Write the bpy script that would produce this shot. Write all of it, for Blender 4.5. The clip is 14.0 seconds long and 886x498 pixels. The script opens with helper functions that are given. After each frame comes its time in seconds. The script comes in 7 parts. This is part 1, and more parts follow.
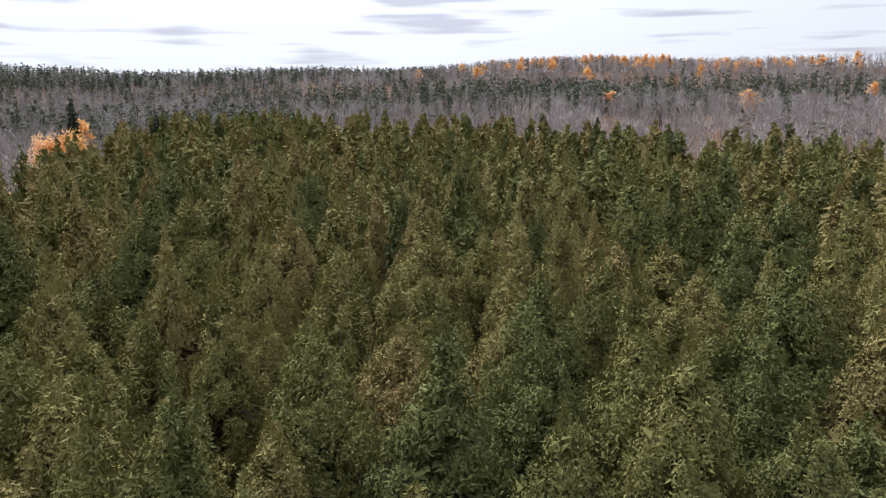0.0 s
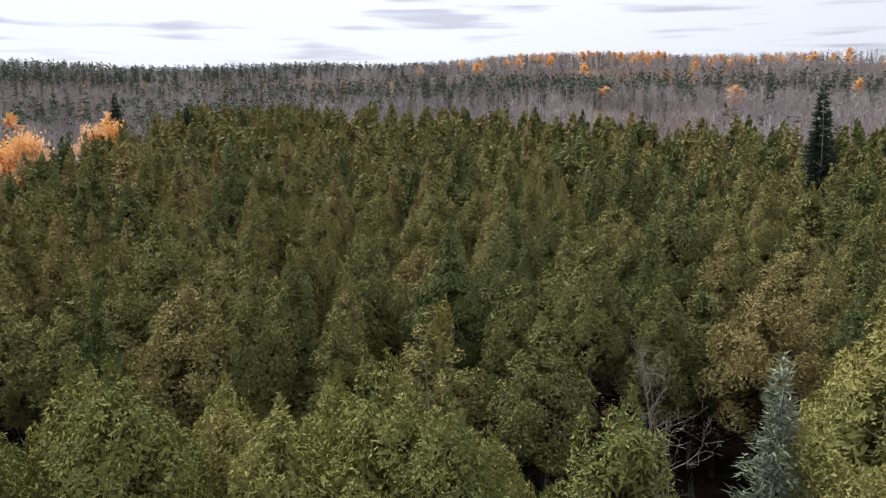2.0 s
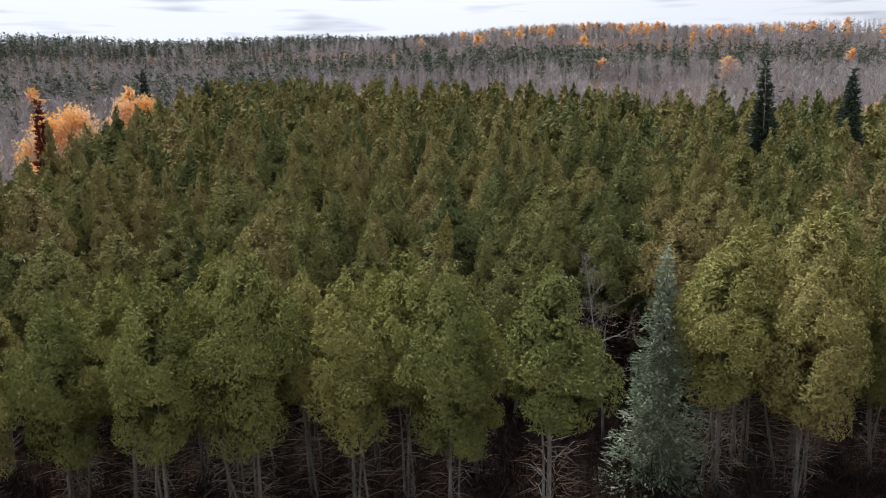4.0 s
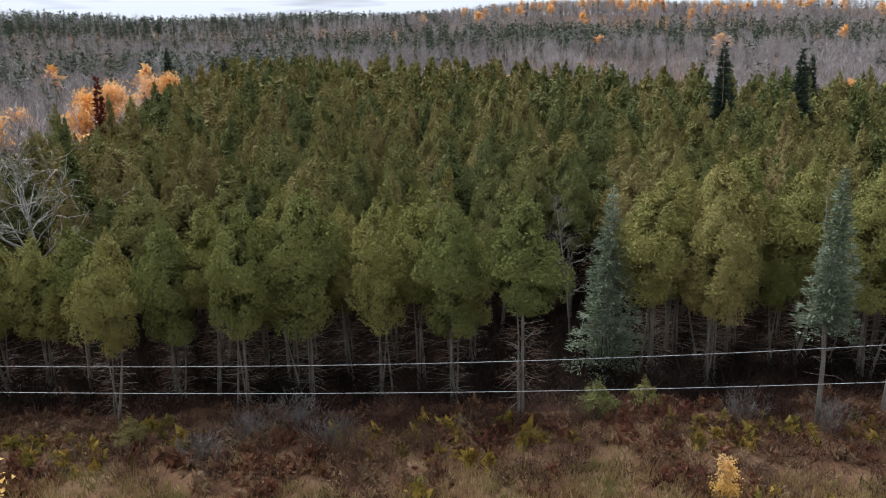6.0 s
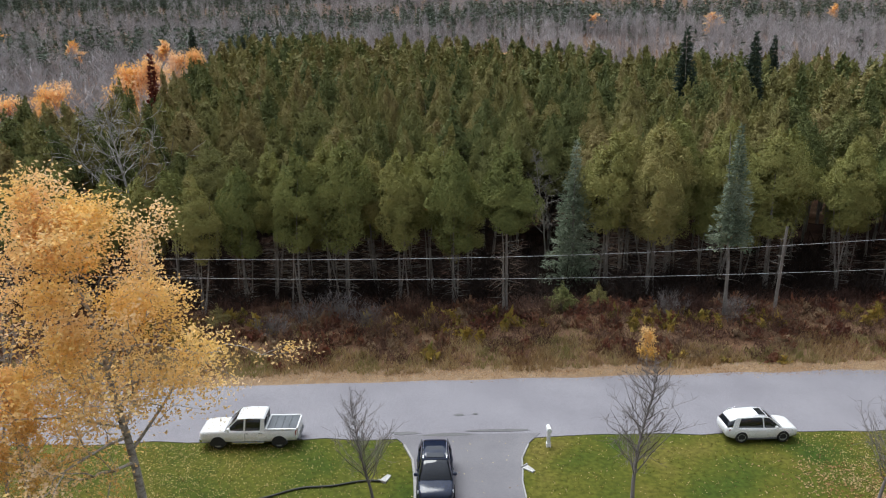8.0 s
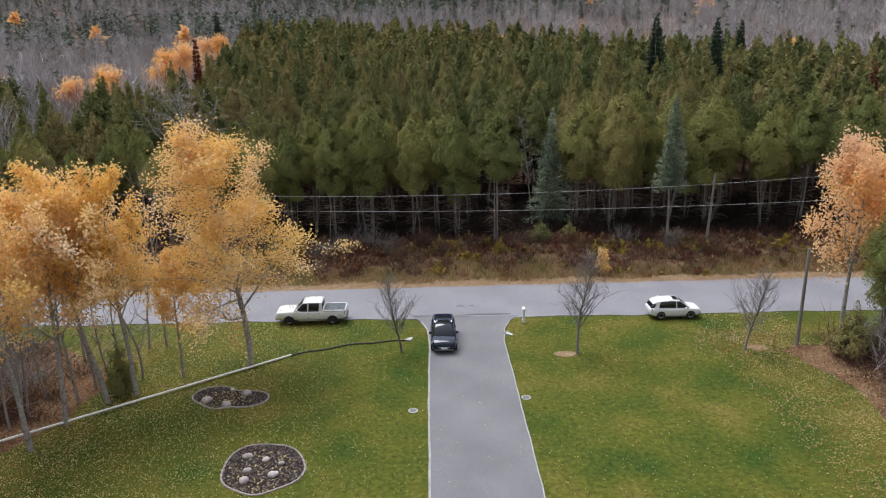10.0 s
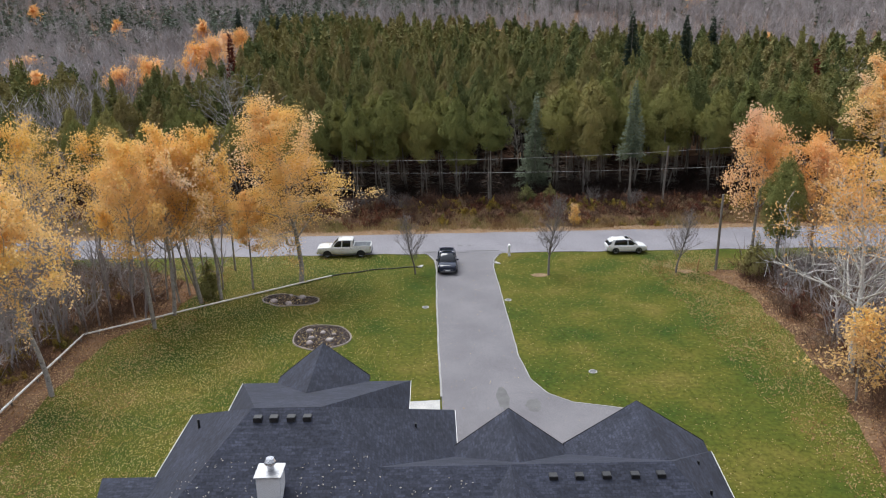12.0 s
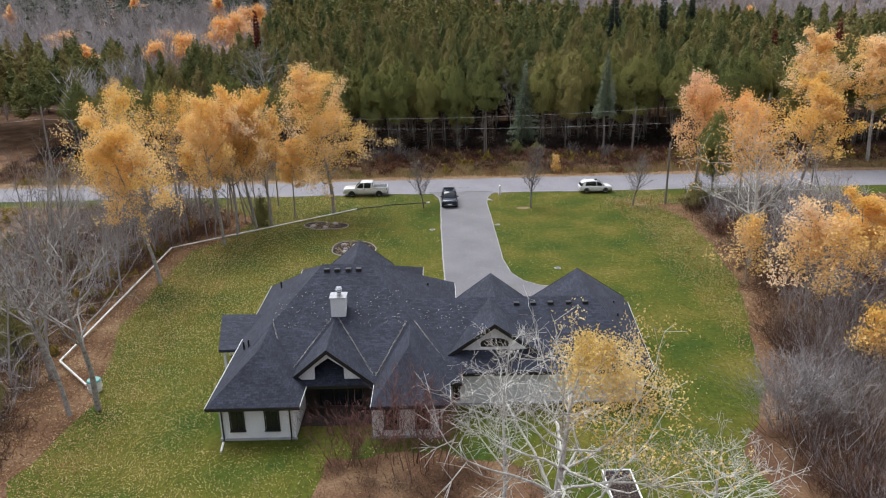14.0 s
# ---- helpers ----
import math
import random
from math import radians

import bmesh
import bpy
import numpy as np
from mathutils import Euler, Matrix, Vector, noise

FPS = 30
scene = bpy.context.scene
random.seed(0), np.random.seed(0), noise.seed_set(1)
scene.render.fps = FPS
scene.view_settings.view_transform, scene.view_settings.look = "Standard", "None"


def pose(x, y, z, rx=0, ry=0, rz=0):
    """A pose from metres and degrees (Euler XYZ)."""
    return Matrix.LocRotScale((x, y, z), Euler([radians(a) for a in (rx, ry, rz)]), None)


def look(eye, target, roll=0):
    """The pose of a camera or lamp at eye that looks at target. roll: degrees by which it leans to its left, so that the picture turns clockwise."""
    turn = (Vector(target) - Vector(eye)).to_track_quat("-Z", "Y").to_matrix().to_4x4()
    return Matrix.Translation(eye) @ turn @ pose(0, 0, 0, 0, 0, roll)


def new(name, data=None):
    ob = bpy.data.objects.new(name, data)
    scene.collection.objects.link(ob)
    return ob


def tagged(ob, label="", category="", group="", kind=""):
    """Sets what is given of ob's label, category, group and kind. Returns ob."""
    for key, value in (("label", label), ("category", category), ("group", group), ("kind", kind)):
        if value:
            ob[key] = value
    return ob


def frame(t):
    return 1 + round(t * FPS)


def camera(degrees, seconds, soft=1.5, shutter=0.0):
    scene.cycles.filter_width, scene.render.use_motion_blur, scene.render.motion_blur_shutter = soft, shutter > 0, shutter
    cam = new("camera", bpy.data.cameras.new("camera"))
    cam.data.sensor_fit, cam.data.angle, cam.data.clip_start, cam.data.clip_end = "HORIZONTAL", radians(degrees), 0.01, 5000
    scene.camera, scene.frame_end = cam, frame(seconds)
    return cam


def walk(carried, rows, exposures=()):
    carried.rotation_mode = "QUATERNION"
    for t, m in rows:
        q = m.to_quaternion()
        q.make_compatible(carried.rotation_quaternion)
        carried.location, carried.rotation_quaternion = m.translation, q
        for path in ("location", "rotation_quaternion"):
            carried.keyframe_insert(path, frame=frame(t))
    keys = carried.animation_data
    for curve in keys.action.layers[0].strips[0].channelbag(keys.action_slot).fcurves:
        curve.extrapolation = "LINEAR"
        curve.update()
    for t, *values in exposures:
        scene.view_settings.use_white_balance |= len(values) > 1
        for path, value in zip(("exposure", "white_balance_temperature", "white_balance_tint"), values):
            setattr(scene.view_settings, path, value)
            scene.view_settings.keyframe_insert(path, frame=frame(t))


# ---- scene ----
cam = camera(62.1, 14.0, soft=1.1)
PATH = [
    (0, (2.278, 16.97, 22.364), (2.325, 18.943, 22.046), -0.4),
    (0.5, (2.072, 12.868, 22.089), (2.12, 14.841, 21.767), -0.4),
    (1, (1.93, 9.031, 21.858), (1.978, 11.004, 21.533), -0.5),
    (1.5, (1.789, 5.441, 21.693), (1.837, 7.414, 21.366), -0.3),
    (2, (1.659, 2.081, 21.558), (1.706, 4.053, 21.228), -0.3),
    (2.5, (1.537, -1.172, 21.484), (1.583, 0.797, 21.137), -0.4),
    (3, (1.438, -4.352, 21.476), (1.482, -2.387, 21.111), -0.5),
    (3.2, (1.395, -5.6, 21.491), (1.438, -3.636, 21.117), -0.5),
    (5.3, (1.175, -18.278, 21.619), (1.211, -16.327, 21.179), -0.9),
    (5.5, (1.095, -19.533, 21.631), (1.132, -17.584, 21.184), -0.8),
    (6, (0.917, -22.969, 21.626), (0.953, -21.023, 21.163), -0.7),
    (6.5, (0.7, -26.577, 21.595), (0.738, -24.635, 21.118), -0.5),
    (7, (0.516, -30.409, 21.67), (0.555, -28.471, 21.178), -0.4),
    (7.5, (0.381, -34.484, 21.805), (0.418, -32.549, 21.299), -0.5),
    (8, (0.222, -38.507, 21.951), (0.258, -36.577, 21.429), -0.5),
    (8.5, (0.064, -42.718, 22.09), (0.099, -40.791, 21.555), -0.5),
    (8.7, (0.007, -44.436, 22.12), (0.04, -42.511, 21.579), -0.7),
    (10.8, (-0.58, -62.948, 22.822), (-0.553, -61.033, 22.245), -0.8),
    (11, (-0.646, -64.66, 22.857), (-0.619, -62.746, 22.278), -0.7),
    (11.5, (-0.903, -68.97, 22.981), (-0.874, -67.057, 22.398), -0.8),
    (12, (-0.982, -73.557, 23.143), (-0.956, -71.645, 22.557), -0.7),
    (12.5, (-1.031, -78.122, 23.31), (-1.008, -76.215, 22.708), -0.8),
    (13, (-1.016, -82.672, 23.646), (-0.999, -80.772, 23.023), -0.8),
    (13.4, (-1.038, -86.265, 23.895), (-1.025, -84.371, 23.253), -0.7),
    (13.5, (-1.06, -87.155, 23.929), (-1.045, -85.262, 23.286), -1.0),
    (14, (-1.267, -91.605, 24.27), (-1.251, -89.715, 23.616), -1.0),
]
walk(cam, [(t, look(eye, target, roll)) for t, eye, target, roll in PATH],
     exposures=((0, -0.02, 6500, 10), (3.2, -0.04, 6500, 10), (6.5, -0.10, 6250, 6), (9, -0.14, 6250, 6), (11, -0.18, 6300, 8), (14, -0.15, 6350, 8)))

# ---------------------------------------------------------------- world, sun, exposure
world = bpy.data.worlds.new("overcast_sky")
scene.world = world
world.use_nodes = True
wn, wl = world.node_tree.nodes, world.node_tree.links
wn.clear()
SUN_EL, SUN_AZ = radians(60), radians(325)
sky = wn.new("ShaderNodeTexSky")
sky.sky_type, sky.sun_disc, sky.sun_elevation, sky.sun_rotation = "NISHITA", False, SUN_EL, SUN_AZ
clear_bg = wn.new("ShaderNodeBackground")
clear_bg.inputs[1].default_value = 0.08
wl.new(sky.outputs[0], clear_bg.inputs[0])
# thin cloud cover with a few long grey-violet streaks
wtc = wn.new("ShaderNodeTexCoord")
wmap = wn.new("ShaderNodeMapping")
wmap.inputs["Scale"].default_value = (4.2, 4.2, 46.0)
wl.new(wtc.outputs["Generated"], wmap.inputs[0])
wnoise = wn.new("ShaderNodeTexNoise")
wnoise.inputs["Scale"].default_value, wnoise.inputs["Detail"].default_value = 1.35, 2.0
wl.new(wmap.outputs[0], wnoise.inputs["Vector"])
wramp = wn.new("ShaderNodeValToRGB")
wramp.color_ramp.elements[0].position, wramp.color_ramp.elements[0].color = 0.54, (0.945, 0.985, 1.10, 1)
wramp.color_ramp.elements[1].position, wramp.color_ramp.elements[1].color = 0.66, (0.64, 0.66, 0.78, 1)
wl.new(wnoise.outputs[0], wramp.inputs[0])
cloud_bg = wn.new("ShaderNodeBackground")
# an overcast sky is brighter overhead than at the horizon
wsep = wn.new("ShaderNodeSeparateXYZ")
wl.new(wtc.outputs["Generated"], wsep.inputs[0])
wgrad = wn.new("ShaderNodeMapRange")
for k, v in zip(("From Min", "From Max", "To Min", "To Max"), (0.06, 0.9, 1.03, 2.0)):
    wgrad.inputs[k].default_value = v
wl.new(wsep.outputs["Z"], wgrad.inputs["Value"])
# the cloud is thinner and brighter towards the sun's side, duller opposite
wdot = wn.new("ShaderNodeVectorMath")
wdot.operation = "DOT_PRODUCT"
wdot.inputs[1].default_value = (-0.5, 0.866, 0.0)
wl.new(wtc.outputs["Generated"], wdot.inputs[0])
wside = wn.new("ShaderNodeMapRange")
for k, v in zip(("From Min", "From Max", "To Min", "To Max"), (-1.0, 0.85, 0.36, 1.0)):
    wside.inputs[k].default_value = v
wl.new(wdot.outputs["Value"], wside.inputs["Value"])
wmul = wn.new("ShaderNodeMath")
wmul.operation = "MULTIPLY"
wl.new(wgrad.outputs[0], wmul.inputs[0])
wl.new(wside.outputs[0], wmul.inputs[1])
wl.new(wmul.outputs[0], cloud_bg.inputs[1])
wl.new(wramp.outputs[0], cloud_bg.inputs[0])
wmix = wn.new("ShaderNodeMixShader")
wmix.inputs[0].default_value = 0.92
wl.new(clear_bg.outputs[0], wmix.inputs[1])
wl.new(cloud_bg.outputs[0], wmix.inputs[2])
wout = wn.new("ShaderNodeOutputWorld")
wl.new(wmix.outputs[0], wout.inputs[0])

sun_data = bpy.data.lights.new("sun", "SUN")
sun_data.energy, sun_data.angle, sun_data.color = 4.4, radians(38), (1.0, 0.98, 0.965)
sun = new("sun", sun_data)
sun.matrix_world = look((math.sin(SUN_AZ) * math.cos(SUN_EL), math.cos(SUN_AZ) * math.cos(SUN_EL), math.sin(SUN_EL)), (0, 0, 0))


# ---------------------------------------------------------------- materials
def material(name, rough=0.8, metal=0.0):
    m = bpy.data.materials.new(name)
    m.use_nodes = True
    b = m.node_tree.nodes["Principled BSDF"]
    b.inputs["Roughness"].default_value, b.inputs["Metallic"].default_value = rough, metal
    return m, m.node_tree.nodes, m.node_tree.links, b


def ramp(n, stops):
    r = n.new("ShaderNodeValToRGB")
    els = r.color_ramp.elements
    while len(els) < len(stops):
        els.new(0.5)
    for e, (p, c) in zip(els, stops):
        e.position, e.color = p, (*c, 1)
    return r


def noise_tex(n, l, scale, detail=3.0, stretch=None):
    tc = n.new("ShaderNodeTexCoord")
    t = n.new("ShaderNodeTexNoise")
    t.inputs["Scale"].default_value, t.inputs["Detail"].default_value = scale, detail
    if stretch:
        mp = n.new("ShaderNodeMapping")
        mp.inputs["Scale"].default_value = stretch
        l.new(tc.outputs["Object"], mp.inputs[0])
        l.new(mp.outputs[0], t.inputs["Vector"])
    else:
        l.new(tc.outputs["Object"], t.inputs["Vector"])
    return t


def mixed(n, l, fac, a, b, mode="MIX"):
    m = n.new("ShaderNodeMix")
    m.data_type, m.blend_type = "RGBA", mode
    for sock, v in ((m.inputs[0], fac), (m.inputs[6], a), (m.inputs[7], b)):
        if isinstance(v, (int, float)):
            sock.default_value = v
        elif isinstance(v, tuple):
            sock.default_value = (*v, 1)
        else:
            l.new(v, sock)
    return m.outputs[2]


def bumped(n, l, b, height, strength, dist=0.02):
    bp = n.new("ShaderNodeBump")
    bp.inputs["Strength"].default_value, bp.inputs["Distance"].default_value = strength, dist
    l.new(height, bp.inputs["Height"])
    l.new(bp.outputs[0], b.inputs["Normal"])


def surface(name, stops, scale, rough=0.85, fine=None, bump=0.3, metal=0.0, stretch=None):
    """Two scales of noise: broad colour patches and fine grain with relief."""
    m, n, l, b = material(name, rough, metal)
    b.inputs["Specular IOR Level"].default_value = 0.12 if rough >= 0.9 else 0.5
    big = noise_tex(n, l, scale, 5.0, stretch)
    r = ramp(n, stops)
    l.new(big.outputs[0], r.inputs[0])
    small = noise_tex(n, l, fine or scale * 14, 4.0, stretch)
    g = ramp(n, [(0.3, (0.62, 0.62, 0.62)), (0.7, (1.25, 1.25, 1.25))])
    l.new(small.outputs[0], g.inputs[0])
    l.new(mixed(n, l, 1.0, r.outputs[0], g.outputs[0], "MULTIPLY"), b.inputs["Base Color"])
    if bump:
        bumped(n, l, b, small.outputs[0], bump)
    return m


def foliage(name, tones, patch=0.24, by_object=0.5, rough=0.7, thin=0.25, each=0.26, joined=False, patchy=1.7):
    """Leaf colour: broad patches, each tree its own shade, each leaf its own."""
    m, n, l, b = material(name, rough)
    if joined:
        own = n.new("ShaderNodeAttribute")
        own.attribute_name = "tree_tone"
        shade = own.outputs["Fac"]
    else:
        shade = n.new("ShaderNodeObjectInfo").outputs["Random"]
    geo = n.new("ShaderNodeNewGeometry")
    big = n.new("ShaderNodeTexNoise")
    big.inputs["Scale"].default_value, big.inputs["Detail"].default_value = patch, 2.0
    l.new(geo.outputs["Position"], big.inputs["Vector"])
    a = n.new("ShaderNodeMath")
    a.operation = "MULTIPLY_ADD"
    a.inputs[1].default_value = by_object
    l.new(shade, a.inputs[0])
    wide_ = n.new("ShaderNodeMath")
    wide_.operation = "MULTIPLY_ADD"
    wide_.inputs[1].default_value, wide_.inputs[2].default_value = patchy, 0.5 - 0.5 * patchy
    l.new(big.outputs[0], wide_.inputs[0])
    l.new(wide_.outputs[0], a.inputs[2])
    c = n.new("ShaderNodeMath")
    c.operation = "MULTIPLY_ADD"
    c.inputs[1].default_value = each
    l.new(geo.outputs["Random Per Island"], c.inputs[0])
    l.new(a.outputs[0], c.inputs[2])
    d = n.new("ShaderNodeMath")
    d.operation = "MULTIPLY_ADD"
    d.inputs[1].default_value, d.inputs[2].default_value = 1.25 / (0.9 + by_object), -0.22
    l.new(c.outputs[0], d.inputs[0])
    r = ramp(n, [(i / (len(tones) - 1), t) for i, t in enumerate(tones)])
    l.new(d.outputs[0], r.inputs[0])
    l.new(r.outputs[0], b.inputs["Base Color"])
    b.inputs["Specular IOR Level"].default_value = 0.1
    if thin:
        tr = n.new("ShaderNodeBsdfTranslucent")
        l.new(r.outputs[0], tr.inputs[0])
        mx = n.new("ShaderNodeMixShader")
        mx.inputs[0].default_value = thin
        l.new(b.outputs[0], mx.inputs[1])
        l.new(tr.outputs[0], mx.inputs[2])
        l.new(mx.outputs[0], n["Material Output"].inputs[0])
    return m


CEDAR_TONES = [(0.072, 0.092, 0.036), (0.130, 0.146, 0.053), (0.214, 0.206, 0.074), (0.272, 0.230, 0.092), (0.285, 0.200, 0.10)]
CEDAR = foliage("cedar_leaf", CEDAR_TONES, patch=0.5, by_object=1.0, thin=0.0, each=0.22, patchy=0.45)
# yellower, lighter copy of CEDAR: the brighter edge light is put into the colour
EDGE_CEDAR = foliage("lit_yellow_green_cedar_leaf", [(0.098, 0.124, 0.044), (0.185, 0.198, 0.062), (0.270, 0.256, 0.084), (0.325, 0.268, 0.105)], patch=0.5, by_object=0.8, thin=0.0, each=0.30, patchy=0.6)
# needles coloured near black, the shade under the cedars put in
FLOOR = surface("shaded_needle_floor", [(0.3, (0.022, 0.012, 0.009)), (0.5, (0.040, 0.021, 0.015)), (0.72, (0.070, 0.038, 0.026))], 0.5, 0.95, 7, 0.8)
# dead twigs with the wood's inner shade put into their colour
SHADED_TWIG = foliage("shaded_dead_twig", [(0.0132, 0.009, 0.00744), (0.024, 0.0168, 0.01364), (0.042, 0.0312, 0.02604)], by_object=0.0, thin=0.0)
FOREST = foliage("cedar_leaf_forest", CEDAR_TONES, patch=0.5, by_object=1.0, thin=0.0, each=0.22, patchy=0.45, joined=True)
SPRUCE = foliage("spruce_needle", [(0.026, 0.040, 0.028), (0.048, 0.068, 0.048), (0.075, 0.094, 0.066)], by_object=0.2, thin=0.1)
# lighter than SPRUCE, with the haze of distance put into the colour
HAZY_CONIFER = foliage("hazy_conifer_needle", [(0.044, 0.060, 0.042), (0.080, 0.100, 0.070), (0.120, 0.136, 0.098)], patch=0.03, by_object=0.0, thin=0.1)
BLUE_SPRUCE = foliage("blue_spruce_needle", [(0.075, 0.100, 0.066), (0.17, 0.205, 0.135), (0.30, 0.335, 0.245)], by_object=0.0, thin=0.1)
YELLOW = foliage("aspen_leaf_yellow", [(0.66, 0.40, 0.085), (0.82, 0.545, 0.175), (0.86, 0.605, 0.29), (0.84, 0.645, 0.45)], thin=0.42)
ORANGE = foliage("aspen_leaf_orange", [(0.70, 0.36, 0.085), (0.82, 0.48, 0.16), (0.85, 0.54, 0.26), (0.82, 0.57, 0.37)], thin=0.42)
RUST = foliage("dead_needle", [(0.075, 0.018, 0.013), (0.14, 0.035, 0.024), (0.20, 0.06, 0.04)], thin=0.1)
# grey twigs, raised and cooled so the tones carry the far hillside's haze
TWIG = foliage("hazed_bare_twig", [(0.17, 0.148, 0.144), (0.26, 0.232, 0.228), (0.37, 0.338, 0.334), (0.47, 0.436, 0.430)], patch=0.03, by_object=0.2, thin=0.0)
BRUSH = foliage("brush_twig", [(0.050, 0.026, 0.020), (0.095, 0.050, 0.036), (0.14, 0.085, 0.058), (0.19, 0.14, 0.10)], patch=0.12, by_object=0.3, thin=0.0)
RED_TWIG = foliage("red_twig", [(0.09, 0.045, 0.042), (0.15, 0.075, 0.065), (0.22, 0.12, 0.10)], by_object=0.2, thin=0.0)
DRY = foliage("dry_grass_blade", [(0.20, 0.12, 0.055), (0.33, 0.22, 0.105), (0.42, 0.31, 0.165), (0.24, 0.21, 0.08)], patch=0.35, by_object=0.0)
BLADE = foliage("grass_blade", [(0.054, 0.079, 0.010), (0.074, 0.091, 0.013), (0.096, 0.100, 0.016), (0.132, 0.118, 0.026)], patch=0.18, by_object=0.0)
FALLEN = foliage("fallen_leaf", [(0.30, 0.19, 0.07), (0.48, 0.35, 0.14), (0.62, 0.50, 0.26), (0.42, 0.30, 0.14)], patch=0.5, by_object=0.0)
BLEACHED = foliage("bleached_leaf", [(0.34, 0.30, 0.25), (0.50, 0.46, 0.40), (0.62, 0.58, 0.52)], patch=0.5, by_object=0.0)
DEAD_LEAF = foliage("brown_leaf", [(0.13, 0.07, 0.035), (0.22, 0.13, 0.065), (0.32, 0.21, 0.11), (0.40, 0.29, 0.16)], patch=0.5, by_object=0.0)
YOUNG_TWIG = foliage("young_grey_twig", [(0.10, 0.085, 0.078), (0.17, 0.148, 0.138), (0.24, 0.215, 0.205)], patch=0.3, by_object=0.0, thin=0.0)
STAKE_WOOD = surface("stake_wood", [(0.3, (0.34, 0.19, 0.08)), (0.7, (0.50, 0.30, 0.14))], 3.0, 0.85, 30, 0.3)
KERB = surface("grey_edging", [(0.3, (0.25, 0.24, 0.235)), (0.7, (0.36, 0.35, 0.34))], 1.2, 0.85, 25, 0.2)
TAN_LEAF = foliage("tan_leaf", [(0.22, 0.11, 0.055), (0.34, 0.19, 0.09), (0.44, 0.28, 0.15), (0.50, 0.36, 0.21)], patch=0.5, by_object=0.0)
BARK = surface("grey_bark", [(0.3, (0.14, 0.125, 0.108)), (0.7, (0.32, 0.295, 0.26))], 2.2, 0.9, 22, 0.6, stretch=(1, 1, 0.25))
# pale bark lowered in tone: the trunks' backlit shade is put into the colour
PALE_BARK = surface("backlit_pale_aspen_bark", [(0.32, (0.16, 0.14, 0.12)), (0.46, (0.32, 0.295, 0.265)), (0.8, (0.47, 0.44, 0.405))], 3.0, 0.85, 16, 0.35, stretch=(1, 1, 1.6))
LITTER = surface("leaf_litter", [(0.3, (0.078, 0.04032, 0.02415)), (0.5, (0.138, 0.07616, 0.0441)), (0.72, (0.228, 0.1456, 0.084))], 0.35, 0.95, 7, 0.8)
LAWN = surface("lawn_grass", [(0.30, (0.034, 0.060, 0.008)), (0.43, (0.060, 0.075, 0.010)), (0.56, (0.086, 0.088, 0.013)), (0.70, (0.124, 0.106, 0.023))], 0.22, 0.95, 3.5, 0.7)
FERN = foliage("rust_fern", [(0.0902, 0.0291, 0.0242), (0.164, 0.06014, 0.0396), (0.2296, 0.1164, 0.0682), (0.2706, 0.194, 0.121)], patch=0.5, by_object=0.0)
WEED = foliage("yellow_green_weed", [(0.08, 0.085, 0.022), (0.17, 0.14, 0.034), (0.29, 0.215, 0.05), (0.40, 0.27, 0.06)], patch=0.5, by_object=0.0)
VERGE = surface("dry_verge", [(0.3, (0.16, 0.10, 0.045)), (0.55, (0.25, 0.18, 0.085)), (0.75, (0.15, 0.15, 0.05))], 0.5, 0.95, 9, 0.8)
GRAVEL = surface("leafy_shoulder", [(0.3, (0.19, 0.125, 0.075)), (0.6, (0.26, 0.18, 0.11)), (0.8, (0.25, 0.21, 0.165))], 1.6, 0.95, 18, 0.6)
ASPHALT = surface("old_asphalt", [(0.3, (0.176, 0.166, 0.185)), (0.5, (0.203, 0.193, 0.212)), (0.75, (0.230, 0.220, 0.238))], 0.22, 0.85, 30, 0.25)
DRIVE = surface("driveway_asphalt", [(0.3, (0.128, 0.120, 0.130)), (0.55, (0.154, 0.146, 0.156)), (0.75, (0.180, 0.170, 0.179))], 0.25, 0.8, 34, 0.25)
PATCH = surface("damp_asphalt", [(0.3, (0.075, 0.072, 0.073)), (0.7, (0.125, 0.120, 0.120))], 1.0, 0.6, 30, 0.2)
CONCRETE = surface("pale_concrete", [(0.3, (0.36, 0.35, 0.34)), (0.7, (0.50, 0.49, 0.47))], 1.2, 0.85, 25, 0.2)
STUCCO = surface("white_stucco", [(0.3, (0.72, 0.72, 0.73)), (0.7, (0.83, 0.83, 0.84))], 0.8, 0.9, 40, 0.25)
STONE_WALL = surface("grey_stucco_base", [(0.3, (0.33, 0.33, 0.34)), (0.7, (0.44, 0.44, 0.45))], 1.5, 0.9, 30, 0.3)
WHITE_BARK = surface("white_aspen_bark", [(0.30, (0.20, 0.18, 0.16)), (0.42, (0.55, 0.53, 0.49)), (0.8, (0.72, 0.70, 0.66))], 2.5, 0.85, 14, 0.3)
PALE_YELLOW = foliage("pale_yellow_leaf", [(0.55, 0.372, 0.096), (0.7, 0.5022, 0.176), (0.8, 0.6138, 0.288), (0.82, 0.651, 0.352)], thin=0.35)
BLACK_TRIM = surface("black_trim", [(0.3, (0.010, 0.010, 0.012)), (0.7, (0.020, 0.020, 0.022))], 3.0, 0.45, 30, 0.05)
WHITE_TRIM = surface("white_trim", [(0.3, (0.70, 0.70, 0.70)), (0.7, (0.80, 0.80, 0.80))], 3.0, 0.5, 30, 0.05)
WHITE_PIPE = surface("white_pipe", [(0.3, (0.68, 0.66, 0.62)), (0.7, (0.82, 0.81, 0.78))], 2.0, 0.5, 20, 0.05)
BLACK_PIPE = surface("black_pipe", [(0.3, (0.012, 0.012, 0.012)), (0.7, (0.03, 0.03, 0.03))], 4.0, 0.6, 30, 0.3)
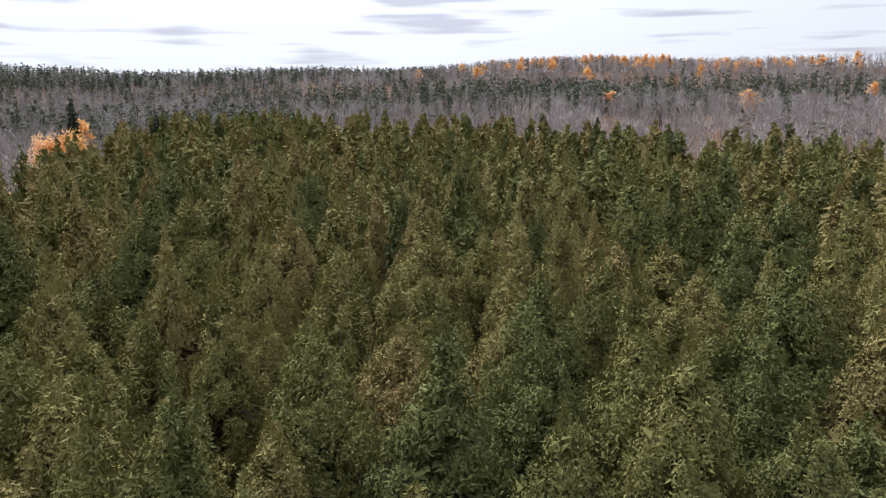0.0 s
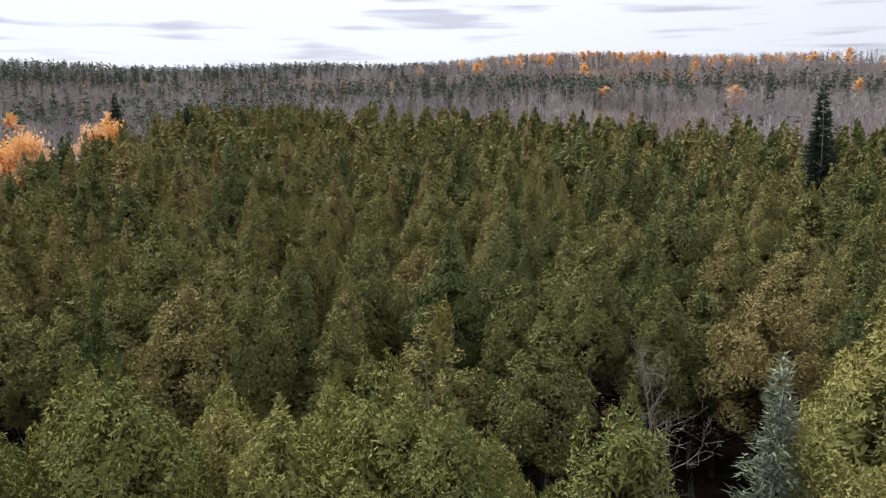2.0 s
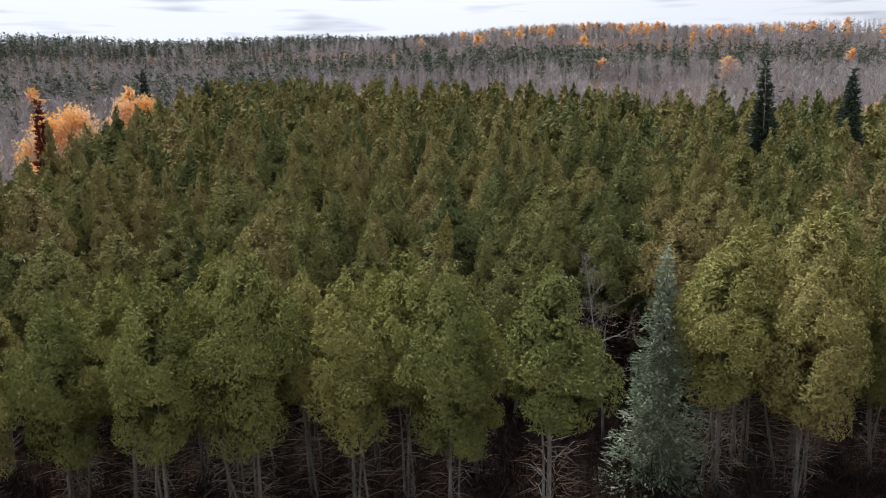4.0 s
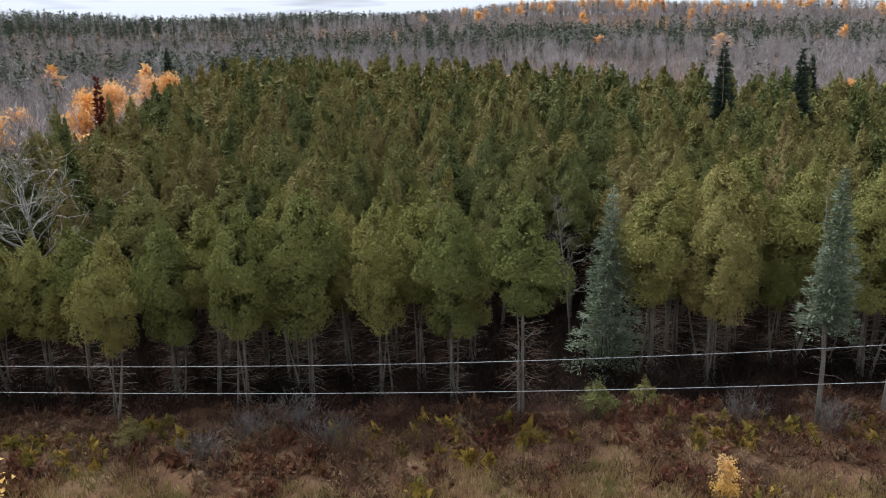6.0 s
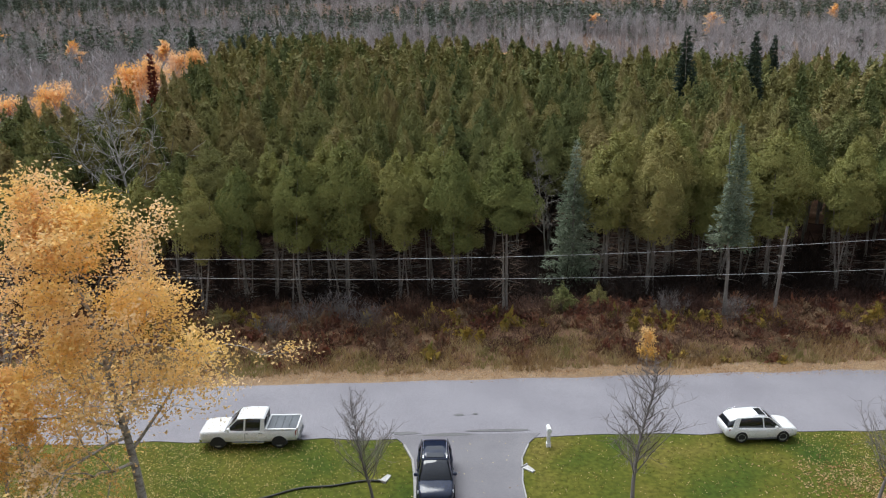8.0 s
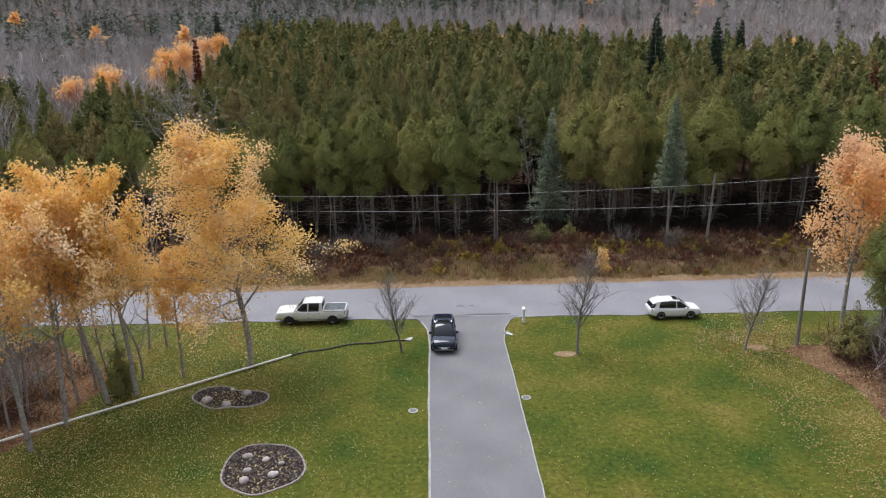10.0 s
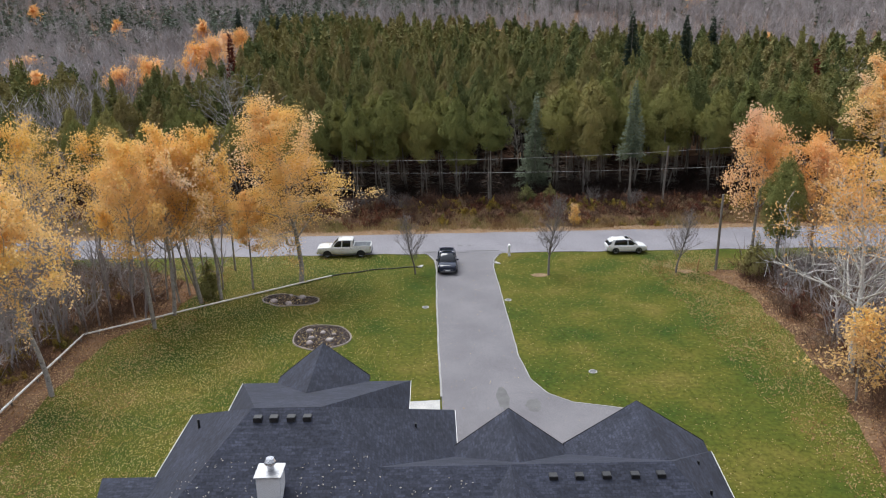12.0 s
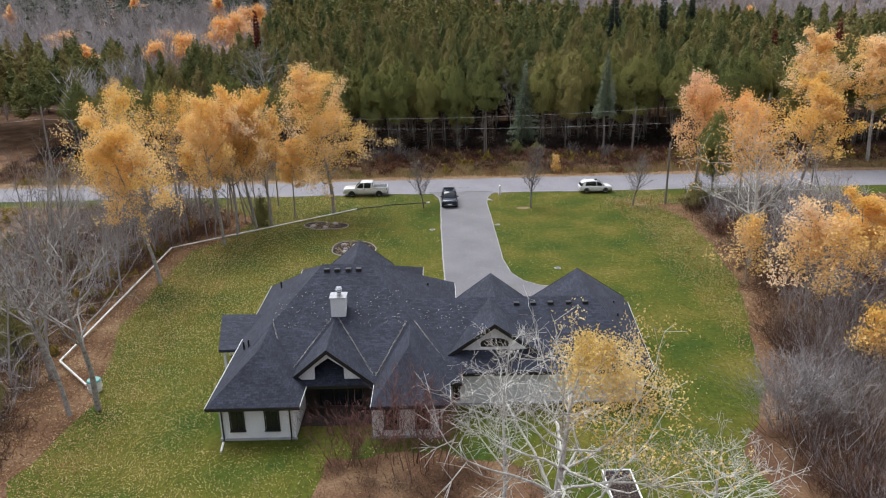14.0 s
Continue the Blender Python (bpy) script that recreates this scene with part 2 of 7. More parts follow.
MULCH = surface("dark_mulch", [(0.38, (0.014, 0.010, 0.009)), (0.54, (0.045, 0.032, 0.028)), (0.70, (0.24, 0.21, 0.19))], 9.0, 0.95, 30, 0.9)
ROCK = surface("field_stone", [(0.3, (0.25, 0.22, 0.21)), (0.5, (0.42, 0.36, 0.34)), (0.75, (0.55, 0.50, 0.47))], 1.6, 0.9, 14, 0.5)
WOOD_POLE = surface("weathered_pole", [(0.3, (0.17, 0.15, 0.13)), (0.7, (0.32, 0.29, 0.26))], 3.0, 0.9, 30, 0.5, stretch=(1, 1, 0.1))
WIRE = surface("aluminium_wire", [(0.3, (0.55, 0.55, 0.55)), (0.7, (0.75, 0.75, 0.75))], 2.0, 0.4, 20, 0.0)
RUBBER = surface("tyre_rubber", [(0.3, (0.012, 0.012, 0.012)), (0.7, (0.025, 0.025, 0.025))], 6.0, 0.85, 40, 0.2)
ALLOY = surface("alloy_rim", [(0.3, (0.42, 0.42, 0.43)), (0.7, (0.55, 0.55, 0.56))], 6.0, 0.35, 30, 0.0, metal=0.7)
CHROME = surface("chrome", [(0.3, (0.6, 0.6, 0.62)), (0.7, (0.7, 0.7, 0.72))], 6.0, 0.18, 30, 0.0, metal=1.0)
WHITE_PAINT = surface("white_car_paint", [(0.3, (0.74, 0.74, 0.74)), (0.7, (0.80, 0.80, 0.80))], 1.2, 0.25, 30, 0.0)
BLUE_PAINT = surface("dark_blue_car_paint", [(0.3, (0.008, 0.012, 0.028)), (0.7, (0.012, 0.018, 0.040))], 1.2, 0.16, 30, 0.0)
GREY_PLASTIC = surface("grey_plastic", [(0.3, (0.10, 0.10, 0.105)), (0.7, (0.15, 0.15, 0.155))], 3.0, 0.5, 30, 0.05)
TONNEAU = surface("bed_cover", [(0.3, (0.055, 0.065, 0.075)), (0.7, (0.085, 0.095, 0.108))], 2.0, 0.45, 30, 0.05)
LAMP_GLASS = surface("lamp_glass", [(0.3, (0.62, 0.64, 0.66)), (0.7, (0.75, 0.76, 0.78))], 6.0, 0.12, 30, 0.0)
RED_LENS = surface("red_lens", [(0.3, (0.22, 0.012, 0.012)), (0.7, (0.30, 0.02, 0.02))], 6.0, 0.2, 30, 0.0)
TEAL = surface("teal_lid", [(0.3, (0.12, 0.30, 0.27)), (0.7, (0.18, 0.38, 0.34))], 4.0, 0.5, 30, 0.05)
PORCH_SHADE = surface("porch_shade_tone", [(0.3, (0.020, 0.016, 0.014)), (0.7, (0.045, 0.036, 0.030))], 1.0, 0.8, 20, 0.0)
GLASS, _n, _l, _b = material("dark_window_glass", 0.06)
_b.inputs["Base Color"].default_value = (0.012, 0.014, 0.018, 1)
_b.inputs["Specular IOR Level"].default_value = 0.6


def shingle_material():
    m, n, l, b = material("charcoal_shingle", 0.9)
    tc = n.new("ShaderNodeTexCoord")
    mp = n.new("ShaderNodeMapping")
    mp.inputs["Scale"].default_value = (1, 1, 1)
    l.new(tc.outputs["UV"], mp.inputs[0])
    br = n.new("ShaderNodeTexBrick")
    br.inputs["Scale"].default_value = 1.0
    br.inputs["Brick Width"].default_value, br.inputs["Row Height"].default_value = 0.33, 0.145
    br.inputs["Mortar Size"].default_value = 0.012
    br.inputs["Color1"].default_value = (0.0125, 0.0150, 0.0270, 1)
    br.inputs["Color2"].default_value = (0.0300, 0.0340, 0.0540, 1)
    br.inputs["Mortar"].default_value = (0.016, 0.0185, 0.028, 1)
    l.new(mp.outputs[0], br.inputs["Vector"])
    big = noise_tex(n, l, 0.7, 5.0)
    g = ramp(n, [(0.3, (0.70, 0.70, 0.72)), (0.7, (1.35, 1.33, 1.30))])
    l.new(big.outputs[0], g.inputs[0])
    fine = noise_tex(n, l, 9, 4.0)
    f = ramp(n, [(0.3, (0.6, 0.6, 0.6)), (0.72, (1.5, 1.5, 1.5))])
    l.new(fine.outputs[0], f.inputs[0])
    c = mixed(n, l, 1.0, br.outputs["Color"], g.outputs[0], "MULTIPLY")
    l.new(mixed(n, l, 1.0, c, f.outputs[0], "MULTIPLY"), b.inputs["Base Color"])
    bumped(n, l, b, br.outputs["Fac"], -0.5, 0.01)
    b.inputs["Specular IOR Level"].default_value = 0.45
    return m


SHINGLE = shingle_material()


# ---------------------------------------------------------------- building tools
def thing(name, m, label, category, group="", kind=""):
    ob = new(name)
    ob.empty_display_size = 0.2
    ob.matrix_world = m if isinstance(m, Matrix) else pose(*m)
    return tagged(ob, label, category, group, kind)


def part(name, mesh, mat, parent=None, label="", smooth=False):
    """Links a bmesh or a mesh as one mesh object under a thing or a part."""
    if isinstance(mesh, bmesh.types.BMesh):
        me = bpy.data.meshes.new(name)
        bmesh.ops.recalc_face_normals(mesh, faces=mesh.faces)
        mesh.to_mesh(me)
        mesh.free()
    else:
        me = mesh
    if not me.materials:
        me.materials.append(mat)
    if smooth:
        me.polygons.foreach_set("use_smooth", [True] * len(me.polygons))
    ob = new(name, me)
    if parent is not None:
        ob.parent = parent
    return tagged(ob, label)


def poly_mesh(name, verts, sides, mat):
    """A mesh from an (n, 3) array of corners and faces of equal side count over them in order."""
    me = bpy.data.meshes.new(name)
    verts = np.ascontiguousarray(verts, dtype=np.float32).reshape(-1, 3)
    n = len(verts) // sides
    me.vertices.add(len(verts))
    me.vertices.foreach_set("co", verts.ravel())
    me.loops.add(n * sides)
    me.loops.foreach_set("vertex_index", np.arange(n * sides, dtype=np.int32))
    me.polygons.add(n)
    me.polygons.foreach_set("loop_start", np.arange(0, n * sides, sides, dtype=np.int32))
    me.update(calc_edges=True)
    me.materials.append(mat)
    return me


def index_mesh(name, verts, faces, mat):
    """A mesh from corners and an (n, k) array of corner numbers."""
    me = bpy.data.meshes.new(name)
    verts = np.ascontiguousarray(verts, dtype=np.float32)
    faces = np.ascontiguousarray(faces, dtype=np.int32)
    n, k = faces.shape
    me.vertices.add(len(verts))
    me.vertices.foreach_set("co", verts.ravel())
    me.loops.add(n * k)
    me.loops.foreach_set("vertex_index", faces.ravel())
    me.polygons.add(n)
    me.polygons.foreach_set("loop_start", np.arange(0, n * k, k, dtype=np.int32))
    me.update(calc_edges=True)
    me.materials.append(mat)
    return me


def unit(v):
    return v / np.maximum(np.linalg.norm(v, axis=-1, keepdims=True), 1e-9)


def sprays(rng, c, d, length, width):
    """Pointed leaf sprays: one triangle each, from centres c along directions d."""
    n = len(c)
    d = unit(d)
    side = unit(np.cross(d, rng.normal(size=(n, 3))))
    ln = length * rng.uniform(0.6, 1.35, (n, 1))
    w = width * rng.uniform(0.6, 1.35, (n, 1)) * 0.5
    return np.stack([c - side * w, c + side * w, c + d * ln], axis=1)


def fans(rng, c, n, d, length, width):
    """Flat sprays that lie along a crown's surface: normals n, pointing along d."""
    n = unit(n)
    d = unit(d - n * np.sum(n * d, axis=1, keepdims=True) * 0.8)
    side = unit(np.cross(n, d))
    k = len(c)
    ln = length * rng.uniform(0.55, 1.4, (k, 1))
    w = width * rng.uniform(0.6, 1.35, (k, 1)) * 0.5
    return np.stack([c - side * w, c + side * w, c + d * ln], axis=1)


def cedar_crown(rng, height, base, radius, count, length, width, shoulder=0.5, top_share=0.7, plumes=0, bulk=0.215):
    """A cedar crown out of upright flame-shaped plumes of flat sprays: full below the shoulder, a ragged pointed dome above it."""
    plumes = plumes or min(130, max(12, int(count / 85)))
    high = rng.random(plumes) < top_share
    u = np.where(high, shoulder + (1 - shoulder) * (1 - np.sqrt(rng.random(plumes))) * 0.97, rng.uniform(-0.04, shoulder + 0.05, plumes))
    a = np.arange(plumes) * 2.39996 + rng.normal(size=plumes) * 0.35
    lobe_a, lobe_b = rng.uniform(0, 6.28, 2)

    def reach(u, a):
        w = np.clip((u - shoulder) / (1 - shoulder), 0, 1)
        r = radius * (1 - w ** 1.25) * (0.66 + 0.34 * np.minimum(1, u / max(shoulder, 0.05)))
        return r * (1 + 0.12 * np.sin(a * 2 + lobe_a) + 0.10 * np.sin(a * 3 + u * 6 + lobe_b))

    span = height - base
    r = reach(u, a) * (0.90 + 0.10 * rng.normal(size=plumes))
    r = np.maximum(r, 0.0)
    w = np.clip((u - shoulder) / (1 - shoulder), 0, 1)
    fat = radius * bulk * (1 - 0.45 * w) * rng.uniform(0.7, 1.3, plumes)
    long_ = fat * rng.uniform(1.9, 3.4, plumes)
    tip = np.stack([r * np.cos(a), r * np.sin(a), base + u * span + 0.25 * long_], axis=1)
    # the leader and two shoots beside it
    lead = min(3, plumes)
    tip[0] = (0, 0, height)
    tip[1:lead, :2] = rng.normal(size=(lead - 1, 2)) * radius * 0.16
    tip[1:lead, 2] = height - rng.uniform(0.35, 1.1, lead - 1)
    fat[:lead], long_[:lead] = radius * bulk * 0.72, radius * 1.35
    axis = unit(np.stack([np.cos(a) * 0.30, np.sin(a) * 0.30, np.full(plumes, 1.0)], axis=1) + rng.normal(size=(plumes, 3)) * 0.10)
    axis[:lead] = (0, 0, 1)
    root = tip - axis * long_[:, None]
    e1 = unit(np.cross(axis, np.array([0.31, 0.95, 0.05])))
    e2 = np.cross(axis, e1)

    share = fat * long_ / np.sum(fat * long_)
    pick = rng.choice(plumes, count, p=share)
    t = rng.random(count) ** 0.85
    body = np.where(t < 0.35, 0.55 + 0.45 * t / 0.35, 1 - (np.maximum(t - 0.35, 0) / 0.65) ** 1.7)
    out = np.stack([np.cos(a[pick]) * (1 - 0.5 * w[pick]), np.sin(a[pick]) * (1 - 0.5 * w[pick]), 0.35 + 0.5 * w[pick]], axis=1)
    phi = rng.uniform(0, 2 * np.pi, count)
    rad = e1[pick] * np.cos(phi)[:, None] + e2[pick] * np.sin(phi)[:, None]
    inward = (np.sum(rad * out, axis=1) < -0.35) & (rng.random(count) < 0.75)
    rad[inward] *= -1
    c = root[pick] + axis[pick] * (t * long_[pick])[:, None] + rad * (fat[pick] * (0.10 + body) * (1 + 0.15 * rng.normal(size=count)))[:, None]
    n = rad * 0.6 + out * 0.7 + rng.normal(size=(count, 3)) * 0.33
    d = axis[pick] * 0.45 + rad * 0.45 + out * 0.1 + rng.normal(size=(count, 3)) * 0.6
    leaves = fans(rng, c, n, d, length, width)
    # older foliage deep inside the plumes and round the stem
    m = max(40, count // 5)
    deep = rng.choice(plumes, m, p=share)
    ci = root[deep] + axis[deep] * (rng.uniform(0.0, 0.6, m) * long_[deep])[:, None]
    ci[:, :2] *= rng.uniform(0.25, 0.95, (m, 1))
    ci += rng.normal(size=(m, 3)) * fat[deep][:, None] * 0.22
    inner = fans(rng, ci, np.stack([ci[:, 0], ci[:, 1], 0.2 * radius + 0 * ci[:, 0]], axis=1) + rng.normal(size=(m, 3)) * 0.4 * radius, rng.normal(size=(m, 3)), length * 2.3, width * 2.5)
    return np.concatenate([leaves, inner])


def spruce_crown(rng, height, base, radius, count, length, width):
    """Close whorls of drooping boughs round a straight stem, ragged at the rim."""
    tiers = 25
    k = (tiers * (1 - np.sqrt(rng.uniform(0.0, 1.0, count)))).astype(int)
    v = np.clip((k + 0.5 + rng.normal(size=count) * 0.2) / tiers, 0, 1)
    bough = rng.integers(0, 8, count)
    a = bough * 0.785 + k * 1.7 + rng.normal(size=count) * 0.20
    reach = (radius * (1 - v) ** 0.92 + 0.06) * (0.74 + 0.34 * np.sin(k * 2.1 + bough * 2.7))
    s = rng.random(count) ** 0.55
    r = reach * s
    z = base + v * (height - base) - 0.26 * reach * s + rng.normal(size=count) * 0.05
    c = np.stack([r * np.cos(a), r * np.sin(a), z], axis=1)
    d = np.stack([np.cos(a), np.sin(a), np.full(count, 0.12)], axis=1) + rng.normal(size=(count, 3)) * 0.45
    return sprays(rng, c, d, length, width)


def grow(rng, height, radius, lean=0.05, first=0.35, limbs=14, twigs=6, fine=4, spread=0.8, reach=0.42, bend=0.35):
    """A branching skeleton: segments (p0, p1, r0, r1) and the ends and lines of its outer branches."""
    segs, tips = [], []

    def line(p, d, ln, r0, r1, steps, curl, lift):
        pts = [p]
        for _ in range(steps):
            d = unit(d + rng.normal(size=3) * curl + np.array([0, 0, lift]))
            pts.append(pts[-1] + d * ln / steps)
        for i in range(steps):
            q0, q1 = r0 + (r1 - r0) * i / steps, r0 + (r1 - r0) * (i + 1) / steps
            segs.append((pts[i], pts[i + 1], q0, q1))
        return pts

    az = rng.uniform(0, 6.28)
    trunk = line(np.zeros(3), np.array([math.cos(az) * lean, math.sin(az) * lean, 1.0]), height, radius, radius * 0.12, 9, 0.05, 0.03)
    for i in range(limbs):
        u = first + (1 - first) * (i + rng.random()) / limbs
        f = min(u * 9, 8.999)
        p = trunk[int(f)] + (trunk[int(f) + 1] - trunk[int(f)]) * (f - int(f))
        a = i * 2.4 + rng.normal() * 0.4
        ln = height * reach * (1.1 - 0.75 * (u - first) / (1 - first)) * rng.uniform(0.7, 1.2)
        d = np.array([math.cos(a) * spread, math.sin(a) * spread, rng.uniform(0.35, 1.0)])
        r = max(0.022, radius * 0.42 * (1.15 - u))
        b = line(p, d, ln, r, r * 0.3, 5, bend * 0.6, 0.06)
        for _ in range(twigs):
            j = rng.integers(1, 6)
            td = unit(b[j] - b[j - 1]) + rng.normal(size=3) * 0.65 + np.array([0, 0, 0.15])
            t = line(b[j], td, ln * rng.uniform(0.22, 0.5), r * 0.38, r * 0.16, 3, bend, 0.05)
            tips.extend(t[1:])
            for _ in range(fine):
                q = rng.integers(1, 4)
                fd = unit(t[q] - t[q - 1]) + rng.normal(size=3) * 0.7
                e = line(t[q], fd, ln * rng.uniform(0.1, 0.22), r * 0.2, r * 0.1, 1, bend, 0.04)
                tips.append(e[1])
    return segs, np.array(tips)


def tube_mesh(name, segs, mat, sides=6, thin=0.0):
    """Round branches: thick ones with many sides, twigs with three."""
    vs, fs, at = [], [], 0
    for group, k in ((0, sides), (1, 3)):
        s = [q for q in segs if (q[2] < 0.035) == bool(group)]
        if not s:
            continue
        p0, p1 = np.array([q[0] for q in s]), np.array([q[1] for q in s])
        r0, r1 = np.array([max(q[2], thin) for q in s]), np.array([max(q[3], thin) for q in s])
        d = unit(p1 - p0)
        ref = np.where(np.abs(d[:, 2:3]) > 0.9, np.array([[1.0, 0, 0]]), np.array([[0, 0, 1.0]]))
        x = unit(np.cross(d, ref))
        y = np.cross(d, x)
        ang = np.arange(k) * 2 * np.pi / k
        ring = x[:, None] * np.cos(ang)[None, :, None] + y[:, None] * np.sin(ang)[None, :, None]
        v = np.concatenate([p0[:, None] + ring * r0[:, None, None], p1[:, None] + ring * r1[:, None, None]], axis=1)
        i = np.arange(k)
        j = (i + 1) % k
        f = np.stack([i, j, j + k, i + k], axis=1)
        faces = f[None] + (np.arange(len(s)) * 2 * k)[:, None, None]
        # a segment that goes on from another shares its ring
        ends = {(*np.round(p1[q], 5), round(float(r1[q]), 5)): q for q in range(len(s))}
        for q in range(len(s)):
            w = ends.get((*np.round(p0[q], 5), round(float(r0[q]), 5)))
            if w is not None and w != q:
                turn = int(np.argmin(np.sum((v[w, k:] - v[q, 0]) ** 2, axis=1)))
                faces[q, :, 0] = w * 2 * k + k + (i + turn) % k
                faces[q, :, 1] = w * 2 * k + k + (j + turn) % k
        vs.append(v.reshape(-1, 3))
        fs.append(faces.reshape(-1, 4) + at)
        at += len(s) * 2 * k
    me = index_mesh(name, np.concatenate(vs), np.concatenate(fs), mat)
    me.polygons.foreach_set("use_smooth", [True] * len(me.polygons))
    return me


def leaf_cloud(rng, tips, count, spreadness, length, width, low=0.0):
    """Leaves in loose clumps round branch ends."""
    keep = tips[tips[:, 2] >= low] if low else tips
    c = keep[rng.integers(0, len(keep), count)] + rng.normal(size=(count, 3)) * spreadness
    d = rng.normal(size=(count, 3)) + np.array([0, 0, -0.2])
    return sprays(rng, c, d, length, width)


def placed(rng, variants, spots):
    """Triangle soups set down at (x, y, z, scale, height scale) with a random turn, joined, and a tone for each tree."""
    out, tone = [], []
    for x, y, z, s, h in spots:
        v = variants[rng.integers(0, len(variants))]
        a = rng.uniform(0, 6.28)
        c, q = math.cos(a) * s, math.sin(a) * s
        w = np.empty_like(v)
        w[..., 0] = v[..., 0] * c - v[..., 1] * q + x
        w[..., 1] = v[..., 0] * q + v[..., 1] * c + y
        w[..., 2] = v[..., 2] * h + z
        out.append(w)
        tone.append(np.full(len(v), rng.random(), dtype=np.float32))
    return np.concatenate(out), np.concatenate(tone)


def wood_mesh(name, soup, mat):
    """A joined wood, in which every tree keeps a tone of its own."""
    me = poly_mesh(name, soup[0], 3, mat)
    me.attributes.new("tree_tone", "FLOAT", "FACE").data.foreach_set("value", soup[1])
    return me


def box(bm, x0, x1, y0, y1, z0, z1):
    v = [bm.verts.new(p) for p in ((x0, y0, z0), (x1, y0, z0), (x1, y1, z0), (x0, y1, z0), (x0, y0, z1), (x1, y0, z1), (x1, y1, z1), (x0, y1, z1))]
    for f in ((3, 2, 1, 0), (4, 5, 6, 7), (0, 1, 5, 4), (1, 2, 6, 5), (2, 3, 7, 6), (3, 0, 4, 7)):
        bm.faces.new([v[i] for i in f])
    return v


def box_bm(x0, x1, y0, y1, z0, z1, bevel=0.0):
    bm = bmesh.new()
    box(bm, x0, x1, y0, y1, z0, z1)
    if bevel:
        bmesh.ops.bevel(bm, geom=bm.edges[:], offset=bevel, segments=2, affect="EDGES")
    return bm


def prism(bm, outline, z0, z1):
    """An upright slab over a closed outline of (x, y)."""
    lo = [bm.verts.new((x, y, z0)) for x, y in outline]
    hi = [bm.verts.new((x, y, z1)) for x, y in outline]
    bm.faces.new(lo[::-1])
    bm.faces.new(hi)
    for i in range(len(lo)):
        j = (i + 1) % len(lo)
        bm.faces.new((lo[i], lo[j], hi[j], hi[i]))


def polyhedron(verts, faces):
    bm = bmesh.new()
    v = [bm.verts.new(p) for p in verts]
    for f in faces:
        bm.faces.new([v[i] for i in f])
    return bm


def cyl(bm, x, y, z0, z1, r0, r1=None, k=12):
    r1 = r0 if r1 is None else r1
    lo = [bm.verts.new((x + r0 * math.cos(i * 6.28319 / k), y + r0 * math.sin(i * 6.28319 / k), z0)) for i in range(k)]
    hi = [bm.verts.new((x + r1 * math.cos(i * 6.28319 / k), y + r1 * math.sin(i * 6.28319 / k), z1)) for i in range(k)]
    bm.faces.new(lo[::-1])
    bm.faces.new(hi)
    for i in range(k):
        j = (i + 1) % k
        bm.faces.new((lo[i], lo[j], hi[j], hi[i]))


def pipe_bm(points, r, k=8, ridges=0.0):
    """A pipe along a line of points, ridged where asked."""
    bm = bmesh.new()
    pts = [Vector(p) for p in points]
    rings = []
    for i, p in enumerate(pts):
        d = (pts[min(i + 1, len(pts) - 1)] - pts[max(i - 1, 0)]).normalized()
        x = d.cross(Vector((0, 0, 1)) if abs(d.z) < 0.9 else Vector((1, 0, 0))).normalized()
        y = d.cross(x)
        q = r * (1 + (ridges if i % 2 else 0))
        rings.append([bm.verts.new(p + (x * math.cos(a * 6.28319 / k) + y * math.sin(a * 6.28319 / k)) * q) for a in range(k)])
    for a, b in zip(rings, rings[1:]):
        for i in range(k):
            bm.faces.new((a[i], a[(i + 1) % k], b[(i + 1) % k], b[i]))
    bm.faces.new(rings[0][::-1])
    bm.faces.new(rings[-1])
    return bm


def uv_by_slope(me):
    """UVs in metres: along the eave and up the slope of each face."""
    uv = me.uv_layers.new(name="UVMap")
    for p in me.polygons:
        n = p.normal
        e = Vector((0, 0, 1)).cross(n)
        e = e.normalized() if e.length > 1e-4 else Vector((1, 0, 0))
        s = n.cross(e)
        for li in p.loop_indices:
            co = me.vertices[me.loops[li].vertex_index].co
            uv.data[li].uv = (co.dot(e), co.dot(s))


GROUND_Y = [-3000, 10.3, 12, 17, 30, 60, 100, 150, 200, 360, 500, 620, 720, 900, 4000]
GROUND_Z = [0, 0, 0.45, 1.15, 1.25, 2.1, 3.8, 7.0, 10.5, 26.0, 44, 66, 76, 70, 40]


def ground_z(x, y):
    """Height of the land: flat by the road, rising in a long wooded slope to the north."""
    z = np.interp(y, GROUND_Y, GROUND_Z)
    k = np.clip((np.asarray(y) - 120) / 300, 0, 1)
    far = np.clip((np.asarray(y) - 330) / 390, 0, 1)
    z = z + far * np.interp(np.asarray(x) / np.maximum(np.asarray(y), 1.0), [-0.65, -0.3, -0.05, 0.17, 0.4, 0.65], [1.0, -4.0, -9.0, -5.0, 0.0, 5.5])
    return z + k * (3.0 * np.sin(np.asarray(x) / 95 + 0.6) + 0.006 * np.asarray(x) + 1.6 * np.sin(np.asarray(x) / 37 + np.asarray(y) / 61))


# ---------------------------------------------------------------- land, road, driveway, lawn
from mathutils.geometry import tessellate_polygon


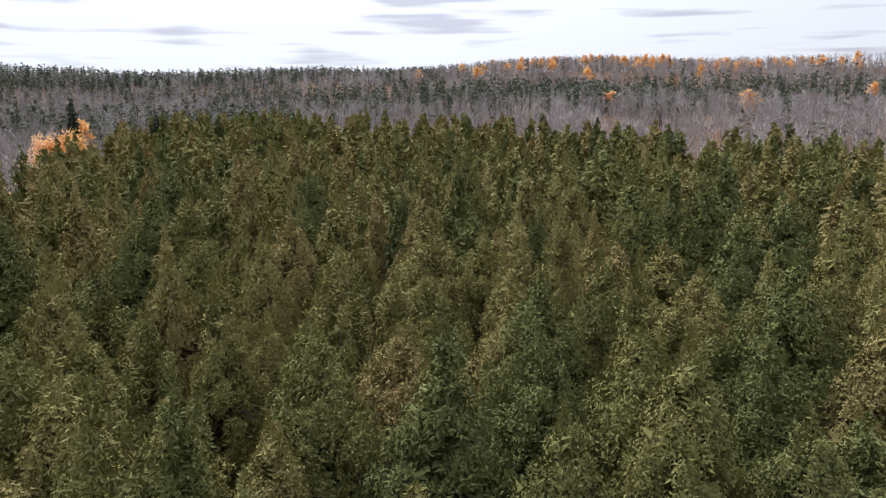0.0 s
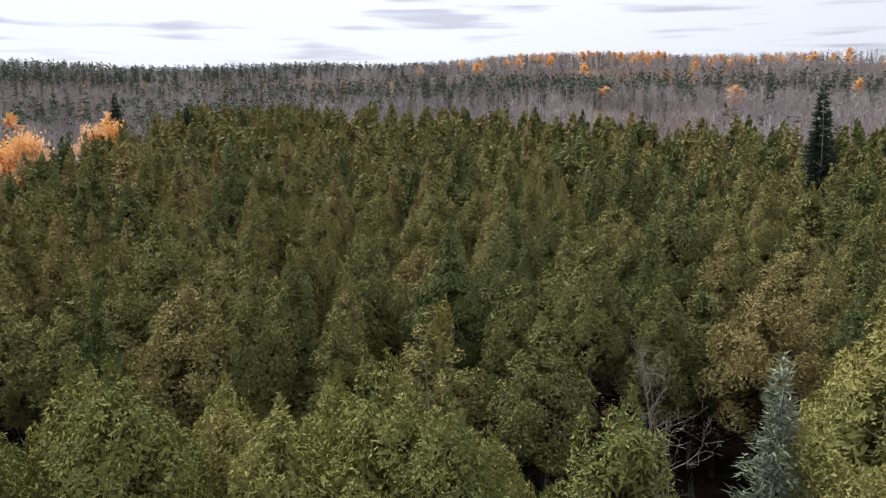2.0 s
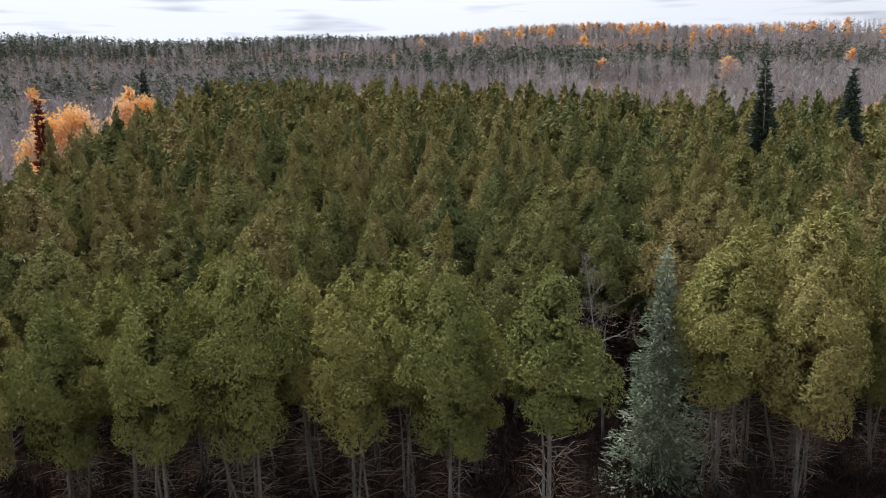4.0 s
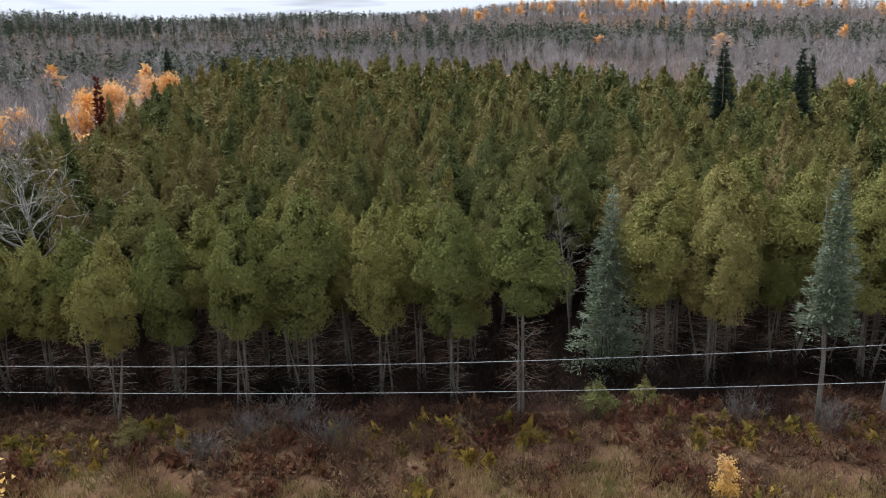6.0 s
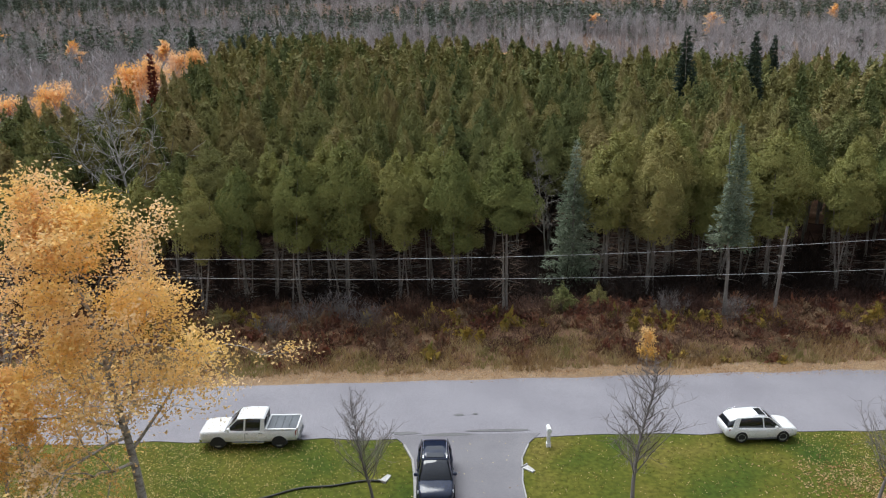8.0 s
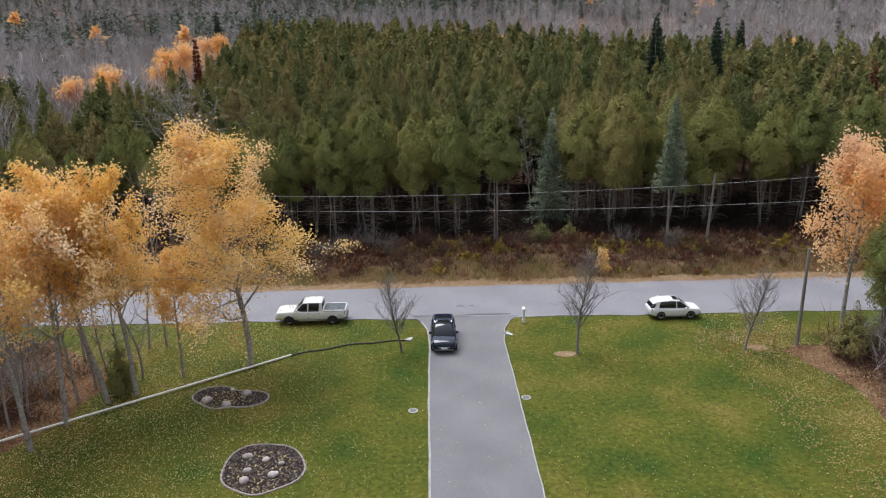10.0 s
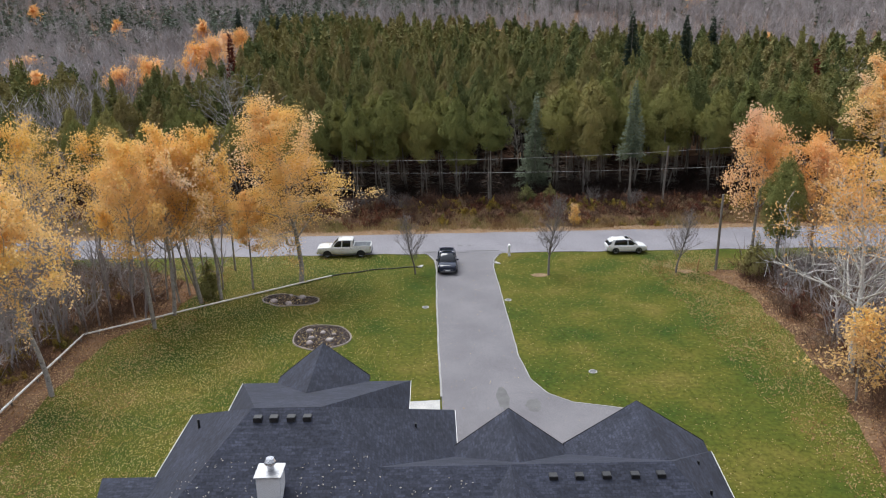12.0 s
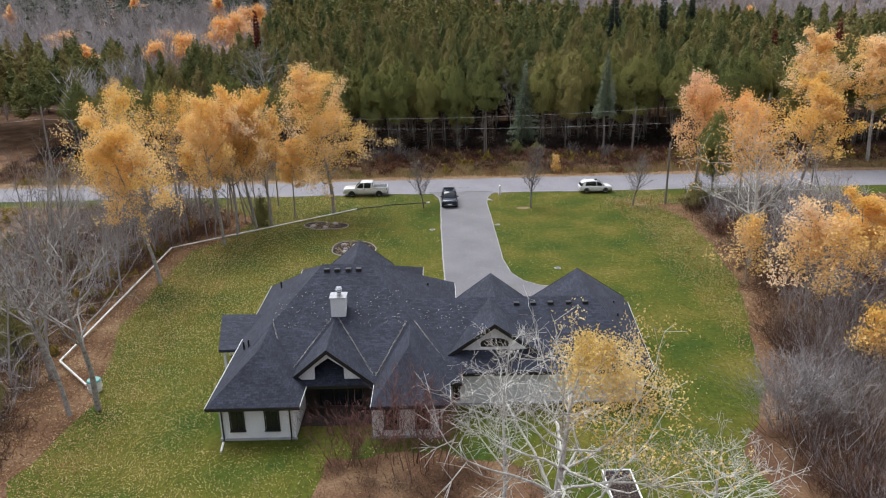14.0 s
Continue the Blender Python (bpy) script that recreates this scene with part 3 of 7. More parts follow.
def build_ground():
    xs = np.unique(np.concatenate([np.linspace(-3000, -400, 14), np.linspace(-400, -60, 35), np.linspace(-60, 60, 61), np.linspace(60, 400, 35), np.linspace(400, 3000, 14)]))
    ys = np.unique(np.concatenate([np.linspace(-3000, -120, 12), np.linspace(-120, 8, 40), np.linspace(8, 40, 33), np.linspace(40, 220, 61), np.linspace(220, 760, 70), np.linspace(760, 4000, 14)]))
    gx, gy = np.meshgrid(xs, ys)
    rng = np.random.default_rng(3)
    gz = ground_z(gx, gy) + np.where(gy > 11, rng.normal(size=gx.shape) * 0.07, 0)
    nx, ny = len(xs), len(ys)
    i = (np.arange(ny - 1)[:, None] * nx + np.arange(nx - 1)[None]).ravel()
    me = index_mesh("ground", np.stack([gx, gy, gz], -1).reshape(-1, 3), np.stack([i, i + 1, i + nx + 1, i + nx], 1), LITTER)
    ob = part("ground", me, LITTER)
    tagged(ob, "brown leaf-covered woodland ground rising to far hills", "ground", kind="structure")


def outline_sheet(name, outline, z, mat, label, category, thick=0.3):
    bm = bmesh.new()
    hi = [bm.verts.new((x, y, z)) for x, y in outline]
    lo = [bm.verts.new((x, y, z - thick)) for x, y in outline]
    for tri in tessellate_polygon([[Vector((x, y, 0)) for x, y in outline]]):
        a, b, c = (hi[i] for i in tri)
        f = bm.faces.new((a, b, c))
        f.normal_update()
        if f.normal.z < 0:
            f.normal_flip()
    for i in range(len(hi)):
        j = (i + 1) % len(hi)
        bm.faces.new((lo[i], lo[j], hi[j], hi[i]))
    return tagged(part(name, bm, mat), label, category, kind="structure")


def wavy(points, step, amp, seed):
    """A line through points, resampled with small wobbles."""
    rng = random.Random(seed)
    out = []
    for (x0, y0), (x1, y1) in zip(points, points[1:]):
        k = max(1, int(math.hypot(x1 - x0, y1 - y0) / step))
        for i in range(k):
            f = i / k
            out.append((x0 + (x1 - x0) * f + rng.uniform(-amp, amp), y0 + (y1 - y0) * f + rng.uniform(-amp, amp)))
    out.append(points[-1])
    return out


LAWN_WEST = [(-60, -2.4), (-30, -3.0), (-22, -9.5), (-23.5, -16.5), (-26.2, -21), (-26.5, -30), (-26.2, -40), (-23.3, -50), (-24.2, -58), (-21, -66)]
LAWN_EAST = [(16, -66), (15.5, -57), (19.8, -50), (22, -42), (25, -32), (26.3, -22), (26.6, -13), (24.9, -7), (32, -5.5), (60, -3)]
build_ground()
outline_sheet("lawn", wavy(LAWN_WEST, 1.5, 0.35, 1) + wavy(LAWN_EAST, 1.5, 0.35, 2) + [(60, 0.35), (-60, 0.35)], 0.02, LAWN,
              "green mown lawn strewn with yellow leaves", "lawn")
road_s = [(x, 0.18 + 0.12 * math.sin(x * 0.7) + 0.10 * math.sin(x * 1.9)) for x in np.linspace(-400, 400, 401)]
road_n = [(x, 7.85 + 0.022 * min(30, max(-30, x)) + 0.10 * math.sin(x * 0.9 + 1) + 0.07 * math.sin(x * 2.3)) for x in np.linspace(400, -400, 401)]
outline_sheet("road", road_s + road_n, 0.055, ASPHALT, "worn grey asphalt country road", "road")
shoulder_n = [(x, 10.35 + 0.28 * math.sin(x * 0.55) + 0.2 * math.sin(x * 1.7)) for x in np.linspace(400, -400, 401)]
outline_sheet("shoulder", [(-400, 6.9), (400, 6.9)] + shoulder_n, 0.035, GRAVEL, "leaf-strewn gravel shoulder beside the road", "shoulder")

DRIVE_W = [(-2.1, 0.5), (-1.35, -0.6), (-0.85, -2.2), (-0.66, -4.5), (-0.72, -14), (-0.66, -24), (-0.58, -34), (-0.5, -41.4)]
DRIVE_E = [(12.3, -41.4), (12.4, -33.4), (9.8, -32.5), (7.7, -31.9), (6.3, -30.7), (5.4, -28.6), (5.02, -25), (4.97, -14), (4.9, -4.5), (5.15, -2.2), (5.7, -0.7), (6.6, 0.5)]
outline_sheet("driveway", DRIVE_W + DRIVE_E, 0.07, DRIVE, "grey asphalt driveway running up to the garage", "driveway")


def in_outline(outline):
    ox, oy = np.array([p[0] for p in outline]), np.array([p[1] for p in outline])

    def test(x, y):
        r = np.zeros(len(x), bool)
        j = len(ox) - 1
        for i in range(len(ox)):
            c = (oy[i] > y) != (oy[j] > y)
            r ^= c & (x < (ox[j] - ox[i]) * (y - oy[i]) / (oy[j] - oy[i] + 1e-12) + ox[i])
            j = i
        return r
    return test


def kerb(name, line, width, z, label):
    bm = bmesh.new()
    pts = [Vector((x, y, 0)) for x, y in wavy(line, 0.9, 0.02, 5)]
    prev = None
    for i, p in enumerate(pts):
        d = (pts[min(i + 1, len(pts) - 1)] - pts[max(i - 1, 0)]).normalized()
        s = Vector((-d.y, d.x, 0)) * width / 2
        cur = [bm.verts.new(q) for q in ((p - s) + Vector((0, 0, -0.1)), (p - s * 0.8) + Vector((0, 0, z)), (p + s * 0.8) + Vector((0, 0, z)), (p + s) + Vector((0, 0, -0.1)))]
        if prev:
            for a in range(3):
                bm.faces.new((prev[a], prev[a + 1], cur[a + 1], cur[a]))
        prev = cur
    tagged(part(name, bm, KERB), label, "edging", kind="structure")


kerb("kerb_west", [(x - 0.05, y) for x, y in DRIVE_W[1:6]] + [(-0.62, -30.9)], 0.16, 0.11, "pale concrete edging along the driveway")
kerb("kerb_east", [(x + 0.04, y) for x, y in DRIVE_E[1:-1]], 0.10, 0.09, "thin pale edging along the driveway")
outline_sheet("walkway", [(-3.2, -31.5), (-0.72, -31.3), (-0.72, -33.2), (-3.0, -33.4)], 0.085, CONCRETE, "pale concrete walkway slab", "walkway")
for k, (cx, cy, sx, sy) in enumerate(((3.35, -31.2, 0.42, 1.7), (5.2, -32.2, 0.55, 1.0), (-1.4, 0.75, 0.9, 0.22), (4.2, 0.9, 2.2, 0.16), (1.9, 2.9, 0.35, 0.16), (2.9, 3.0, 0.2, 0.12), (1.2, 0.5, 1.6, 0.2))):
    rr = random.Random(k)
    pts = [(cx + sx * math.cos(a) * rr.uniform(0.7, 1.1), cy + sy * math.sin(a) * rr.uniform(0.7, 1.1)) for a in np.linspace(0, 6.0, 18)]
    outline_sheet("asphalt_stain", pts, 0.0745, PATCH, "dark damp stain on the asphalt", "stain", 0.01)


bed = wavy([(-7.6, -56.6), (-1.2, -56.2), (3.0, -57.6), (5.0, -61.0), (4.5, -66.5), (-5.0, -67.5), (-8.0, -62.5), (-7.6, -56.6)], 0.8, 0.4, 44)
outline_sheet("garden_bed", bed, 0.028, LITTER, "brown leaf-covered bed behind the house", "garden bed", 0.02)
on_bed = in_outline(bed)
for k, (cx, cy) in enumerate(((9.1, -7.1), (23.3, -6.7))):
    rr = random.Random(70 + k)
    pts = [(cx + 0.95 * math.cos(a) * rr.uniform(0.75, 1.15), cy + 0.5 * math.sin(a) * rr.uniform(0.7, 1.2)) for a in np.linspace(0, 6.0, 16)]
    outline_sheet("bare_soil", pts, 0.028, GRAVEL, "bare tan soil beside the young tree", "soil", 0.02)


def scatter(seed, n, inside, x0, x1, y0, y1):
    rng = np.random.default_rng(seed)
    p = np.stack([rng.uniform(x0, x1, n), rng.uniform(y0, y1, n)], 1)
    return p[inside(p[:, 0], p[:, 1])], rng


on_lawn = in_outline(LAWN_WEST + LAWN_EAST + [(60, 0.2), (-60, 0.2)])
on_drive = in_outline(DRIVE_W + DRIVE_E)
on_house = in_outline([(-15, -33), (-2.5, -33), (-2.5, -37), (0, -37), (0, -41), (13, -41), (13, -52.5), (-0.5, -52.5), (-0.5, -55.5), (-15, -55.5)])


def ground_leaves():
    """Fallen leaves: thick under the west trees, thin in the middle, some on the asphalt."""
    def where(x, y):
        lawn = on_lawn(x, y) & ~on_bed(x, y) & ~on_drive(x, y) & ~on_house(x, y)
        rng = np.random.default_rng(9)
        west = np.clip((-x - 2) / 16, 0.07, 1.0)
        east = np.clip((x - 19) / 8, 0, 0.7)
        return lawn & (rng.random(len(x)) < np.maximum(west, east))
    p, rng = scatter(8, 260000, where, -28, 28, -66, 0)
    q, _ = scatter(12, 500, lambda x, y: on_drive(x, y), -1, 12, -41, 0)
    v = np.random.default_rng(15)
    s = np.stack([v.uniform(-70, 70, 34000), v.normal(9.1, 0.7, 34000)], 1)
    s = s[(s[:, 1] > 7.4)]
    e, _ = scatter(18, 46000, lambda x, y: on_bed(x, y) | (~on_lawn(x, y) & ((np.abs(x) > 20) | (y < -66))) | ((np.abs(x) > 21.5) & (np.random.default_rng(5).random(len(x)) < 0.5)), -34, 36, -70, -1)
    tagged(part("thicket_leaves", poly_mesh("thicket_leaves", sprays(rng, np.column_stack([e, np.full(len(e), 0.06)]), rng.normal(size=(len(e), 3)) * np.array([1, 1, 0.3]), 0.11, 0.10), 3, DEAD_LEAF), DEAD_LEAF), "brown fallen leaves under the trees", "fallen leaves", kind="stuff")
    f, _ = scatter(19, 150000, lambda x, y: ((x < -20.5) | (x > 20)) & (np.random.default_rng(6).random(len(x)) < np.where(on_lawn(x, y), 0.35, 0.9)), -30, 30, -64, -3)
    f = f[np.abs(f[:, 0]) > 20]
    g, _ = scatter(29, 5200, lambda x, y: np.random.default_rng(7).random(len(x)) < np.exp(-((x - 22.5) / 3.4) ** 2 - ((y + 5.6) / 2.0) ** 2), 15, 29, -11, -1)
    f = np.concatenate([f, g])
    tagged(part("edge_leaves", poly_mesh("edge_leaves", sprays(rng, np.column_stack([f, np.full(len(f), 0.06)]), rng.normal(size=(len(f), 3)) * np.array([1, 1, 0.3]), 0.12, 0.10), 3, TAN_LEAF), TAN_LEAF), "tan and rust fallen leaves along the lawn edge", "fallen leaves", kind="stuff")
    for name, pts, z in (("lawn_leaves", p, 0.06), ("drive_leaves", q, 0.085), ("shoulder_leaves", s, 0.075)):
        c = np.column_stack([pts, z + ground_z(pts[:, 0], pts[:, 1])])
        d = rng.normal(size=(len(c), 3)) * np.array([1, 1, 0.18])
        t = sprays(rng, c, d, 0.068, 0.062)
        t[..., 2] = np.maximum(t[..., 2], z - 0.03)
        mat = TAN_LEAF if name == "shoulder_leaves" else FALLEN
        tagged(part(name, poly_mesh(name, t, 3, mat), mat), "scattered dry yellow fallen leaves on the ground", "fallen leaves", kind="stuff")


def tufts(name, pts, rng, blades, height, mat, label, category, width=0.05, splay=0.38):
    c = np.repeat(np.column_stack([pts, ground_z(pts[:, 0], pts[:, 1])]), blades, axis=0)
    c[:, :2] += rng.normal(size=(len(c), 2)) * 0.12
    d = np.array([0, 0, 1.0]) + rng.normal(size=(len(c), 3)) * np.array([splay, splay, 0.1])
    t = sprays(rng, c, d, height, width)
    return tagged(part(name, poly_mesh(name, t, 3, mat), mat), label, category, kind="stuff")




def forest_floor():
    """Needle floor under the cedars, a thin sheet on the ground with the wood's shade put into its colour."""
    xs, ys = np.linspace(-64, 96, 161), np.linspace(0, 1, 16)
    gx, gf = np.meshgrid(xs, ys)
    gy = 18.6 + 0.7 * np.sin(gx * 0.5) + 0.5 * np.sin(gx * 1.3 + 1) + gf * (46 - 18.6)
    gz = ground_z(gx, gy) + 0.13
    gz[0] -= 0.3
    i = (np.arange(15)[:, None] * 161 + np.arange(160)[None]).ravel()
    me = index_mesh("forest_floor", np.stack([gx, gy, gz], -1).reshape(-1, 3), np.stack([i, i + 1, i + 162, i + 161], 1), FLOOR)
    tagged(part("forest_floor", me, FLOOR), "needle-covered floor under the cedars, coloured dark for their shade", "ground", kind="structure")


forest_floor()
ground_leaves()
p, rng = scatter(21, 34000, lambda x, y: on_lawn(x, y) & ~on_bed(x, y) & ~on_drive(x, y) & ~on_house(x, y), -30, 30, -62, 0.1)
tufts("lawn_tufts", p, rng, 2, 0.10, BLADE, "short green grass tufts of the lawn", "grass", 0.06, 1.3)
p, rng = scatter(22, 12000, lambda x, y: (y > 9.3 + 0.022 * x + 0.4 * np.sin(x * 0.6)) & (y < 12.6 + 1.0 * np.sin(x * 0.23) + 0.6 * np.sin(x * 0.7)), -60, 75, 9, 15)
tufts("verge_grass", p, rng, 5, 0.55, DRY, "tall dry tan grass on the roadside verge", "grass", 0.07)


# ---------------------------------------------------------------- house
HOUSE_LABEL = "white stucco bungalow with a complex charcoal shingle roof"
house = thing("house", (0, 0, 0), HOUSE_LABEL, "house")


def roof_part(bm, name="roof"):
    ob = part(name, bm, SHINGLE, house)
    uv_by_slope(ob.data)
    return ob


def edge_board(xa, ya, xb, yb, thick, z0, z1):
    """An upright board along an eave, its thickness to the east."""
    v = [(xa, ya, z0), (xa + thick, ya, z0), (xb + thick, yb, z0), (xb, yb, z0)]
    return polyhedron(v + [(x, y, z1) for x, y, _ in v], [(3, 2, 1, 0), (4, 5, 6, 7), (0, 1, 5, 4), (1, 2, 6, 5), (2, 3, 7, 6), (3, 0, 4, 7)])


def hip_roof(x0, x1, y0, y1, ze, ra, rb, zr, fascia=0.2, skew=0.0):
    """A hip over a rectangle; ra and rb are the ends of the ridge (x, y)."""
    v = [(x0, y0, ze), (x1 - skew, y0, ze), (x1, y1, ze), (x0, y1, ze), (*ra, zr), (*rb, zr)]
    v += [(x, y, ze - fascia) for x, y, _ in v[:4]]
    if abs(ra[1] - rb[1]) < 1e-6:
        f = [(0, 1, 5, 4), (1, 2, 5), (2, 3, 4, 5), (3, 0, 4)]
    else:
        f = [(0, 1, 4), (1, 2, 5, 4), (2, 3, 5), (3, 0, 4, 5)]
    f += [(0, 6, 7, 1), (1, 7, 8, 2), (2, 8, 9, 3), (3, 9, 6, 0), (6, 9, 8, 7)]
    roof_part(polyhedron(v, f))
    bm = bmesh.new()
    t = 0.02
    for a, b, c, d in ((x0 - t, x1 - skew + t, y0 - t, y0 - 0.003), (x0 - t, x1 + t, y1 + 0.003, y1 + t), (x0 - t, x0 - 0.003, y0, y1)):
        box(bm, a, b, c, d, ze - fascia - 0.01, ze - 0.02)
    part("fascia", bm, BLACK_TRIM, house, "black painted eave board")
    part("fascia", edge_board(x1 - skew + 0.003, y0, x1 + 0.003, y1, 0.017, ze - fascia - 0.01, ze - 0.02), BLACK_TRIM, house, "black painted eave board")
    for xa, xb in ((x0 - 0.045, x0 - 0.045), (x1 - skew + 0.022, x1 + 0.022)):
        part("drip_edge", edge_board(xa, y0, xb, y1, 0.023, ze - 0.10, ze + 0.012), WHITE_TRIM, house, "thin white metal drip edge")


def gable_roof(cx, hw, yf, yb, ze, zr, facing, wall=True, taper=1.0):
    """Two sloping slabs and a stucco triangle; facing is -1 for south, 1 for north."""
    th, tb = 0.16, (0, 0, -0.16)
    for s in (-1, 1):
        top = [(cx + s * hw, yf, ze), (cx, yf, zr), (cx, yb, zr), (cx + s * hw * (taper if s > 0 else 1.0), yb, ze)]
        low = [(x, y, z - th) for x, y, z in top]
        roof_part(polyhedron(top + low, [(0, 1, 2, 3), (7, 6, 5, 4), (0, 4, 5, 1), (1, 5, 6, 2), (2, 6, 7, 3), (3, 7, 4, 0)]))
        e = facing * 0.03
        rake = [(cx + s * (hw + 0.02), yf + e, ze + 0.02), (cx, yf + e, zr + 0.02), (cx, yf + e, zr - 0.27), (cx + s * (hw + 0.02), yf + e, ze - 0.27)]
        back = [(x, yf + e * 0.1, z) for x, y, z in rake]
        part("rake_board", polyhedron(rake + back, [(0, 1, 2, 3), (7, 6, 5, 4), (0, 4, 5, 1), (1, 5, 6, 2), (2, 6, 7, 3), (3, 7, 4, 0)]), BLACK_TRIM, house, "black painted gable board")
    if wall:
        y0, y1 = yf - facing * 0.35, yf - facing * 0.6
        k = (hw - 0.3) / hw
        tri = [(cx - hw * k, y0, ze - 0.15), (cx + hw * k, y0, ze - 0.15), (cx, y0, zr - 0.2)]
        part("gable_wall", polyhedron(tri + [(x, y1, z) for x, y, z in tri], [(0, 1, 2), (5, 4, 3), (0, 3, 4, 1), (1, 4, 5, 2), (2, 5, 3, 0)]), STUCCO, house)


EAVE = 2.5
for (a, b, c, d) in ((-14.0, -0.5, -51.4, -37.4), (-12.1, -3.0, -37.5, -33.8), (-0.9, 11.35, -51.35, -41.75), (-13.95, -9.65, -54.7, -51.2), (-5.2, -1.15, -54.8, -51.2)):
    part("wall", box_bm(a, b, c, d, -0.2, EAVE - 0.19), STUCCO, house)
for (a, b, c, d) in ((-14.02, -9.58, -54.77, -54.69), (-5.27, -1.08, -54.87, -54.79), (-0.97, 11.42, -51.42, -51.34), (-14.02, -13.94, -54.7, -37.4)):
    part("wall_base", box_bm(a, b, c, d, -0.2, 0.16), STONE_WALL, house, "grey parged wall base")

hip_roof(-14.48, 0.05, -53.0, -36.9, EAVE, (-9.1, -44.4), (-6.0, -44.4), 7.0)
hip_roof(-12.6, -2.5, -44.9, -33.25, EAVE - 0.004, (-9.0, -44.3), (-6.1, -44.3), 6.93)
hip_roof(-3.5, 12.75, -51.85, -41.5, EAVE - 0.008, (-4.6, -46.3), (9.1, -46.3), 5.13, skew=0.95)
hip_roof(-14.5, -9.2, -55.3, -45.0, EAVE - 0.012, (-11.9, -52.3), (-11.9, -46.0), 4.62)
hip_roof(-5.15, -0.7, -55.45, -45.0, EAVE - 0.016, (-3.05, -52.2), (-3.05, -46.0), 4.62)
gable_roof(-7.75, 2.75, -32.6, -40.0, EAVE + 0.05, 4.78, 1)
gable_roof(2.65, 2.85, -40.75, -46.3, EAVE + 0.02, 4.7, 1)
gable_roof(9.1, 3.6, -40.6, -46.3, EAVE + 0.02, 4.9, 1, taper=0.84)
gable_roof(-7.87, 2.75, -52.95, -47.6, EAVE - 0.02, 4.8, -1, wall=False)
gable_roof(2.17, 3.05, -50.6, -46.3, 2.98, 5.14, -1)

# porch under the rear gable: white beam and triangle; floor and back wall coloured dark as deep shade, glass behind
tri = [(-10.25, -52.6, 2.46), (-5.5, -52.6, 2.46), (-7.87, -52.6, 4.52)]
inner = [(-8.7, -52.6, 2.46), (-6.95, -52.6, 2.46), (-6.95, -52.6, 3.45), (-7.85, -52.6, 4.1), (-8.7, -52.6, 3.5)]
front = [tri[0], inner[0], inner[4], inner[3], inner[2], inner[1], tri[1], tri[2]]
part("gable_wall", polyhedron(front + [(x, -52.4, z) for x, _, z in front],
     [(0, 1, 2, 7), (2, 3, 7), (3, 4, 7), (4, 5, 6, 7), (15, 10, 9, 8), (15, 11, 10), (15, 12, 11), (15, 14, 13, 12), (1, 9, 10, 2), (2, 10, 11, 3), (3, 11, 12, 4), (4, 12, 13, 5), (0, 8, 9, 1), (5, 13, 14, 6), (0, 7, 15, 8), (6, 14, 15, 7)]), STUCCO, house)
part("porch_beam", box_bm(-9.65, -5.2, -52.65, -52.4, 2.32, 2.44), WHITE_TRIM, house, "white porch beam")
part("porch_floor", box_bm(-9.6, -5.25, -53.4, -51.45, -0.1, 0.12), PORCH_SHADE, house, "porch floor coloured dark for the porch shade")
part("porch_back", box_bm(-9.6, -5.22, -51.46, -51.41, 0.12, 3.2), PORCH_SHADE, house, "glazed porch wall coloured dark for the porch shade")


def window(cx, z0, w, h, y, facing=-1, sashes=2, depth=0.1):
    """A black-framed window set in a wall that faces south or north."""
    o = lambda d: y + facing * d
    xs, zs = (cx - w / 2 - 0.06, cx + w / 2 + 0.06, cx + w / 2, cx - w / 2), (z0 - 0.06, z0 + h + 0.06, z0 + h, z0)
    ring = [(xs[0], zs[0]), (xs[1], zs[0]), (xs[1], zs[1]), (xs[0], zs[1]), (xs[3], zs[3]), (xs[2], zs[3]), (xs[2], zs[2]), (xs[3], zs[2])]
    verts = [(x, o(0.07), z) for x, z in ring] + [(x, o(-0.02), z) for x, z in ring]
    faces = []
    for k in range(4):
        m = (k + 1) % 4
        faces += [(k, m, m + 4, k + 4), (k + 8, k + 12, m + 12, m + 8), (k, k + 8, m + 8, m), (k + 4, m + 4, m + 12, k + 12)]
    win = part("window", polyhedron(verts, faces), BLACK_TRIM, house, "black-framed casement window")
    for i in range(1, sashes):
        x = cx - w / 2 + w * i / sashes
        part("mullion", box_bm(x - 0.03, x + 0.03, min(o(0.06), o(-0.02)), max(o(0.06), o(-0.02)), z0, z0 + h), BLACK_TRIM, win)
    for i in range(sashes):
        a, b = cx - w / 2 + w * i / sashes + 0.02, cx - w / 2 + w * (i + 1) / sashes - 0.02
        part("pane", box_bm(a, b, min(o(0.025), o(0.01)), max(o(0.025), o(0.01)), z0 + 0.01, z0 + h - 0.01), GLASS, win)
    part("sill", box_bm(cx - w / 2 - 0.1, cx + w / 2 + 0.1, min(o(0.12), o(0)), max(o(0.12), o(0)), z0 - 0.11, z0 - 0.062), BLACK_TRIM, win)


for cx, y in ((-12.95, -54.7), (-10.95, -54.7), (-4.1, -54.8), (-2.3, -54.8)):
    window(cx, 0.72, 0.74, 1.4, y)
window(-7.4, 0.25, 2.6, 2.0, -51.47, sashes=3)
window(-0.25, 0.5, 0.32, 1.5, -51.35, sashes=1)
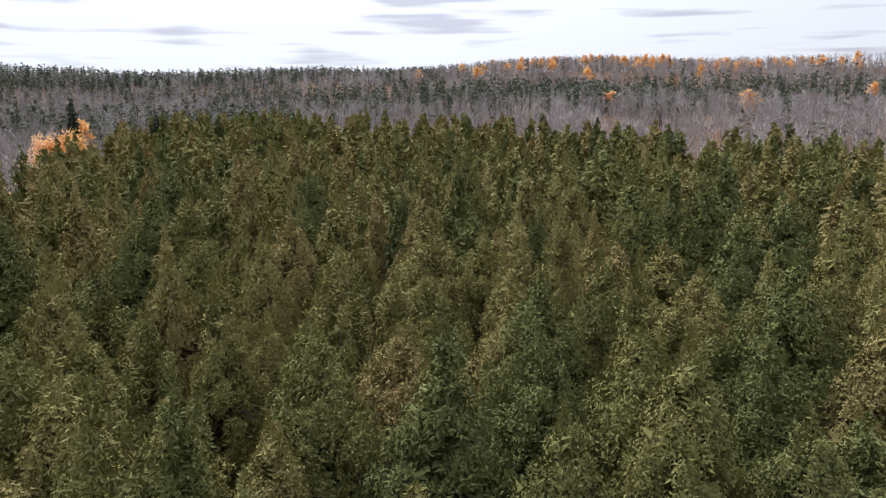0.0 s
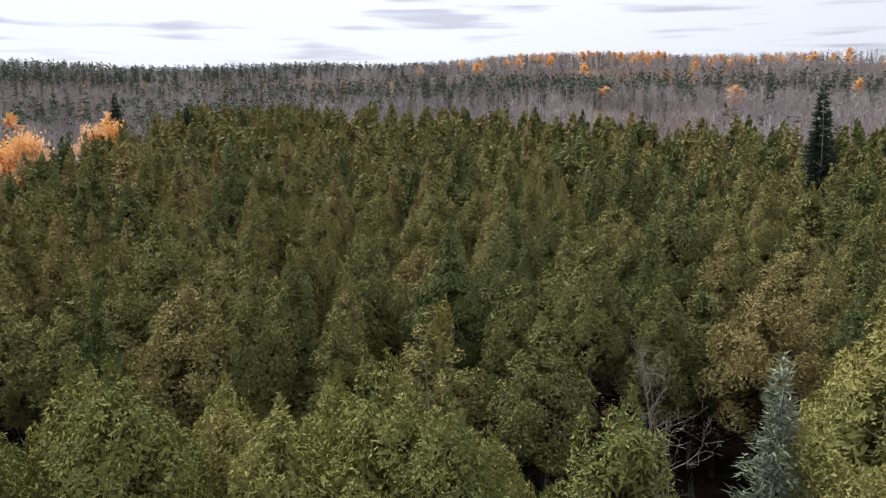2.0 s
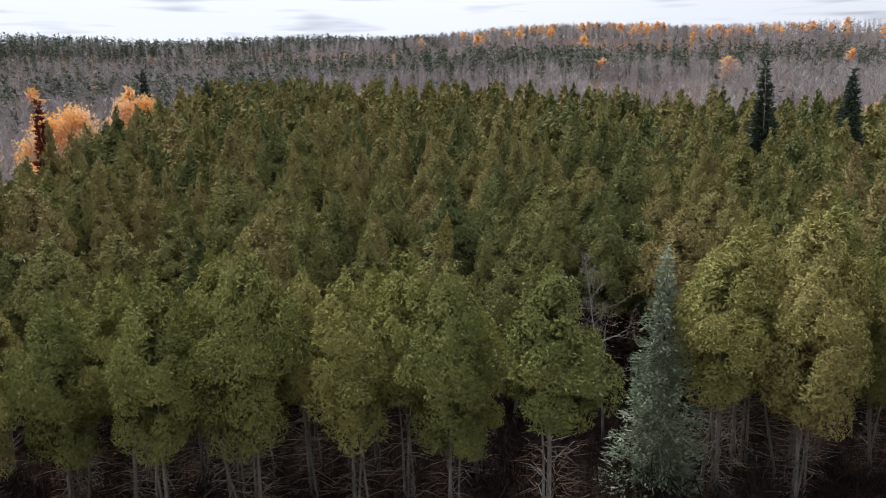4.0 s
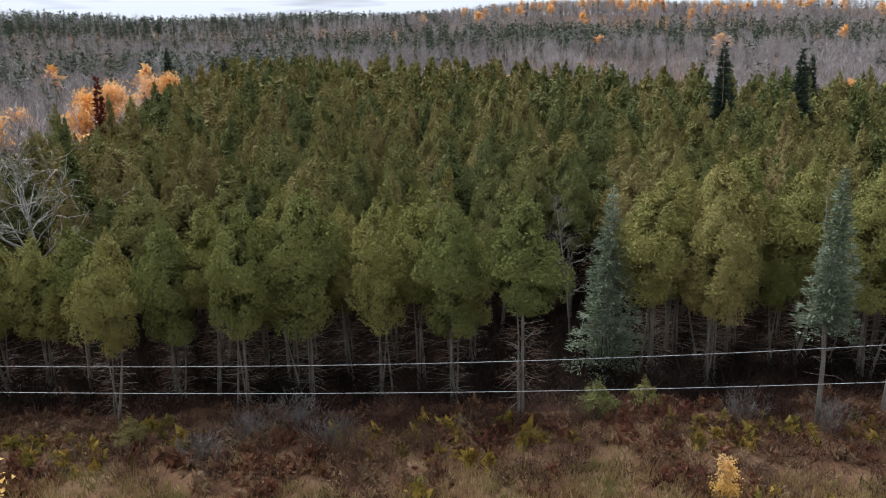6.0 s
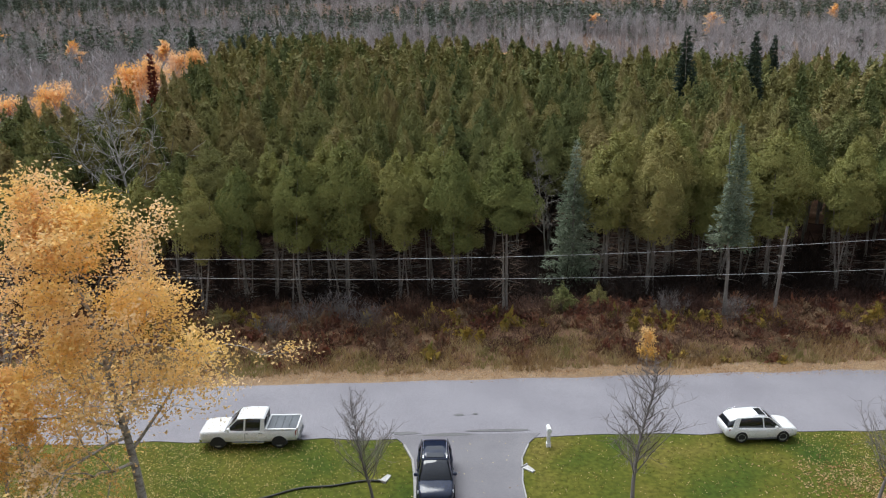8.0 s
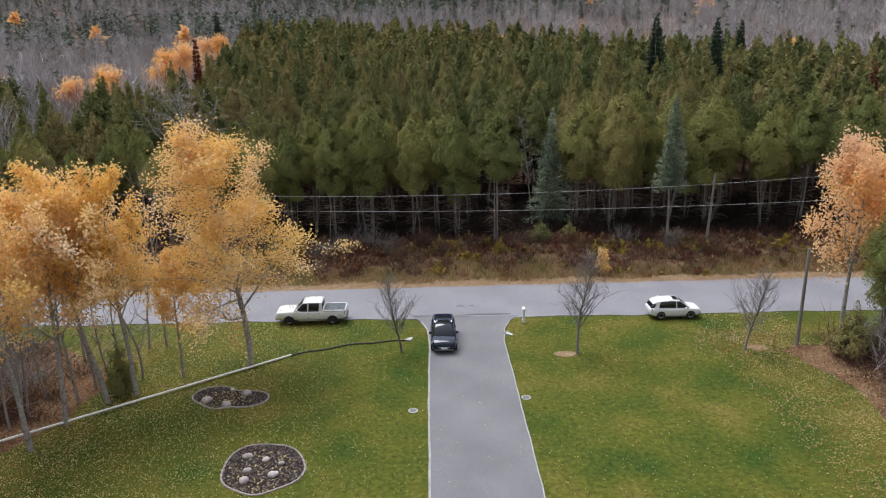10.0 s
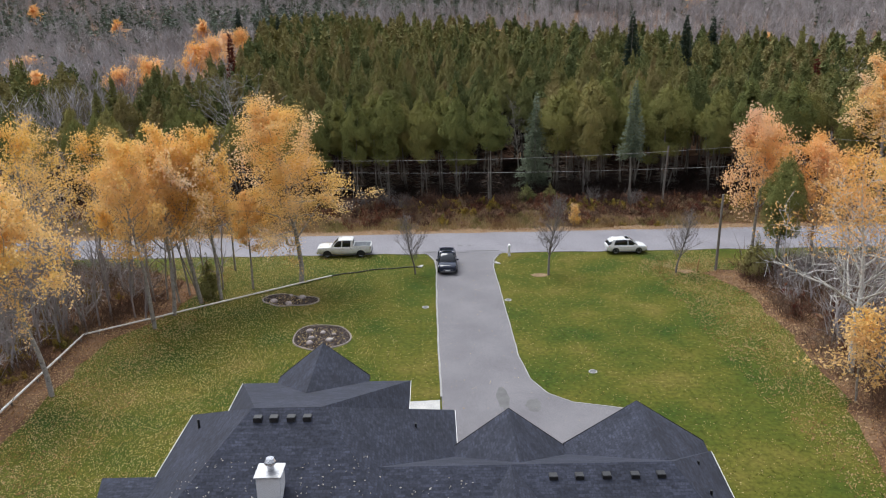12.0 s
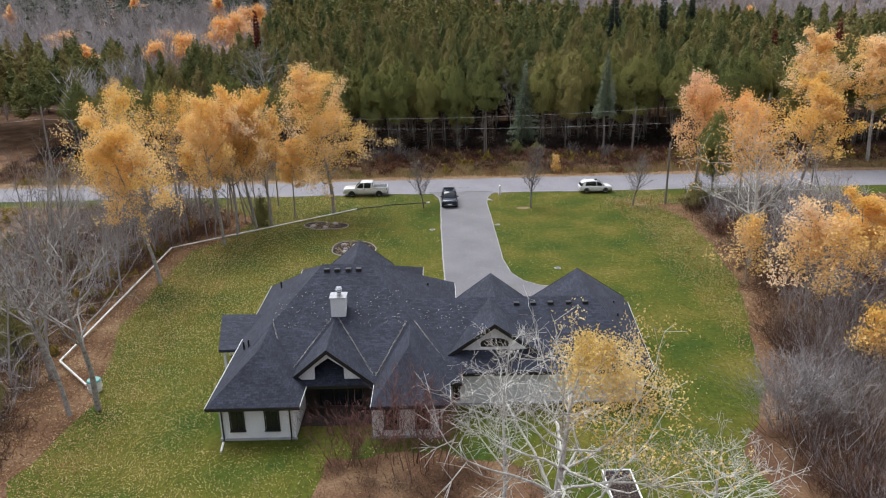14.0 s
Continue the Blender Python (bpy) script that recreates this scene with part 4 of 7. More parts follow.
# half-round attic window in the rear gable
arch = [(-0.8, 3.51)] + [(0.8 * math.cos(a), 3.68 + 0.34 * math.sin(a)) for a in np.linspace(math.pi, 0, 9)] + [(0.8, 3.51)]
def arch_slab(grow_by, y0, y1):
    v = [(2.2 + x * grow_by, y0, 3.76 + (z - 3.76) * grow_by) for x, z in arch] + [(2.2 + x * grow_by, y1, 3.76 + (z - 3.76) * grow_by) for x, z in arch]
    k = len(arch)
    return polyhedron(v, [tuple(range(k)), tuple(range(2 * k - 1, k - 1, -1))] + [(i, (i + 1) % k, (i + 1) % k + k, i + k) for i in range(k)])
attic = part("window", arch_slab(1.12, -50.31, -50.2), BLACK_TRIM, house, "arched black-framed attic window")
part("pane", arch_slab(0.95, -50.335, -50.314), GLASS, attic)
for x in (-0.42, 0.0, 0.42):
    part("mullion", box_bm(2.2 + x - 0.02, 2.2 + x + 0.02, -50.355, -50.337, 3.54, 3.98), BLACK_TRIM, attic)

for x, y in ((-13.8, -54.78), (-9.9, -54.78), (-1.3, -54.88), (10.9, -51.43)):
    part("downspout", pipe_bm([(x, y, 2.3), (x, y, 0.2), (x, y - 0.25, 0.06)], 0.045), BLACK_TRIM, house, "black metal downspout")
part("splash_pipe", pipe_bm([(-13.8, -55.0, 0.07), (-13.7, -55.9, 0.06)], 0.07), WHITE_PIPE, house, "short white drain outlet")

# chimney
chim = part("chimney", box_bm(-8.12, -7.17, -48.45, -47.55, 4.3, 6.15, 0.02), STUCCO, house, "white boxed chimney")
part("chimney_cap", box_bm(-8.19, -7.10, -48.52, -47.48, 6.15, 6.21, 0.015), ALLOY, chim, "metal chimney cap")
bm = bmesh.new()
cyl(bm, -7.6, -47.98, 6.22, 6.53, 0.14)
cyl(bm, -7.6, -47.98, 6.53, 6.59, 0.24, 0.22)
cyl(bm, -7.6, -47.98, 6.63, 6.75, 0.24, 0.16)
cyl(bm, -7.6, -47.98, 6.57, 6.65, 0.10)
part("flue", bm, CHROME, chim, "shiny steel flue pipe")


def roof_vent(x, y, z):
    bm = box_bm(x - 0.18, x + 0.18, y - 0.17, y + 0.17, z - 0.15, z + 0.09, 0.02)
    part("roof_vent", bm, BLACK_TRIM, house, "black box vent")


for x in (-8.75, -8.05, -7.3, -6.6):
    roof_vent(x, -44.9, 6.78)
for x in (3.9, 5.0, 6.15, 7.35, 8.45):
    roof_vent(x, -46.85, 4.88)
for x, y, z in ((-12.9, -40.6, 4.1), (-13.6, -49.5, 3.55), (-13.2, -49.8, 3.85), (-10.0, -50.8, 3.4), (11.0, -44.4, 3.65), (10.7, -46.8, 3.78), (-2.0, -41.2, 4.0)):
    bm = bmesh.new()
    cyl(bm, x, y, z - 0.3, z + 0.22, 0.06)
    part("vent_pipe", bm, BLACK_TRIM, house, "black plumbing vent")

# small roof over the west side door
sh = [(-16.6, -43.6, 3.05), (-13.3, -43.6, 3.05), (-13.3, -47.6, 2.3), (-15.85, -47.6, 2.3)]
roof_part(polyhedron(sh + [(x, y, z - 0.2) for x, y, z in sh], [(0, 1, 2, 3), (7, 6, 5, 4), (0, 4, 5, 1), (1, 5, 6, 2), (2, 6, 7, 3), (3, 7, 4, 0)]))
for x, y, z in ((-16.2, -43.9, 2.85), (-15.55, -47.3, 2.15)):
    part("porch_post", box_bm(x - 0.09, x + 0.09, y - 0.09, y + 0.09, -0.1, z), WHITE_TRIM, house, "white square porch post")
for cx in (2.65, 9.2):
    gd = part("garage_door", box_bm(cx - 2.1, cx + 2.1, -41.75, -41.70, 0.08, 2.2), WHITE_TRIM, house, "white sectional garage door")
    for k in range(1, 4):
        part("door_groove", box_bm(cx - 2.05, cx + 2.05, -41.70, -41.695, 0.08 + k * 0.53 - 0.012, 0.08 + k * 0.53 + 0.012), GREY_PLASTIC, gd)

# leaves caught in the roof valleys
def valley_leaves():
    rng = np.random.default_rng(44)
    lines = (((-11.75, -48.8, 4.72), (-10.4, -52.6, 2.74)), ((-8.1, -48.7, 4.85), (-10.5, -52.6, 2.74)), ((-7.6, -48.7, 4.85), (-5.2, -52.5, 2.76)),
             ((-3.3, -48.9, 4.68), (-5.1, -52.5, 2.78)), ((-2.8, -48.9, 4.66), (-1.0, -51.4, 3.2)))
    c = []
    for a, b in lines:
        f = rng.random((420, 1))
        c.append(np.array(a) * (1 - f) + np.array(b) * f + rng.normal(size=(420, 3)) * np.array([0.022, 0.03, 0.008]) + np.array([0, 0, 0.045]))
    c = np.concatenate(c)
    part("valley_leaves", poly_mesh("valley_leaves", sprays(rng, c, rng.normal(size=(len(c), 3)), 0.045, 0.04), 3, BLEACHED), BLEACHED, house, "pale debris caught in the roof valleys")
    # single leaves lying on the rear slopes
    x = rng.uniform(-11.8, 0.5, 260)
    y = rng.uniform(-49.2, -46.6, 260)
    z = np.where(x > -3.2, 5.13 - (-46.3 - y) * 0.474, 7.0 - (-44.4 - y) * 0.523) + 0.05
    keep = (np.abs(x + 7.65) > 0.7) | (y > -47.0)
    c = np.stack([x, y, z], 1)[keep]
    part("roof_leaves", poly_mesh("roof_leaves", sprays(rng, c, rng.normal(size=(len(c), 3)) * np.array([1, 1, 0.3]), 0.075, 0.065), 3, BLEACHED), BLEACHED, house, "pale dry leaves lying on the shingles")


valley_leaves()


# ---------------------------------------------------------------- yard things
def stone(bm, x, y, z, r, seed):
    rr = random.Random(seed)
    g = bmesh.ops.create_icosphere(bm, subdivisions=2, radius=1.0)
    sx, sy, sz = r * rr.uniform(0.8, 1.25), r * rr.uniform(0.8, 1.2), r * rr.uniform(0.55, 0.8)
    for v in g["verts"]:
        k = 1 + 0.16 * noise.noise(v.co * 1.7 + Vector((seed, 0, 0)))
        v.co = Vector((v.co.x * sx * k + x, v.co.y * sy * k + y, v.co.z * sz * k + z))


def flower_bed(cx, cy, rx, ry, skew, stones, seed):
    bed = thing("flower_bed", (cx, cy, 0), "kidney-shaped mulch bed with stone edging in the lawn", "flower bed", "flower beds")
    ring = []
    for i in range(40):
        a = i * 2 * math.pi / 40
        k = 1 + skew * math.cos(2 * a + 0.6) + 0.12 * math.sin(a) + 0.55 * skew * math.cos(3 * a - 0.4) + 0.03 * math.sin(5 * a + seed)
        ring.append((rx * k * math.cos(a), ry * k * math.sin(a)))
    bm = bmesh.new()
    prism(bm, ring, -0.05, 0.07)
    part("mulch", bm, MULCH, bed, "dark bark mulch flecked with leaves")
    me = None
    for i in range(40):
        x, y = ring[i]
        if me is None:
            b = box_bm(-0.16, 0.16, -0.055, 0.055, -0.05, 0.10, 0.02)
            e = part("edging_block", b, ROCK, bed)
            me = e.data
        else:
            e = part("edging_block", me, ROCK, bed)
        nx, ny = ring[(i + 1) % 40]
        e.matrix_local = pose(x, y, 0, 0, 0, math.degrees(math.atan2(ny - y, nx - x))) @ Matrix.Diagonal((math.hypot(nx - x, ny - y) / 0.33, 1, 1, 1))
    rr = random.Random(seed)
    for i in range(stones):
        a, q = i * 2.4 + rr.random(), 0.35 + 0.4 * rr.random()
        b = bmesh.new()
        stone(b, rx * q * math.cos(a), ry * q * math.sin(a), 0.14, rr.uniform(0.16, 0.32), seed + i)
        part("boulder", b, ROCK, bed, "pale rounded field stone", smooth=True)
    rng = np.random.default_rng(seed)
    n = 170
    a, q = rng.uniform(0, 6.28, n), np.sqrt(rng.random(n)) * 0.85
    c = np.stack([rx * q * np.cos(a), ry * q * np.sin(a), np.full(n, 0.1)], 1)
    part("bed_leaves", poly_mesh("bed_leaves", sprays(rng, c, rng.normal(size=(n, 3)) * np.array([1, 1, 0.3]), 0.13, 0.11), 3, FALLEN), FALLEN, bed, "dry yellow leaves")


flower_bed(-13.7, -13.0, 2.0, 1.6, 0.24, 4, 5)
flower_bed(-9.75, -21.2, 2.1, 2.5, 0.06, 7, 9)

# white pipe from the tank along the west side, black hose to the ditch
def pipe_line(points, step):
    out = []
    for a, b in zip(points, points[1:]):
        k = max(1, int(math.dist(a, b) / step))
        out += [tuple(np.array(a) + (np.array(b) - np.array(a)) * i / k) for i in range(k)]
    return out + [points[-1]]


wp = thing("drain_pipe", (0, 0, 0), "long white plastic drain pipe laid along the lawn edge", "pipe")
for a, b in (((-24.6, -48.3, 0.30), (-28.0, -44.8, 0.30)), ((-28.0, -44.8, 0.30), (-28.35, -20.2, 0.30)), ((-28.35, -20.2, 0.30), (-10.8, -6.55, 0.12))):
    part("pipe_run", pipe_bm(pipe_line([a, b], 3.0), 0.075), WHITE_PIPE, wp)
for i, f in enumerate(np.linspace(0.05, 0.95, 9)):
    x, y = -28.35 + f * 17.5, -20.2 + f * 13.65
    part("pipe_stake", box_bm(x - 0.04, x + 0.04, y - 0.04, y + 0.04, -0.1, 0.24 - 0.18 * f), BARK, wp)
for y in np.linspace(-44, -21, 8):
    part("pipe_stake", box_bm(-28.25, -28.15, y - 0.04, y + 0.04, -0.1, 0.24), BARK, wp)
hose_pts = [(-10.8 + 8.4 * f, -6.55 + 2.3 * f + 0.55 * math.sin(f * 3.1) + 0.10 * math.sin(f * 16), 0.09) for f in np.linspace(0, 1, 70)]
tagged(part("drain_hose", pipe_bm(hose_pts, 0.048, 8, 0.18), BLACK_PIPE), "black corrugated drain hose lying on the grass", "hose")

tank = thing("pump_tank", (-23.9, -48.6, 0), "white barrel with a teal lid at the lawn edge", "tank")
bm = bmesh.new()
cyl(bm, 0, 0, 0, 0.75, 0.42, 0.45, 18)
cyl(bm, 0, 0, 0.3, 0.36, 0.47, 0.47, 18)
part("barrel", bm, WHITE_PIPE, tank)
bm = bmesh.new()
cyl(bm, 0, 0, 0.75, 0.86, 0.46, 0.40, 18)
cyl(bm, 0, 0, 0.86, 0.94, 0.12, 0.10, 10)
part("lid", bm, TEAL, tank, "teal plastic lid")

mailbox = thing("mailbox", (6.85, -0.95, 0), "white mailbox on a thick white post", "mailbox")
part("post", box_bm(-0.09, 0.09, -0.09, 0.09, -0.1, 1.0, 0.015), WHITE_TRIM, mailbox)
bm = bmesh.new()
prof = [(-0.12, 0.0), (0.12, 0.0)] + [(0.12 * math.cos(a), 0.14 + 0.12 * math.sin(a)) for a in np.linspace(0, math.pi, 9)]
lo = [bm.verts.new((x, -0.27, 1.0 + z)) for x, z in prof]
hi = [bm.verts.new((x, 0.3, 1.0 + z)) for x, z in prof]
bm.faces.new(lo), bm.faces.new(hi[::-1])
for i in range(len(lo)):
    bm.faces.new((lo[i], lo[(i + 1) % len(lo)], hi[(i + 1) % len(lo)], hi[i]))
part("box", bm, WHITE_TRIM, mailbox)
part("base", box_bm(-0.13, 0.13, -0.13, 0.13, -0.05, 0.28, 0.02), WHITE_TRIM, mailbox)

for x, y, r in ((-2.25, -3.95, 60), (5.45, -3.35, -50)):
    c = thing("culvert_end", (x, y, 0.05), "pale concrete culvert end in the ditch grass", "culvert", "culvert ends")
    c.matrix_world = pose(x, y, 0.05, 0, 0, r) @ Matrix.Diagonal((0.7, 0.7, 0.7, 1))
    part("apron", polyhedron([(-0.55, -0.3, 0.06), (0.45, -0.16, 0.06), (0.45, 0.16, 0.06), (-0.55, 0.3, 0.06), (-0.55, -0.3, -0.15), (0.45, -0.16, -0.15), (0.45, 0.16, -0.15), (-0.55, 0.3, -0.15)],
         [(0, 1, 2, 3), (7, 6, 5, 4), (0, 4, 5, 1), (1, 5, 6, 2), (2, 6, 7, 3), (3, 7, 4, 0)]), CONCRETE, c)
    part("lip", box_bm(-0.6, -0.5, -0.34, 0.34, -0.1, 0.16, 0.02), CONCRETE, c)

for x, y in ((5.45, -13.6), (-1.75, -15.0), (9.9, -27.6)):
    t = thing("valve_cover", (x, y, 0.02), "small round utility cover set in the lawn", "cover", "utility covers")
    bm = bmesh.new()
    cyl(bm, 0, 0, -0.05, 0.05, 0.24, 0.22, 14)
    part("lid", bm, GREY_PLASTIC, t)
    bm = bmesh.new()
    cyl(bm, 0, 0, -0.05, 0.03, 0.3, 0.3, 14)
    part("rim", bm, CONCRETE, t)

# utility poles and wires
def utility_pole(x, y, h, r, label, arm=True):
    t = thing("utility_pole", (x, y, float(ground_z(x, y)) - 0.2), label, "pole", "utility poles")
    bm = bmesh.new()
    cyl(bm, 0, 0, 0, h + 0.2, r, r * 0.72, 12)
    part("shaft", bm, WOOD_POLE, t)
    if arm:
        bm = bmesh.new()
        cyl(bm, 0, 0, h + 0.2, h + 0.36, 0.05, 0.07, 8)
        part("insulator", bm, GREY_PLASTIC, t)
        for z in (h - 0.6, h - 2.2):
            part("bracket", box_bm(-0.06, 0.06, -0.32, 0.0, z, z + 0.07), GREY_PLASTIC, t)
    return t


utility_pole(26.3, -6.5, 7.5, 0.14, "dark wooden utility pole beside the young tree", False)
utility_pole(-55.0, 10.4, 10.6, 0.15, "weathered wooden utility pole at the wood's edge")
utility_pole(45.0, 10.4, 10.6, 0.15, "weathered wooden utility pole at the wood's edge")


def wire(a, b, sag, r=0.011):
    n = 40
    pts = []
    for i in range(n + 1):
        f = i / n
        p = np.array(a) * (1 - f) + np.array(b) * f
        pts.append((p[0], p[1], p[2] - 4 * sag * f * (1 - f)))
    tagged(part("power_line", pipe_bm(pts, r, 5), WIRE), "thin pale overhead wire along the road", "wire", "overhead wires")


def snag(x, y, h):
    t = thing("snag", (x, y, float(ground_z(x, y)) - 0.2), "standing dead grey trunk with short broken stubs", "dead tree")
    rng = np.random.default_rng(77)
    segs = [(np.array([0.30 * k / 6, 0, h * k / 6]), np.array([0.30 * (k + 1) / 6, 0, h * (k + 1) / 6]), 0.15 - 0.008 * k, 0.142 - 0.008 * k) for k in range(6)]
    part("trunk", tube_mesh("trunk", segs, WOOD_POLE, 9), WOOD_POLE, t)
    for k in range(7):
        z, a = h * rng.uniform(0.5, 0.97), rng.uniform(0, 6.28)
        p = np.array([0.30 * z / h, 0, z])
        q = p + np.array([math.cos(a), math.sin(a), rng.uniform(-0.3, 0.2)]) * rng.uniform(0.4, 0.9)
        part("stub", tube_mesh("stub", [(p, q, 0.04, 0.018)], WOOD_POLE, 5), WOOD_POLE, t)


# ---------------------------------------------------------------- vehicles (front towards +x)
def loft(stations, ring):
    """A closed skin over rings of points: ring(station) gives the points of one."""
    bm = bmesh.new()
    rows = [[bm.verts.new(p) for p in ring(s)] for s in stations]
    k = len(rows[0])
    for a, b in zip(rows, rows[1:]):
        for i in range(k):
            bm.faces.new((a[i], a[(i + 1) % k], b[(i + 1) % k], b[i]))
    bm.faces.new(rows[0][::-1])
    bm.faces.new(rows[-1])
    return bm


def body_ring(s):
    x, w, z0, z1 = s
    m = z0 + (z1 - z0) * 0.45
    half = [(w * 0.86, z0), (w * 0.97, z0 + 0.10), (w, m), (w * 0.985, z1 - 0.14), (w * 0.93, z1 - 0.03), (w * 0.80, z1), (w * 0.4, z1 + 0.015)]
    return [(x, y, z) for y, z in half] + [(x, -y, z) for y, z in half[::-1]]


def cabin_ring(s):
    x, wb, wt, z0, z1 = s
    half = [(wb, z0), (wb * 0.3 + wt * 0.7, z0 + (z1 - z0) * 0.72), (wt, z1 - 0.03), (wt * 0.7, z1 + 0.02)]
    return [(x, y, z) for y, z in half] + [(x, -y, z) for y, z in half[::-1]]


def wheel(car, x, y, r):
    w = bmesh.new()
    k, side = 24, (1 if y > 0 else -1)
    prof = [(r * 0.62, -0.11), (r * 0.93, -0.125), (r, -0.08), (r, 0.08), (r * 0.93, 0.125), (r * 0.62, 0.11)]
    rows = [[w.verts.new((q * math.cos(i * 6.28319 / k), d, q * math.sin(i * 6.28319 / k))) for i in range(k)] for q, d in prof]
    for a, b in zip(rows, rows[1:]):
        for i in range(k):
            w.faces.new((a[i], a[(i + 1) % k], b[(i + 1) % k], b[i]))
    wheel_ob = part("wheel", w, RUBBER, car, "black tyre", smooth=True)
    wheel_ob.matrix_local = pose(x, y, r)
    rim = bmesh.new()
    for i in range(5):
        a = i * 2 * math.pi / 5
        p = [(0.05, -0.05), (r * 0.62, -0.045), (r * 0.62, 0.045), (0.05, 0.05)]
        v = [rim.verts.new((u * math.cos(a) - t * math.sin(a), side * d, u * math.sin(a) + t * math.cos(a))) for d in (0.06, 0.1) for u, t in p]
        for f in ((0, 1, 2, 3), (7, 6, 5, 4), (0, 4, 5, 1), (1, 5, 6, 2), (2, 6, 7, 3), (3, 7, 4, 0)):
            rim.faces.new([v[i2] for i2 in f])
    rows = [[rim.verts.new((q * math.cos(i * 6.28319 / k), side * d, q * math.sin(i * 6.28319 / k))) for i in range(k)] for q, d in ((r * 0.58, 0.11), (r * 0.66, 0.115), (r * 0.66, 0.0), (0.001, 0.02))]
    for a, b in zip(rows, rows[1:]):
        for i in range(k):
            rim.faces.new((a[i], a[(i + 1) % k], b[(i + 1) % k], b[i]))
    part("rim", rim, ALLOY, wheel_ob, "silver spoked rim")


def arch_liner(car, x, y, r):
    bm = bmesh.new()
    k = 16
    side = 1 if y > 0 else -1
    lo = [(r * math.cos(a), r * math.sin(a)) for a in np.linspace(-0.25, math.pi + 0.25, k)]
    a = [bm.verts.new((x + u, y + side * 0.015, 0.36 + v)) for u, v in lo]
    b = [bm.verts.new((x + u, y - side * 0.28, 0.36 + v)) for u, v in lo]
    bm.faces.new(a), bm.faces.new(b[::-1])
    for i in range(k):
        bm.faces.new((a[i], a[(i + 1) % k], b[(i + 1) % k], b[i]))
    part("wheel_arch", bm, RUBBER, car)


def slab(points, lift, n):
    """A thin plate over a quad, pushed out along n."""
    n = Vector(n)
    lo = [tuple(Vector(p)) for p in points]
    hi = [tuple(Vector(p) + n * lift) for p in points]
    return polyhedron(lo + hi, [(0, 1, 2, 3), (7, 6, 5, 4), (0, 4, 5, 1), (1, 5, 6, 2), (2, 6, 7, 3), (3, 7, 4, 0)])


